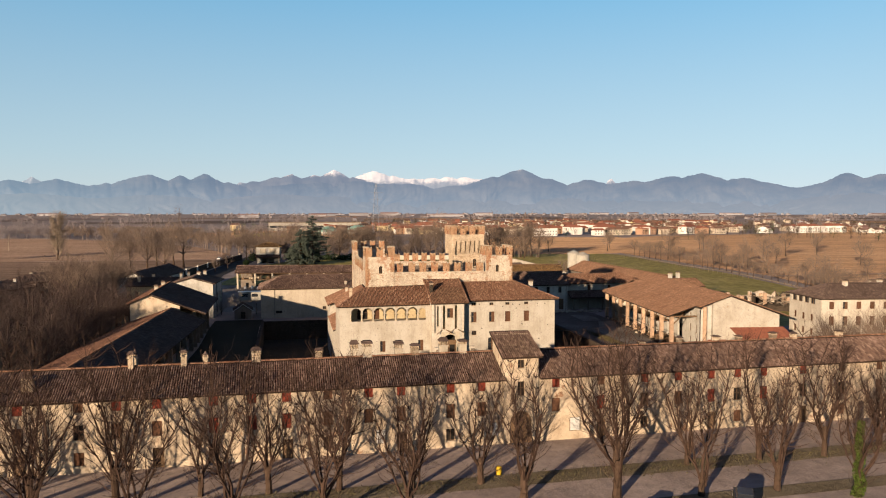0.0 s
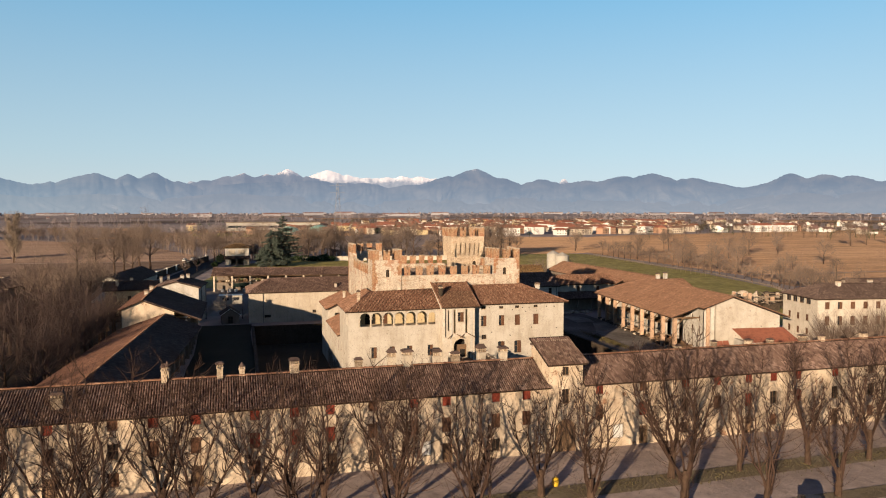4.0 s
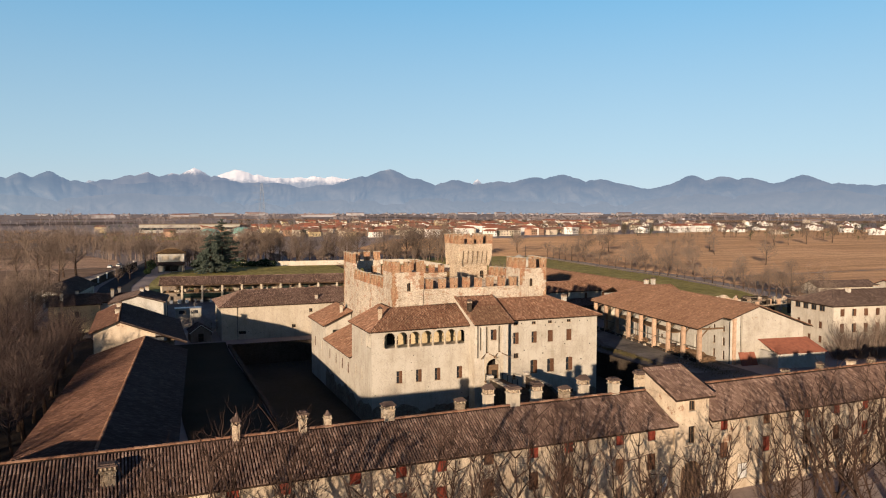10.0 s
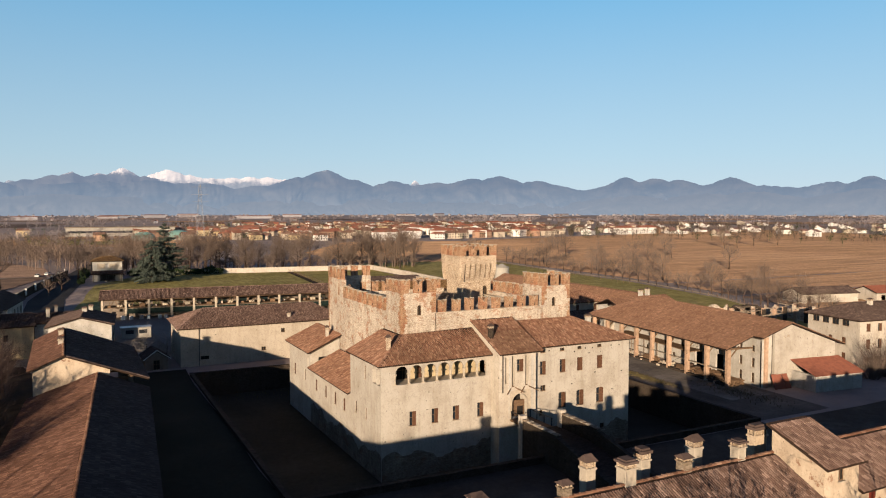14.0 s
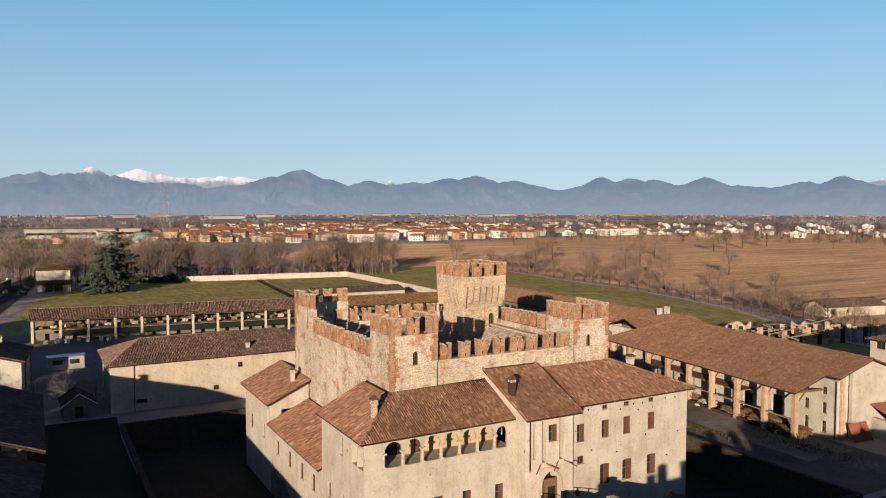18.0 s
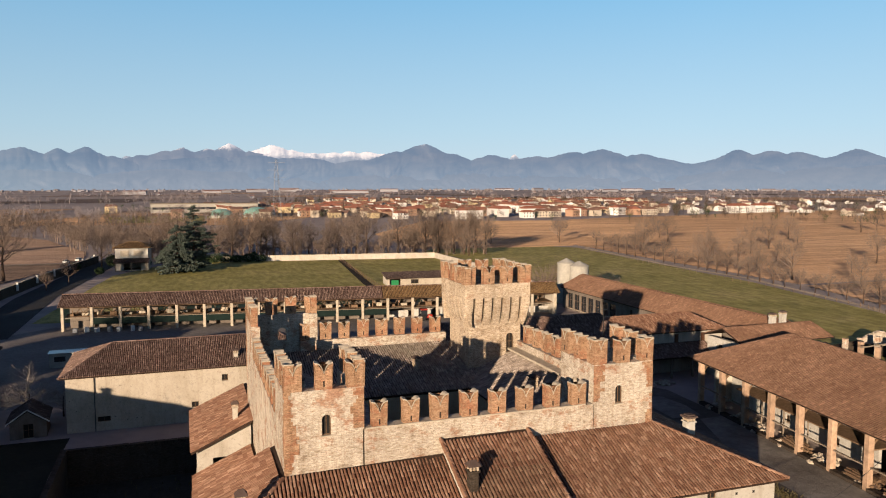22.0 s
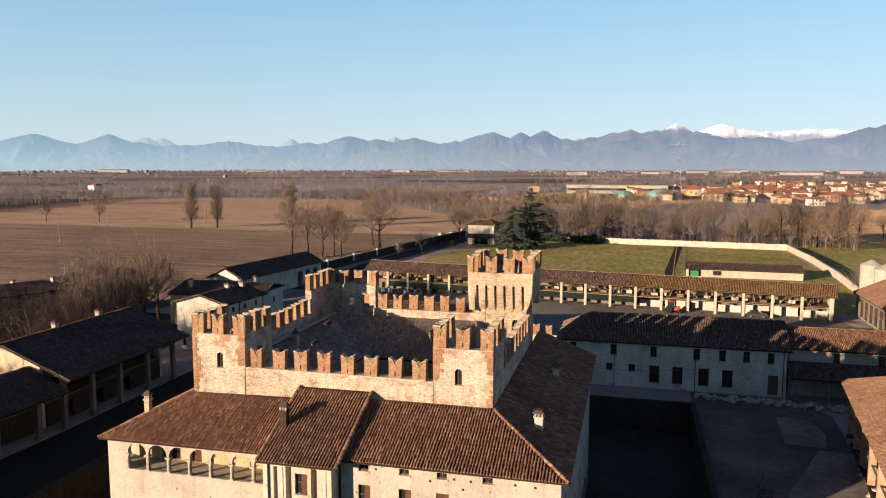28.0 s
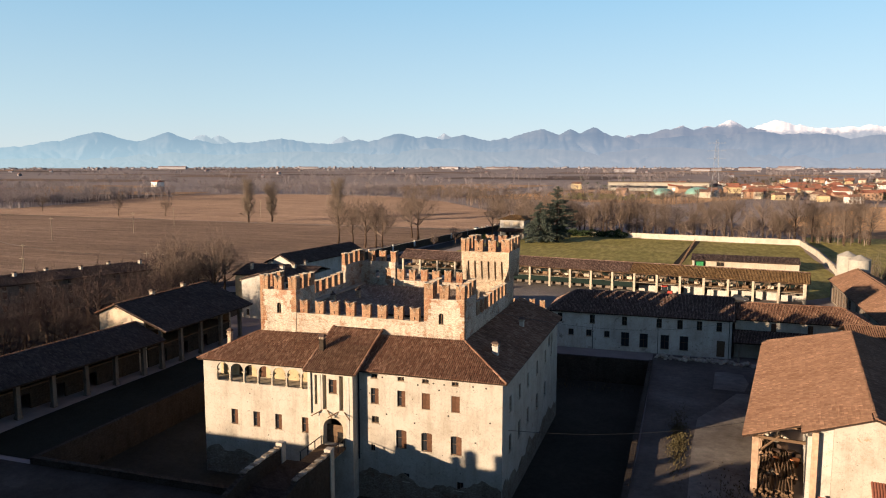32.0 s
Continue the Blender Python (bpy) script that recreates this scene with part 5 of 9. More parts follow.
for u, v, h, w, s, d in ((-29.4, 0.3, 1.7, 0.95, 0, None), (-34.8, 0.2, 1.3, 0.55, 2, None), (-37.0, -0.2, 1.8, 0.6, 1, None), (-42.4, -0.3, 1.9, 0.55, 0, None), (-42.2, 0.9, 1.9, 0.5, 2, None),
                         (-51.7, -2.9, 1.6, 1.05, 1, 0.8), (-22.5, 0.3, 1.35, 0.75, 0, None), (-17.05, 0.3, 2.0, 1.0, 1, None), (-11.45, 0.3, 1.45, 0.85, 0, None), (-5.7, 0.3, 1.75, 0.85, 1, None),
                         (-18.2, 3.2, 3.0, 0.85, 0, None), (-12.9, 3.2, 2.75, 0.9, 1, None), (-7.4, 3.2, 2.95, 0.95, 0, None), (0.0, 3.2, 2.85, 1.5, 1, 0.8),
                         (17.5, 0.5, 1.2, 0.8, 1, None), (22.5, 0.2, 1.5, 0.7, 0, None), (27.8, 0.4, 1.5, 0.9, 1, None), (31.0, 0.3, 1.3, 0.8, 0, None), (36.0, 0.3, 1.7, 0.9, 1, None), (39.0, 0.2, 1.4, 0.8, 0, None), (46.0, 0.3, 1.5, 0.9, 1, None), (54.0, 0.3, 1.5, 0.8, 0, None)):
    row_chimney(u, v, h, w, s, "stout plastered chimney with a tiled cap on the long roof", d, rr.choice((RANGEWALL, TOWER, ROWWALL, PLINTH)))

gate = thing("gatehouse", "narrow plastered gatehouse with a lean-to tile roof", "gatehouse", at=(12.0, -51.6, 0), rz=0.9)
gops = [(2.05, 2.6, 1.1, 4.9, "door", True), (2.05, 0.85, 6.6, 8.3, "dark"), (2.05, 0.8, 9.8, 10.8, "dark")]
wall(gate, (-2.05, -4.55), (2.05, -4.55), 0.6, 11.3, ROWWALL, gops)
wall(gate, (2.05, -4.55), (2.05, 0.1), 0.6, 11.3, ROWWALL)
wall(gate, (2.05, 0.1), (-2.05, 0.1), 0.6, 13.1, ROWWALL)
wall(gate, (-2.05, 0.1), (-2.05, -4.55), 0.6, 11.3, ROWWALL)
for x in (-2.05, 1.55):
    bm = bmesh.new()
    add_prism(bm, [(-4.55, 11.2), (0.1, 11.2), (0.1, 13.1), (-4.55, 11.25)], 0, 0.5)
    bmesh.ops.recalc_face_normals(bm, faces=bm.faces)
    part("gable_cheek", bm, ROWWALL, gate, "", Matrix(((0, 1, 0, x), (1, 0, 0, 0), (0, 0, 1, 0), (0, 0, 0, 1))))
roof_slope(gate, (-2.4, -5.1, 11.15), (2.4, -5.1, 11.15), (2.4, 0.4, 13.35), (-2.4, 0.4, 13.35), TILE_ROW, seed=34)

# ---- barns beside the castle (west) ----
def west_barn(label, west, top, east, y0, y1, posts_x, post_ys, seed, gables, at=(0, 0, 0), rz=0.0):
    """An open-fronted barn with unequal slopes; west, top and east are (x, z) of the eaves and ridge."""
    b = thing("barn", label, "barn", "", "", at, rz)
    (xw, zw), (xr, zr), (xe, ze) = west, top, east
    # west slope takes the sunlit tile colour, east slope the shaded one
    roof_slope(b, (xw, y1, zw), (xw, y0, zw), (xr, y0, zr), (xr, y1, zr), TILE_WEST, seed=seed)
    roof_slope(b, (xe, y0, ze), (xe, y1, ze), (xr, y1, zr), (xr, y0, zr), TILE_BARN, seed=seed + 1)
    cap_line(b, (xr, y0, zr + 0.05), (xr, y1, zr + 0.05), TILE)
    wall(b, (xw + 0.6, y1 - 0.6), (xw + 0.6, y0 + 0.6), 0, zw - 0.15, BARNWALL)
    ys = [y0 + 0.6, y1 - 1.1] if gables else [y1 - 1.1]
    for y in ys:
        bm = bmesh.new()
        add_prism(bm, [(xw + 0.65, 0), (posts_x - 2.7, 0), (posts_x - 2.7, ze - 0.2 + (zr - ze) * (xe - posts_x + 2.7) / (xe - xr)), (xr, zr - 0.25), (xw + 0.65, zw - 0.05)], 0, 0.5)
        bmesh.ops.triangulate(bm, faces=[f for f in bm.faces if len(f.verts) > 4])
        bmesh.ops.recalc_face_normals(bm, faces=bm.faces)
        part("gable_wall", bm, ROWWALL, b, "cream plastered gable", pose(0, y, 0))
    zp = ze + (zr - ze) * (xe - posts_x) / (xe - xr) - 0.25
    for y in post_ys:
        bm = box(-0.32, 0.32, -0.32, 0.32, 0, zp - 0.2, 0.03)
        add_box(bm, -0.4, 0.4, -0.4, 0.4, 0, 0.5)
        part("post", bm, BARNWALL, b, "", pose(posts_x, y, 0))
        part("tie_beam", box(xw + 0.9, posts_x + 0.4, -0.14, 0.14, zp - 0.65, zp - 0.35), WOOD, b, "", pose(0, y, 0))
    part("eave_beam", box(posts_x - 0.15, posts_x + 0.15, y0 + 0.3, y1 - 0.3, zp - 0.2, zp), WOOD, b)
    part("loft_floor", box(xw + 1.3, posts_x - 2.4, y0 + 0.9, y1 - 1.2, 3.2, 3.4), WOOD, b)
    # dark rubble colour stands for the shade inside the barn
    wall(b, (posts_x - 2.6, y0 + 1.3), (posts_x - 2.6, y1 - 1.3), 0, 3.2, RUBBLE, [(4 + 6 * i, 1.6, 0.0, 2.3, "open") for i in range(int((y1 - y0 - 6) / 6))], 0.3, name="partition")
    return b


west_barn("tall open-fronted barn with a dark tile roof on stone posts", (-45.3, 9.15), (-41.0, 11.0), (-30.3, 6.85), 18.7, 45.5, -32.6, (20.2, 25.5, 31.2, 37.5, 44), 41, True)
west_barn("low open-fronted barn with a worn tile roof on stone posts", (-8.5, 5.3), (0.0, 8.15), (6.6, 5.5), -64.5, 0.0, 4.3, (-62, -56, -50, -44.2, -38.2, -32.2, -26.5, -20.7, -14.8, -9.0, -3.0), 43, False, (-36.9, 19.25, 0), -4.0)
for y in (29, 38):
    chimney((-41.3, y, 10.5), 1.5, 0.7, 1, "short chimney on the barn roof")

# ---- range behind the castle ----
nw = thing("rear_range", "long plastered range with a hipped tile roof", "farm building")
wall(nw, (-21.0, 58.0), (11.5, 58.0), -1.5, 7.4, RANGEWALL, [(20.0, 0.8, 5.4, 6.3, "dark"), (16.0, 0.9, 2.0, 2.8, "dark"), (4.5, 1.6, 1.2, 1.9, "dark")])
wall(nw, (11.5, 58.0), (11.5, 72.5), 0, 7.4, RANGEWALL)
wall(nw, (11.5, 72.5), (-21.0, 72.5), 0, 7.4, RANGEWALL)
wall(nw, (-21.0, 72.5), (-21.0, 58.0), 0, 7.4, RANGEWALL)
gable_roof(nw, -21.0, 11.5, 58.0, 72.5, 7.5, 10.3, TILE_ROW, 0.7, "x", hip0=6.0, hip1=5.0, seed=51)
chimney((0.6, 59.5, 7.7), 1.7, 0.6, 1, "slender chimney on the range roof")
part("downpipe", box(-17.6, -17.5, 57.85, 57.96, 0, 7.3), IRON, nw)
gw = thing("court_wall", "low crenellated wall closing the rear court", "wall")
wall(gw, (12.0, 63.0), (27.0, 63.0), 0, 6.2, KEEP, [(7.0, 3.2, 0, 4.2, "open", True)], name="wall_face")
merlons(gw, (12.2, 63.0), (26.8, 63.0), 6.2, 7, MERLON_B)

ne = thing("rear_range", "grey stained two-storey range with a tile roof", "farm building")
nops = []
for i, v in enumerate((2.0, 8.2, 14.2, 20.5, 24.2, 27.6, 31.0)):
    nops.append((v, 0.95, 4.9, 6.6, "dark"))
for v in (4.2, 7.6, 11.0):
    nops.append((v, 1.0, 2.4, 3.6, "glass"))
for v in (14.4, 17.8, 21.6, 25.0):
    nops.append((v, 1.5, 0.9, 3.6, "glass"))
nops.append((31.4, 1.4, 0.2, 3.2, "door"))
wall(ne, (28.2, 57.6), (61.4, 57.6), -0.5, 7.0, GREYWALL, nops)
wall(ne, (61.4, 57.6), (61.4, 70.0), 0, 7.0, GREYWALL, gable=(6.2, 3.0))
wall(ne, (61.4, 70.0), (28.2, 70.0), 0, 7.0, GREYWALL)
wall(ne, (28.2, 70.0), (28.2, 57.6), 0, 7.0, GREYWALL)
gable_roof(ne, 28.2, 61.4, 57.6, 70.0, 7.05, 10.25, TILE_ROW, 0.6, "x", hip0=5.0, seed=53)
for v in (36.5, 48.5, 60.9):
    part("downpipe", box(v, v + 0.1, 57.48, 57.58, 0, 7.0), IRON, ne)
an = thing("annex", "lower pale annex with tile roof and lean-to", "farm building")
wall(an, (62.0, 59.5), (84.0, 59.5), 0, 7.0, CREAM, [(6.5, 0.9, 5.0, 6.6, "brown"), (12.5, 0.9, 5.0, 6.6, "brown"), (18.0, 0.9, 5.0, 6.6, "brown")])
wall(an, (84.0, 59.5), (84.0, 68.5), 0, 7.0, CREAM)
wall(an, (84.0, 68.5), (62.0, 68.5), 0, 7.0, CREAM)
gable_roof(an, 62.0, 84.0, 59.5, 68.5, 7.1, 9.4, TILE, 0.6, "x", hip1=4.5, seed=55)
roof_slope(an, (61.6, 55.2, 3.6), (80, 55.2, 3.6), (80, 59.4, 5.2), (61.6, 59.4, 5.2), TILE_ROW, seed=57, name="lean_to_roof")
for i in range(5):
    part("post", box(62.4 + 4.2 * i, 62.7 + 4.2 * i, 55.6, 55.9, 0, 3.55), BEAM, an)

# ---- open timber barn (east) ----
eb = thing("barn", "large open barn with orange tile roof on square posts", "barn", at=(59.5, -1.3, 0), rz=-7.2)
BL, BW = 45.5, 24.0
gable_roof(eb, 0.9, BW - 0.9, 0.4, BL - 0.4, 6.7, 11.0, TILE_FLAT, 0.9, "y", seed=61, pitch=0.34, step=0.36, hip1=7.0)
for i in range(9):
    y = 0.6 + 5.45 * i
    part("post", box(0.95, 1.65, y - 0.35, y + 0.35, 0, 6.5, 0.03), BRICKPOST, eb)
    bm = bmesh.new()
    add_cyl(bm, (1.3, y, 4.6), (3.6, y, 6.9), 0.12, 0.12, 6)
    add_box(bm, 1.2, 11.5, y - 0.13, y + 0.13, 6.35, 6.65)
    part("truss", bm, WOOD, eb)
    if i < 8:
        part("rail", box(1.1, 1.3, y + 0.4, y + 5.0, 2.6, 2.75), BEAM, eb)
        part("plinth", box(0.8, 1.7, y + 0.35, y + 5.1, 0, 0.45, 0.04), RUBBLE, eb)
part("eave_beam", box(1.15, 1.45, 0.5, BL - 0.5, 6.45, 6.68), WOOD, eb)
# front gable: it stands forward of the open end bay, under a roof that steps out with it
ES = (11.0 - 6.7) / 12.0
roof_slope(eb, (5.6, -0.52, 6.7 + 5.6 * ES), (5.6, -2.8, 6.7 + 5.6 * ES), (12, -2.8, 11), (12, -0.52, 11), TILE_FLAT, 0.34, 0.36, seed=71)
roof_slope(eb, (24, -2.8, 6.7), (24, -0.52, 6.7), (12, -0.52, 11), (12, -2.8, 11), TILE_FLAT, 0.34, 0.36, seed=72)
cap_line(eb, (12, -2.8, 11.03), (12, -0.5, 11.03), TILE_FLAT)


def gable_piece(poly, y0, y1, material, label):
    bm = bmesh.new()
    add_prism(bm, poly, y0, y1)
    bmesh.ops.recalc_face_normals(bm, faces=bm.faces)
    part("gable_wall", bm, material, eb, label)


gable_piece([(8.5, 0), (22.0, 0), (22.0, 7.1), (12.0, 10.72), (8.5, 9.5)], -2.4, -1.9, CREAM, "tall cream gable wall")
gable_piece([(6.6, 0), (8.5, 0), (8.5, 9.5), (6.6, 8.8)], -1.75, -1.35, WHITE, "whitewashed recess beside the gable")
iops = [(u, 2.1, 0.0, 3.9, "open") for u in (23.6, 29.4)] + [(u, 0.9, 0.9, 1.9, "dark") for u in (7.0, 16.0)]
iops += [(u, 0.75, z0, z1, "dark") for u in (34.9, 37.9) for z0, z1 in ((0.5, 2.2), (3.2, 4.8), (5.9, 7.0))]
wall(eb, (6.2, 38.0), (6.2, -2.0), 0, 8.2, WHITE, iops, 0.4, name="inner_wall", label="whitewashed wall with small dark windows")
wall(eb, (6.2, BL - 1), (6.2, 38.0), 0, 6.4, WHITE, (), 0.4, name="inner_wall")
part("loft_floor", box(3.0, 6.1, 13.0, 38.0, 3.7, 3.85), WOOD, eb)
for i in range(6):
    part("loft_post", box(3.05, 3.2, 14.2 + 4.5 * i, 14.35 + 4.5 * i, 0, 3.7), BEAM, eb)
part("pier", box(6.6, 7.2, -2.42, -1.8, 0, 8.75, 0.03), BRICKPOST, eb)
part("drainpipe", box(6.05, 6.17, -1.9, -1.78, 0, 8.1), IRON, eb)
wall(eb, (22.0, -1.9), (22.0, BL - 1), 0, 6.7, CREAM)
wall(eb, (22.0, BL - 1), (3.6, BL - 1), 0, 6.7, PALE)
lean = thing("lean_to", "low lean-to with a red sheet roof against the barn", "shed", at=(59.19, -3.78, 0), rz=-7.2)
wall(lean, (12.3, -5.2), (22.5, -5.2), 0, 2.7, WHITE)
wall(lean, (12.3, 0.2), (12.3, -5.2), 0, 2.7, WHITE)
wall(lean, (22.5, -5.2), (22.5, 0.2), 0, 2.7, WHITE)
bm = bmesh.new()
prof = []
for i in range(44):
    x = 11.9 + 0.25 * i
    prof += [(x, 0.05), (x + 0.07, 0.12), (x + 0.18, 0.12)]
prof.append((x + 0.25, 0.05))
ends = [[bm.verts.new((x, y, z - d)) for x, z in prof] for y, d in ((0, 0), (6.1, 0), (6.1, 0.03), (0, 0.03))]
for k in range(4):
    p, q = ends[k], ends[(k + 1) % 4]
    for i in range(len(prof) - 1):
        bm.faces.new((p[i], p[i + 1], q[i + 1], q[i]))
bmesh.ops.recalc_face_normals(bm, faces=bm.faces)
part("sheet_roof", bm, RED_SHEET, lean, "red corrugated roof sheet", pose(0, -5.6, 2.7, 18.0))

# ---- long east range and silo ----
er = thing("east_range", "long low range with orange tile roof beside the field", "farm building")
wall(er, (88.6, 127.0), (88.6, 56.0), 0, 5.2, BARNWALL, [(4 + 3.4 * i, 2.6, 0.4, 4.4, "glass") for i in range(7)] + [(32 + 6 * i, 1.0, 3.0, 4.4, "dark") for i in range(6)])
wall(er, (88.6, 56.0), (100.5, 56.0), 0, 5.2, CREAM, [(3, 1.0, 3.0, 4.4, "dark")], gable=(5.95, 3.0))
wall(er, (100.5, 56.0), (100.5, 127.0), 0, 5.2, PALE)
wall(er, (100.5, 127.0), (88.6, 127.0), 0, 5.2, PALE, gable=(5.95, 3.0))
gable_roof(er, 88.6, 100.5, 56.0, 127.0, 5.4, 8.5, TILE_FLAT, 0.7, "y", seed=63, pitch=0.36, step=0.5)
for p in ((90.5, 54.5, 8.4), (93.0, 54.8, 8.6)):
    chimney(p, 1.8, 0.9, 1, "white plastered chimney on the cross wing", mat=WHITE)
er2 = thing("annex", "pale cross wing with tile roof joining barn and range", "farm building")
wall(er2, (79.0, 48.5), (91.0, 48.5), 0, 6.6, WHITE, [(3, 1.2, 2.0, 4.0, "open")])
wall(er2, (79.0, 57.0), (79.0, 48.5), 0, 6.6, WHITE, [(3, 1.6, 3.6, 5.6, "open")])
wall(er2, (91.0, 48.5), (91.0, 57.0), 0, 6.6, WHITE)
gable_roof(er2, 79.0, 97.0, 48.5, 57.0, 6.8, 8.6, TILE_FLAT, 0.6, "x", seed=65, pitch=0.34, step=0.5)
silo = thing("silo", "pale concrete silo pair with low conical roofs", "silo")
for x, y, r, h in ((95.7, 131.2, 2.6, 10.4), (93.3, 134.0, 2.4, 11.0)):
    bm = bmesh.new()
    add_cyl(bm, (0, 0, 0), (0, 0, h), r, r, 28)
    body = part("drum", bm, CONCRETE, silo, "", pose(x, y, 0))
    bm = bmesh.new()
    for k in range(1, 6):
        add_cyl(bm, (0, 0, k * h / 6), (0, 0, k * h / 6 + 0.12), r + 0.03, r + 0.03, 28)
    part("hoop", bm, CONCRETE, body)
    bm = bmesh.new()
    add_cyl(bm, (0, 0, h), (0, 0, h + 1.2), r + 0.15, 0.3, 28)
    part("roof_cone", bm, CONCRETE, body)

# ---- stable portico ----
st = thing("stable", "long open stable with tile roof on pale pillars", "stable", at=(-32.0, 133.2, 0), rz=-7.9)
SL = 115.0
roof_slope(st, (-0.6, -0.6, 5.55), (SL * 0.62, -0.6, 5.55), (SL * 0.62, 3.6, 7.8), (-0.6, 3.6, 7.8), TILE_ROW, 0.34, 0.5, seed=71)
roof_slope(st, (SL * 0.62, -0.6, 5.55), (SL + 0.6, -0.6, 5.55), (SL + 0.6, 3.6, 7.8), (SL * 0.62, 3.6, 7.8), TILE_OCHRE, 0.34, 0.5, seed=72)
roof_slope(st, (SL + 0.6, 7.8, 5.55), (-0.6, 7.8, 5.55), (-0.6, 3.6, 7.8), (SL + 0.6, 3.6, 7.8), TILE_ROW, 0.45, 0.9, seed=73)
cap_line(st, (-0.6, 3.6, 7.85), (SL + 0.6, 3.6, 7.85), TILE_ROW)
wall(st, (SL, 7.2), (0, 7.2), 0, 5.4, BARNWALL, [(4 + 6.05 * i, 2.2, 2.9, 3.9, "open") for i in range(18)], 0.4)
wall(st, (SL - 0.5, 0.0), (SL - 0.5, 7.2), 0, 5.4, PALE, gable=(3.6, 2.0), thick=0.5)
NP = 20
for i in range(NP):
    x = 0.3 + (SL - 0.8) * i / (NP - 1)
    part("pillar", box(x - 0.3, x + 0.3, -0.1, 0.55, -0.2, 5.35, 0.03), STONE, st)
    if i < NP - 1:
        sx = (SL - 0.8) / (NP - 1)
        part("rail", box(x + 0.35, x + sx - 0.35, 0.15, 0.3, 2.85, 3.0), BEAM, st)
        rj = random.Random(i)
        for k in range(5):
            bm = bmesh.new()
            a = rj.uniform(0.5, sx - 1.2)
            add_cyl(bm, (x + a, 1.0 + 0.8 * k, 3.3), (x + a + rj.uniform(-2, 2), 1.2 + 0.8 * k, 4.2 + rj.uniform(0, 0.9)), 0.09, 0.09, 5)
            part("roof_strut", bm, WOOD, st)
        # left bays get the dark plaster as painted shade, right bays stay white
        part("manger_wall", box(x + 0.5, x + sx - 0.5, 4.2, 4.5, -0.1, 1.6 + 0.3 * (i % 3)), WHITE if i > 11 else BARNWALL, st)
        if 0 < i < 12:
            part("netting", box(x + 0.36, x + sx - 0.36, -0.06, -0.03, 1.5, 2.9), GREEN_NET, st, "dark green shade netting")
for i in range(2 * NP - 3):
    x = 1.6 + i * (SL - 4) / (2 * NP - 3)
    bale = thing("bale", "pale wrapped bale stored on the stable loft", "bale", "loft bales", "", tuple(st.matrix_world @ Vector((x, 1.7 + 0.5 * (i % 3), 3.2))), 8 * math.sin(i * 2.1) - 7.9)
    part("wrap", box(-0.75, 0.75, -0.4, 0.4, 0, 0.5 + 0.12 * (i % 4), 0.06), STONE if i % 3 else WOOD, bale)
part("hay_loft", box(0.5, SL - 1, 1.0, 6.8, 3.05, 3.2), WOOD, st)
part("eave_beam", box(0.0, SL, 0.1, 0.4, 5.2, 5.42), WOOD, st)
shed = thing("garden_shed", "low flat-roofed shed in the walled field", "shed", at=(55.0, 181.0, 0), rz=-3.0)
wall(shed, (0, 0), (33, 0), 0, 2.5, RANGEWALL, [(2.5, 3.6, 0.2, 2.2, "open"), (9, 2.5, 0.6, 2.0, "dark")])
wall(shed, (33, 0), (33, 7), 0, 2.5, PALE)
wall(shed, (33, 7), (0, 7), 0, 2.5, PALE)
wall(shed, (0, 7), (0, 0), 0, 2.5, PALE)
roof_slope(shed, (-0.5, -0.6, 2.45), (33.5, -0.6, 2.45), (33.5, 7.6, 3.7), (-0.5, 7.6, 3.7), TILE_DARK, 0.4, 0.9, seed=77)
part("green_door", box(1.2, 3.6, -0.05, 0.0, 0.2, 1.9), GREEN_PAINT, shed, "green boarded door")
strip("field_path", [(49.0, 145), (50.3, 189), (57.4, 268)], 2.8, DARK_SOIL, "dark worn strip that parts the walled field", 0.09, "path")
fence = thing("fence", "thin post and wire fence across the walled field", "fence")
for i in range(42):
    f = i / 41
    part("post", box(-0.06, 0.06, -0.06, 0.06, -0.2, 1.7), WOOD, fence, "", pose(48.5 + 8.0 * f, 140 + 125 * f, 0, 0, 1.5 * math.sin(i), 0))
for z in (0.6, 1.1, 1.55):
    bm = bmesh.new()
    add_cyl(bm, (48.5, 140, z), (56.5, 265, z), 0.02, 0.02, 4)
    part("wire", bm, IRON, fence)

# ---- walls of the garden field ----
def boundary(pts, h, material, label):
    for a, b in zip(pts, pts[1:]):
        m, ln = along(a, b)
        ob = alone("boundary_wall", wall_bm(ln, -0.2, h, 0.45), material, label, "wall", "boundary walls", "structure", m)
        n = int(ln / 2.0)
        me = bpy.data.meshes.new("coping_stone")
        box(0.02, ln / n - 0.02, -0.08, 0.53, 0.003, 0.14).to_mesh(me)
        me.materials.append(STONE)
        for i in range(n):
            part("coping_stone", me, None, ob, "", pose(i * ln / n, 0, h + 0.03 * math.sin(i * 1.3), 0, math.sin(i * 1.9)))


boundary([(-12, 279.5), (36, 272), (98.5, 263.5)], 2.3, PALE, "pale plastered wall round the grass field")
boundary([(98.5, 263.5), (99.5, 225), (98.5, 185), (95.5, 143)], 2.2, PALE, "pale weathered wall beside the green field")
boundary([(-40, 290), (-52, 215), (-60, 150)], 2.9, RUBBLE, "dark rubble wall along the lane")

# ---- watch house, west houses ----
wh = thing("watch_house", "small white two-storey house with a hipped tile roof", "house", at=(-30.4, 255.0, 0), rz=-4)
wall(wh, (0, 0), (9.6, 0), 0, 7.6, WHITE, [(4.8, 5.0, 0.2, 2.4, "open")])
for x in (1.5, 5.4):
    part("shutter", box(x, x + 2.6, -0.06, -0.004, 4.9, 6.7, 0.01), STONE, wh, "pale closed shutter")
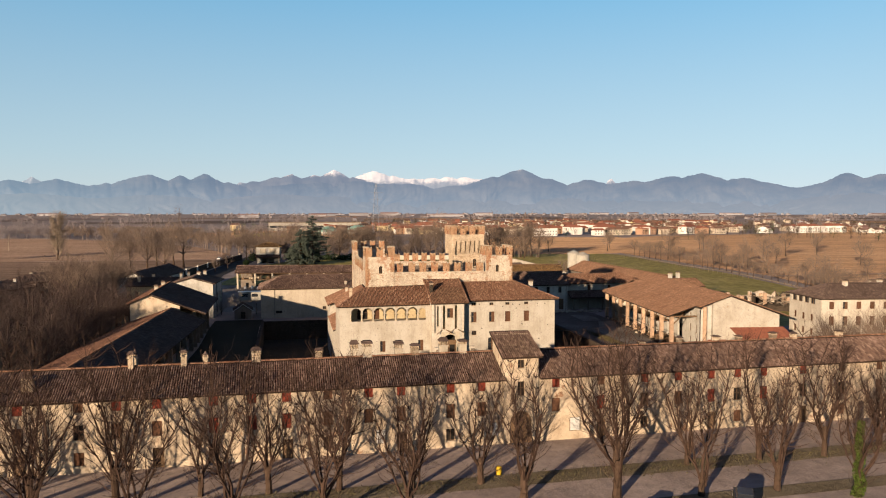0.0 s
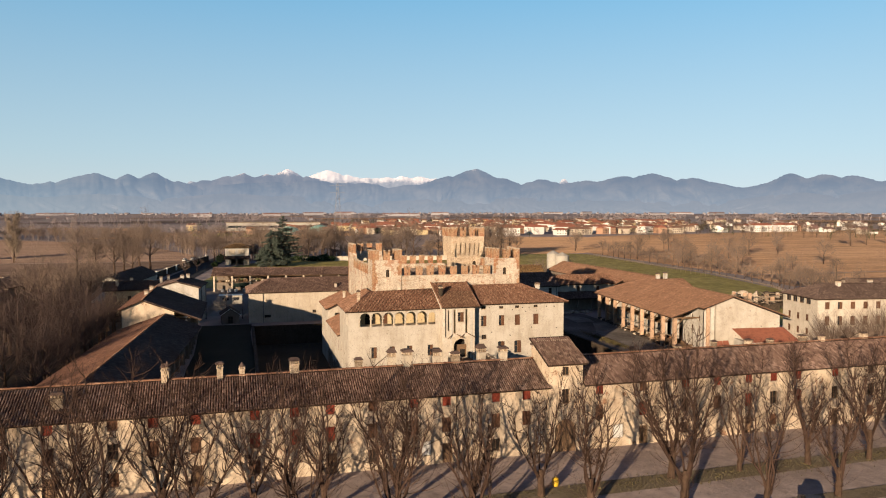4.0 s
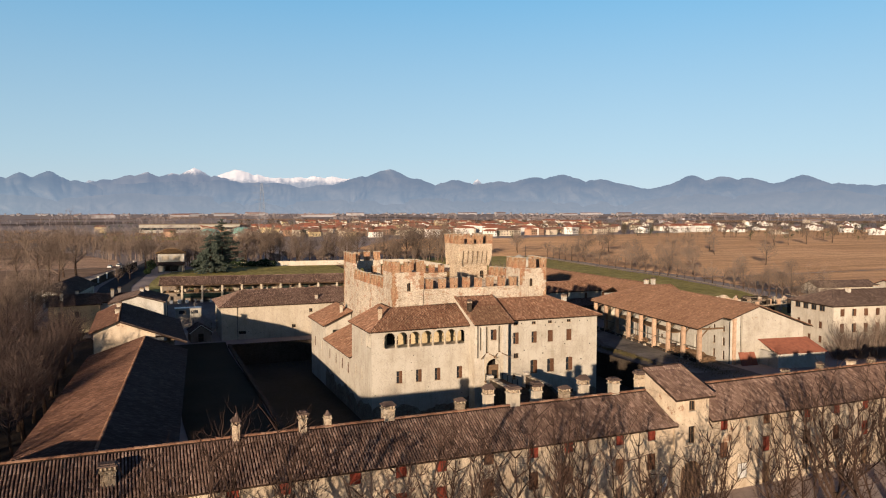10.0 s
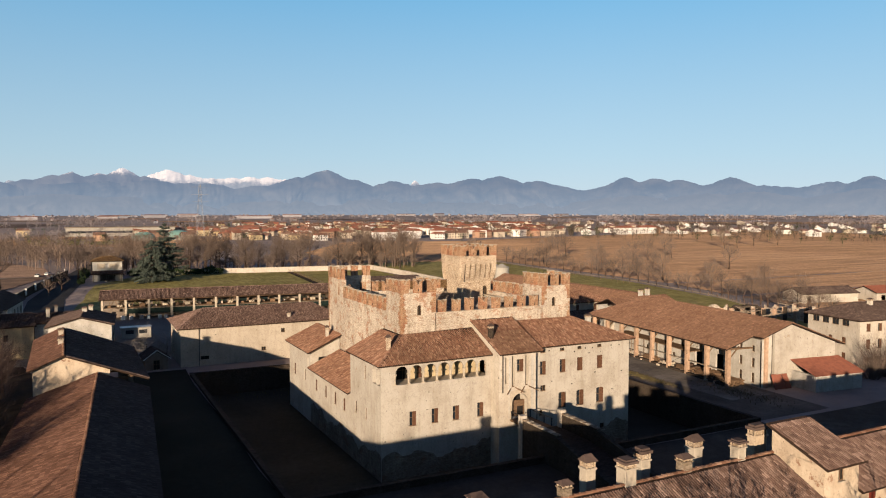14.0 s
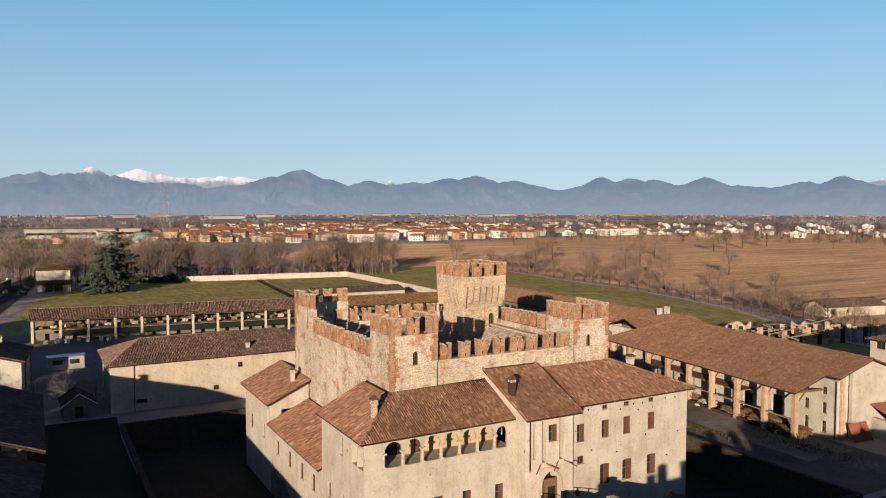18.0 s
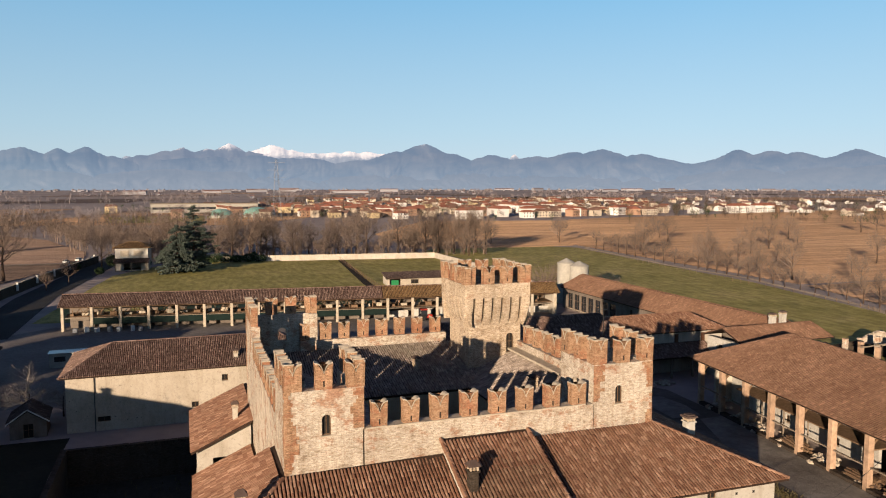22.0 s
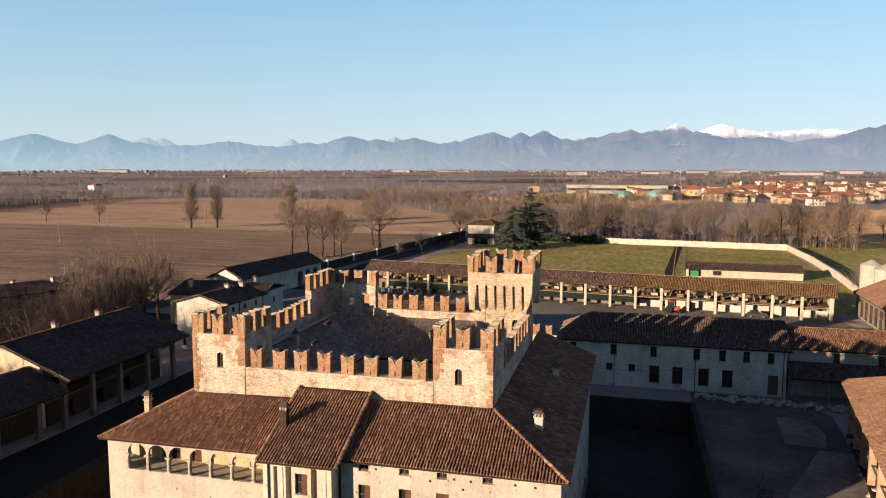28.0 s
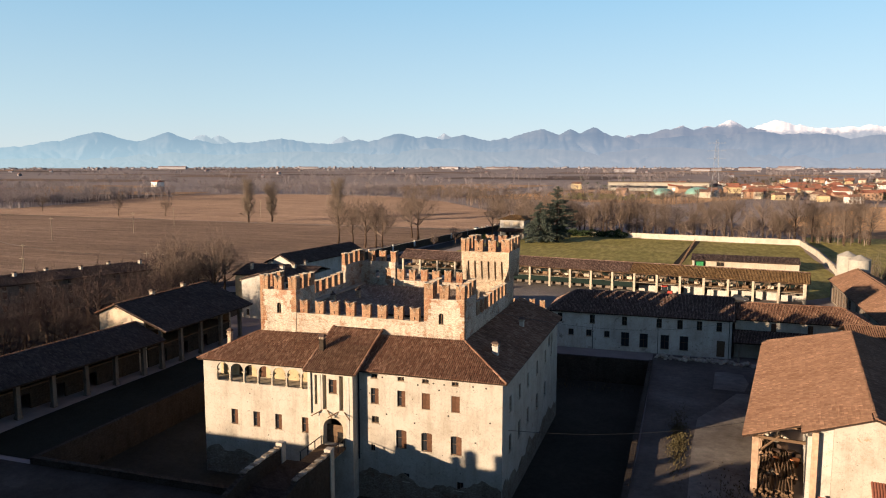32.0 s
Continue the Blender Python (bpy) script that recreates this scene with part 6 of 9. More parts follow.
wall(wh, (9.6, 0), (9.6, 9.0), 0, 7.6, WHITE, [(4.5, 1.2, 4.8, 6.4, "dark")])
wall(wh, (9.6, 9.0), (0, 9.0), 0, 7.6, WHITE)
wall(wh, (0, 9.0), (0, 0), 0, 7.6, WHITE, [(4.5, 1.2, 4.8, 6.4, "dark")])
gable_roof(wh, 0, 9.6, 0, 9.0, 7.7, 9.3, TILE_OCHRE, 0.7, "x", 4.0, 4.0, seed=81)
roof_slope(wh, (-0.4, -2.4, 2.9), (10.0, -2.4, 2.9), (10.0, -0.02, 4.2), (-0.4, -0.02, 4.2), TILE_DARK, seed=83, name="porch_roof")
for i in range(3):
    part("post", box(0.2 + 4.5 * i, 0.5 + 4.5 * i, -2.2, -1.9, 0, 2.8), BEAM, wh)

wh.scale = (1.2, 1.2, 1.12)
lh = thing("farmhouse", "white three-storey farmhouse with dark tile roof", "house", at=(-43.6, 61.8, 0), rz=-5)
wall(lh, (0, 0), (10.7, 0), 0, 8.8, WHITE, [(1.5, 0.8, 0.6, 2.0, "dark"), (6.0, 0.8, 0.6, 2.0, "dark")], gable=(5.35, 1.6))
wall(lh, (10.7, 0), (10.7, 13), 0, 8.8, WHITE, [(v, 1.5, z, z + 2.3, "dark", 0.4) for v in (2.6, 6.3, 10.0) for z in (0.8, 3.9)] + [(v, 0.9, 7.1, 8.1, "dark") for v in (2.6, 6.3, 10.0)])
wall(lh, (10.7, 13), (0, 13), 0, 8.8, WHITE, gable=(5.35, 1.6))
wall(lh, (0, 13), (0, 0), 0, 8.8, WHITE)
gable_roof(lh, 0, 10.7, 0, 13, 8.85, 10.5, TILE_DARK, 0.5, "y", seed=85)
for v in (4.3, 12.2):
    part("downpipe", box(10.72, 10.84, v, v + 0.1, 0, 8.7), IRON, lh)
for u, v in ((5.6, 8.0), (6.5, 11.5)):
    chimney(tuple(lh.matrix_world @ Vector((u, v, 10.0))), 1.5, 0.8, 1, "white chimney on the farmhouse roof", mat=WHITE)
yh = thing("farmhouse", "low ochre farmhouse with a worn tile roof", "house", at=(-57.5, 80, 0), rz=6)
wall(yh, (0, 0), (11, 0), 0, 6.6, OCHRE, [(2.5, 0.9, 3.8, 5.2, "dark"), (6, 0.9, 3.8, 5.2, "dark"), (4, 1.2, 0.2, 2.3, "door")])
wall(yh, (11, 0), (11, 16), 0, 6.6, OCHRE)
wall(yh, (11, 16), (0, 16), 0, 6.6, OCHRE)
wall(yh, (0, 16), (0, 0), 0, 6.6, OCHRE)
gable_roof(yh, 0, 11, 0, 16, 6.7, 8.4, TILE_DARK, 0.5, "x", seed=87)
mid = thing("outbuilding", "small stepped outbuilding with tile roof", "house", at=(-46.5, 83, 0), rz=4)
wall(mid, (0, 0), (9, 0), 0, 6.8, WHITE)
wall(mid, (9, 0), (9, 11), 0, 6.8, WHITE, [(6, 1.0, 4, 5.4, "dark")])
wall(mid, (9, 11), (0, 11), 0, 6.8, WHITE)
wall(mid, (0, 11), (0, 0), 0, 6.8, WHITE)
gable_roof(mid, 0, 9, 0, 11, 6.9, 8.3, TILE_DARK, 0.5, "x", seed=88)
for p in ((-55, 84, 8.0), (-52, 89, 8.0), (-44, 86, 8.3), (-42.5, 90, 8.3)):
    chimney(p, 1.5, 0.7, 1, "pale chimney on a farmhouse roof", mat=WHITE)
ab = thing("arched_barn", "white arched cart barn with a dark roof", "barn", at=(-56.3, 108.3, 0), rz=82.5)
wall(ab, (0, 0), (38, 0), 0, 5.4, WHITE, [(26.7 + 4.1 * i, 2.8, 0.1, 4.3, "open", True) for i in range(3)])
wall(ab, (38, 0), (38, 10), 0, 5.4, WHITE, gable=(5.0, 2.7))
wall(ab, (38, 10), (0, 10), 0, 5.4, WHITE)
wall(ab, (0, 10), (0, 0), 0, 5.4, WHITE, gable=(5.0, 2.7))
gable_roof(ab, 0, 38, 0, 10, 5.5, 8.3, TILE_DARK, 0.6, "x", seed=89)


def row_house(at, rz, L, D, H, ridge, material, label, seed, wins=True):
    b = thing("farmhouse", label, "house", "hamlet houses", "", at, rz)
    ops = [(2.4 + 3.6 * i, 1.0, z, z + 1.5, "brown" if (i + k) % 3 else "dark") for i in range(int((L - 3) / 3.6)) for k, z in enumerate((1.4, 4.4)) if z + 1.6 < H] if wins else []
    ops += [(2.4 + 3.6 * i, 0.9, H - 1.1, H - 0.3, "dark") for i in range(int((L - 3) / 3.6))] if wins and H > 7 else []
    side = [(2.5 + 3.2 * i, 0.9, z, z + 1.4, "brown") for i in range(int((D - 2) / 3.2)) for z in (1.4, 4.4) if z + 1.6 < H]
    side += [(2.0 + 2.4 * i, 1.7, H - 1.4, H - 0.2, "glass") for i in range(int((D - 2) / 2.6))] if H > 8 else []
    if H > 9:
        ops = [(2.2 + 2.9 * i, 1.05, z, z + hh, "brown" if i != 1 else "half") for i in range(int((L - 3) / 2.9)) for z, hh in ((1.5, 0.9), (3.9, 1.9), (7.3, 1.5))]
    wall(b, (0, 0), (L, 0), 0, H, material, ops)
    wall(b, (L, 0), (L, D), 0, H, material, side)
    wall(b, (L, D), (0, D), 0, H, material)
    wall(b, (0, D), (0, 0), 0, H, material, side)
    gable_roof(b, 0, L, 0, D, H + 0.05, ridge, TILE_DARK, 0.6, "x", D * 0.45, D * 0.45, seed=seed)
    return b


row_house((93.5, -2.6, 0), -8.0, 60, 12.5, 9.4, 12.0, PALE, "long three-storey house with shuttered windows and hipped roof", 91)
for i in range(6):
    p = Matrix.Translation((93.5, -2.6, 0)) @ pose(0, 0, 0, 0, 0, -8.0) @ Vector((8 + 9 * i, 5.0 + 2 * (i % 2), 11.4))
    chimney(tuple(p), 1.5, 0.8, i % 2, "plastered chimney on the long house")
# unlit side of both houses is put into the dark plaster colour
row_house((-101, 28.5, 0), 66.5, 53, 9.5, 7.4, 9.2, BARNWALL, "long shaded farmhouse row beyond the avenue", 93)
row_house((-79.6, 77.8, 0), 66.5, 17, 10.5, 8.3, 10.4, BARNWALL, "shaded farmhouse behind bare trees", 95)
for i in range(8):
    p = pose(-101, 28.5, 8.6, 0, 0, 66.5) @ Vector((5 + 7.6 * i, 3.6 + (i % 2) * 1.6, 0.9 if i > 6 else 0))
    chimney(tuple(p), 1.4, 0.7, i % 2, "white chimney on the shaded row", mat=WHITE)



# ---- trees ----
def tubes(segs, sides=3):
    """Tapered tubes for (p, q, r0, r1) segments as one vertex and face list."""
    P = np.array([s[0] for s in segs], float)
    Q = np.array([s[1] for s in segs], float)
    r0 = np.array([s[2] for s in segs])[:, None]
    r1 = np.array([s[3] for s in segs])[:, None]
    D = Q - P
    D /= np.linalg.norm(D, axis=1, keepdims=True) + 1e-9
    ref = np.where(np.abs(D[:, 2:3]) > 0.9, np.array([[1.0, 0, 0]]), np.array([[0, 0, 1.0]]))
    S = np.cross(D, ref)
    S /= np.linalg.norm(S, axis=1, keepdims=True) + 1e-9
    T = np.cross(D, S)
    n = len(segs)
    V = np.zeros((n, 2 * sides, 3))
    for k in range(sides):
        a = 2 * math.pi * k / sides
        w = S * math.cos(a) + T * math.sin(a)
        V[:, k], V[:, sides + k] = P + w * r0, Q + w * r1
    base = np.arange(n)[:, None] * 2 * sides
    F = np.concatenate([base + np.array((k, (k + 1) % sides, sides + (k + 1) % sides, sides + k)) for k in range(sides)])
    return V.reshape(-1, 3), F


def grow(segs, rng, p, d, length, r, depth, up=0.25, fork=3, wig=0.25, shrink=0.62, n=4):
    """A limb that bends, tapers and throws side twigs, down to depth 0."""
    step = length / n
    for i in range(n):
        d = (d + Vector((rng.uniform(-wig, wig), rng.uniform(-wig, wig), rng.uniform(-wig, wig) + up * 0.3))).normalized()
        q = p + d * step
        ra, rb = r * (1 - 0.7 * i / n), r * (1 - 0.7 * (i + 1) / n)
        segs.append((p, q, ra, rb))
        if depth > 0 and i > 0:
            for _ in range(fork if i > 1 else 1):
                s = Vector((rng.uniform(-1, 1), rng.uniform(-1, 1), rng.uniform(-0.2, 0.9))).normalized()
                grow(segs, rng, q, (d * 0.8 + s * 0.7).normalized(), length * shrink * rng.uniform(0.6, 1.1), max(rb * 0.55, r * 0.28), depth - 1, up, fork, wig, shrink, max(2, n - 1))
        p = q


def pollard_meshes(seed, h=10.0, heads=8, trunk_h=2.4):
    """An old pollard: knobbed trunk, kinked limbs that spread and then rise, many thin shoots and twigs."""
    rng = random.Random(seed)
    trunk, limbs, twigs = [], [], []
    p, r = Vector((0, 0, -0.3)), rng.uniform(0.3, 0.4)
    for i in range(6):
        q = p + Vector((rng.uniform(-0.1, 0.1), rng.uniform(-0.1, 0.1), 1)) * (trunk_h + 0.3) / 6
        trunk.append((p, q, r * (1.35 if i == 0 else rng.uniform(0.94, 1.1)), r * 0.93))
        p, r = q, r * 0.95
    trunk.append((p, p + Vector((0, 0, 0.35)), r * 1.3, r * 0.6))
    for k in range(heads):
        a = 2 * math.pi * k / heads + rng.uniform(-0.5, 0.5)
        out = rng.uniform(0.12, 0.75)
        d = Vector((math.cos(a) * out, math.sin(a) * out, rng.uniform(0.75, 1.0))).normalized()
        pp, rr_ = p + Vector((math.cos(a) * 0.2, math.sin(a) * 0.2, rng.uniform(-1.2, 0.2))), rng.uniform(0.075, 0.15)
        ln, n = (h - trunk_h) * rng.uniform(0.6, 1.08), 9
        for i in range(n):
            d = (d + Vector((rng.uniform(-0.3, 0.3), rng.uniform(-0.3, 0.3), 0.2))).normalized()
            q = pp + d * ln / n
            limbs.append((pp, q, rr_ * (1 - 0.85 * i / n), rr_ * (1 - 0.85 * (i + 1) / n)))
            if i > 0:
                for _ in range(2):
                    s = Vector((rng.uniform(-1, 1), rng.uniform(-1, 1), rng.uniform(-0.1, 0.7))).normalized()
                    grow(limbs, rng, q, (d * 0.4 + s * 0.9).normalized(), ln * rng.uniform(0.18, 0.44) * (1.1 - 0.08 * i), 0.04, 0, 0.5, 2, 0.3, 0.5, 5)
                for _ in range(3):
                    s = Vector((rng.uniform(-1, 1), rng.uniform(-1, 1), rng.uniform(-0.3, 0.9))).normalized()
                    grow(twigs, rng, q, (d * 0.35 + s * 0.85).normalized(), ln * rng.uniform(0.14, 0.36) * (1.1 - 0.07 * i), 0.017, 1, 0.5, 2, 0.28, 0.55, 4)
            pp = q
    for _ in range(9):
        a = rng.uniform(0, 6.28)
        grow(twigs, rng, Vector((math.cos(a) * 0.25, math.sin(a) * 0.25, rng.uniform(0.6, trunk_h))), Vector((math.cos(a), math.sin(a), 0.5)).normalized(), 2.2, 0.028, 1, 0.5, 2, 0.3, 0.5, 4)
    return mesh_from("trunk", *tubes(trunk, 8), BARK), mesh_from("crown", *tubes(limbs, 5), TWIG), mesh_from("spray", *tubes(twigs, 3), TWIG), blades("spray", np.random.default_rng(seed), twigs, 600, 0.7, 0.009, TWIG)


def blades(name, rng, segs, n, length, width, material, up=0.5):
    """Fine twig tips: thin tapered blades that leave the given branches."""
    P, Q = np.array([tuple(s[0]) for s in segs]), np.array([tuple(s[1]) for s in segs])
    k = rng.integers(0, len(P), n)
    base = P[k] + (Q[k] - P[k]) * rng.uniform(0, 1, (n, 1))
    D = Q[k] - P[k]
    D = D / np.linalg.norm(D, axis=1, keepdims=True) * 0.7 + rng.normal(size=(n, 3)) * 0.75
    D[:, 2] += up
    D /= np.linalg.norm(D, axis=1, keepdims=True)
    S = np.cross(D, rng.normal(size=(n, 3)))
    S *= width / np.linalg.norm(S, axis=1, keepdims=True)
    tip = base + D * (length * rng.uniform(0.5, 1.3, (n, 1)))
    return mesh_from(name, np.stack([base - S, base + S, tip], 1).reshape(-1, 3), np.arange(3 * n).reshape(-1, 3), material)


def field_tree_meshes(seed, h=10.0, wide=0.9, trunk_h=2.0, depth=2, mat=None, thick=0.1, up=0.3, tips=1500):
    """A free-grown bare tree: tapered trunk, spreading limbs, fine rounded crown."""
    rng = random.Random(seed)
    trunk, twigs = [], []
    p, r = Vector((0, 0, -0.3)), 0.028 * h
    for i in range(6):
        q = p + Vector((rng.uniform(-0.12, 0.12), rng.uniform(-0.12, 0.12), 1)) * (h * 0.62) / 6
        trunk.append((p, q, r, r * 0.82))
        if q.z > trunk_h:
            for k in range(6):
                a = rng.uniform(0, 6.28)
                d = Vector((math.cos(a) * wide, math.sin(a) * wide, rng.uniform(0.5, 1.1))).normalized()
                grow(twigs, rng, q, d, h * rng.uniform(0.28, 0.42) * (1.1 - 0.08 * i), max(thick, r * 0.5), depth, up, 3, 0.25, 0.62, 4)
        p, r = q, r * 0.82
    grow(twigs, rng, p, Vector((0, 0, 1)), h * 0.38, r, depth, 0.3, 3, 0.2, 0.6, 4)
    fine = [s for s in twigs if s[2] < max(thick, 0.05)]
    return mesh_from("trunk", *tubes(trunk, 7), BARK), mesh_from("crown", *tubes(twigs, 3), mat or TWIG), blades("spray", np.random.default_rng(seed), fine or twigs, tips, 0.075 * h, 0.002 * h, mat or TWIG)


def place_tree(meshes, at, scale=1.0, rz=0.0, label="", group="", name="tree", category="tree"):
    t = thing(name, label, category, group, "", at, rz)
    t.scale = (scale, scale, scale)
    for me in meshes:
        ob = part(me.name.split(".")[0], me, None, t)
        if ob.name.startswith(("spray", "stem_clump")):
            tagged(ob, kind="stuff")
    return t


POLL = [pollard_meshes(100 + i, 12.4 + 0.7 * (i % 3), 6 + i % 3, 2.0 + 0.4 * (i % 3)) for i in range(6)]
GROVE = [field_tree_meshes(230 + i, 12.0, 0.85 + 0.15 * i, 3.0, 2, TWIG_GROVE, 0.035, 0.15, 250) for i in range(4)]
FIELD = [field_tree_meshes(200 + i, 10.0, 0.75 + 0.15 * i, mat=TWIG_FAR, thick=0.07, up=0.2) for i in range(4)]
tr = random.Random(77)
front_a = [(-65, -64), (-58, -64.3), (-51, -64), (-44, -64.5), (-37, -64), (-29.5, -65), (-22, -65.3), (-15.8, -66), (-9.2, -66.5), (-2.4, -67.5), (4.4, -67.5), (19, -66.5), (27, -66.5), (35.3, -66.6), (43, -67), (51.2, -65.5), (59, -65), (67, -64), (75, -63), (83, -62)]
front_b = [(-56, -73), (-49, -73.4), (-41.5, -73), (-34, -73.5), (-26.5, -73), (-18.5, -73.5), (-11, -73), (-3.5, -73), (7.4, -72), (15.9, -73.5), (23.8, -74.7), (31.7, -74.8), (46, -75), (54, -74), (62, -73), (70, -72)]
for i, (x, y) in enumerate(front_a + front_b):
    place_tree(POLL[i % 6], (x, y, ground_z(x, y)), tr.uniform(0.96, 1.16), tr.uniform(0, 360), "bare pollarded tree with long upright shoots on the forecourt", "forecourt trees")
ivied = place_tree(POLL[2], (38.2, -77.6, 1.1), 0.95, 40, "pollarded tree with ivy round its trunk", "forecourt trees")


def leaf_clump(seed, n, fn, size, material, name="foliage"):
    """Many small bent leaves; fn gives each one's place."""
    rng = np.random.default_rng(seed)
    C = np.array([fn(rng) for _ in range(n)])
    A = rng.normal(size=(n, 3))
    A /= np.linalg.norm(A, axis=1, keepdims=True)
    B = np.cross(A, rng.normal(size=(n, 3)))
    B /= np.linalg.norm(B, axis=1, keepdims=True)
    s = size * rng.uniform(0.6, 1.4, (n, 1))
    V = np.stack([C - A * s, C + B * s * 0.55 + np.cross(A, B) * s * 0.2, C + A * s, C - B * s * 0.55 + np.cross(A, B) * s * 0.2], 1)
    base = np.arange(n)[:, None] * 4
    F = np.concatenate([base + np.array((0, 1, 2)), base + np.array((0, 2, 3))])
    return mesh_from(name, V.reshape(-1, 3), F, material)


def ivy_at(rng):
    z = 7.5 * rng.uniform() ** 1.25
    a = rng.uniform(0, 6.28)
    r = rng.uniform(0.2, 0.62) * (1.0 - 0.09 * z) * (0.75 + 0.35 * math.sin(z * 2.3 + a)) + 0.12
    return (math.cos(a) * r, math.sin(a) * r, z)


part("ivy", leaf_clump(5, 2600, ivy_at, 0.13, IVY, "ivy"), None, ivied, "green ivy")

# avenue to the west of the castle
for i in range(92):
    x = -56.5 - 5.0 * (i % 6) + tr.uniform(-1.5, 1.5)
    y = -46 + 8.2 * (i // 6) + tr.uniform(-1.5, 1.5)
    if (i * 7) % 5 < 2 or (x > -58 and 60 < y) or x < -101 + (y - 28.5) * 0.435 + 3:
        continue
    place_tree(GROVE[i % 4], (x, y, 0), tr.uniform(0.8, 1.15), tr.uniform(0, 360), "tall bare tree of the avenue west of the barns", "avenue trees")
for i in range(18):
    x, y = -51.0 + tr.uniform(-1.6, 1.2), -14 + 4.0 * i + tr.uniform(-1, 1)
    place_tree(GROVE[i % 4], (x, y, 0), tr.uniform(0.7, 1.05), tr.uniform(0, 360), "dense bare tree beside the barn roofs", "barn trees")
# trees behind the walled field
for i in range(66):
    x = -24 + 2.33 * i + tr.uniform(-1.5, 1.5)
    y = 284 - 0.13 * x + tr.uniform(-2, 22)
    place_tree(FIELD[i % 4], (x, y, 0), tr.choice((0.8, 1.1, 1.4, 1.7, 2.0)) * tr.uniform(0.85, 1.15), tr.uniform(0, 360), "bare tree behind the field wall", "wall trees")
for x, y, s in ((-88, 202, 1.3), (-80, 199, 1.1), (-73, 196, 1.35), (-69.5, 199, 1.2), (-66, 198, 1.1), (-68, 238, 1.3), (-63, 232, 1.5), (-36, 262, 1.0), (-46, 205, 0.4), (-42, 222, 0.5)):
    place_tree(FIELD[int(abs(x)) % 4], (x, y, 0), s * 1.6, x * 7, "bare field tree beside the lane", "field trees")
for x, y in ((-382, 330), (-268, 318), (-300, 312)):
    place_tree(FIELD[int(abs(x)) % 4], (x, y, 0), 1.2, x, "lone bare tree in the ploughed field", "field trees")
for i in range(9):
    x, y = -60 - 12 * tr.random(), 60 + 22 * tr.random()
    place_tree(FIELD[i % 4], (x, y, 0), tr.uniform(1.1, 1.7), tr.uniform(0, 360), "bare tree in the thicket beside the lane", "lane trees")
# along the farm track east
for i in range(38):
    f = i / 37
    if f < 0.33:
        x, y = 141 + (165 - 141) * f / 0.33, 40 + (100 - 40) * f / 0.33
    elif f < 0.7:
        x, y = 165 + 13 * (f - 0.33) / 0.37, 100 + 90 * (f - 0.33) / 0.37
    else:
        x, y = 178 + 8 * (f - 0.7) / 0.3, 190 + 90 * (f - 0.7) / 0.3
    place_tree(FIELD[i % 4], (x + 3 + tr.uniform(-0.5, 0.5), y, 0), tr.uniform(0.6, 1.05), tr.uniform(0, 360), "young bare tree beside the farm track", "track trees")
for x, y, s in ((196, 205, 1.2), (206, 214, 0.9), (215, 208, 1.0), (190, 240, 1.5), (203, 262, 0.9), (228, 200, 0.8), (243, 232, 1.2), (270, 250, 1.3), (300, 262, 0.9), (260, 180, 1.1), (195, 175, 1.0), (188, 150, 1.2), (196, 130, 0.8), (205, 112, 0.8), (180, 75, 0.7), (225, 160, 0.6), (330, 300, 1.2), (420, 330, 1.5), (440, 335, 1.2), (470, 345, 1.3), (505, 350, 1.4), (250, 305, 1.3), (262, 330, 1.0), (190, 320, 1.2), (205, 350, 1.0), (150, 322, 1.0), (300, 390, 1.0)):
    place_tree(FIELD[int(x) % 4], (x, y, 0), s * 1.2, x * 3, "bare tree on the field edge", "field trees")


def poplar_meshes(seed, h=19.0):
    rng = random.Random(seed)
    trunk, twigs = [], []
    for i in range(12):
        z = h * 0.95 * i / 12
        trunk.append((Vector((0, 0, z - 0.3)), Vector((0, 0, z + h * 0.95 / 12)), 0.3 * (1 - i / 13), 0.3 * (1 - (i + 1) / 13)))
        for k in range(12 if i > 1 else 3):
            a = rng.uniform(0, 6.28)
            grow(twigs, rng, Vector((0, 0, z + rng.uniform(0, 1.4))), Vector((math.cos(a) * 0.55, math.sin(a) * 0.55, 1)).normalized(), h * 0.19, 0.09, 1, 0.5, 3, 0.12, 0.6, 3)
    return mesh_from("trunk", *tubes(trunk, 6), BARK), mesh_from("crown", *tubes(twigs, 3), TWIG_POP), blades("spray", np.random.default_rng(seed), twigs, 2600, 1.5, 0.04, TWIG_POP, 1.2)


TWIG_POP = plain("poplar_twigs", (0.29, 0.225, 0.17), 0.3, 1.5)
POP = [poplar_meshes(i) for i in (1, 2)]
for i, (x, y, s) in enumerate(((-191.5, 295, 1.12), (-178.3, 299, 1.05), (-136.5, 300, 1.15))):
    place_tree(POP[i % 2], (x, y, 0), s, 50 * i, "slim columnar poplar without leaves", "poplars").scale.xy = (1.7 * s, 1.7 * s)


def shrub(seed, r=3.0, h=3.5, n=110):
    rng = random.Random(seed)
    segs = []
    for _ in range(n):
        a, q = rng.uniform(0, 6.28), r * 0.35 * rng.random()
        d = Vector((math.cos(a) * 0.55, math.sin(a) * 0.55, 1)).normalized()
        grow(segs, rng, Vector((math.cos(a) * q, math.sin(a) * q, -0.1)), d, h * rng.uniform(0.6, 1.0), 0.035, 1, 0.2, 1, 0.2, 0.5, 4)
    return (mesh_from("stem_clump", *tubes(segs, 3), TWIG_FAR),)


SAPLING = field_tree_meshes(260, 6.0, 1.5, 0.6, 2, TWIG_PALE, 0.03, 0.05)
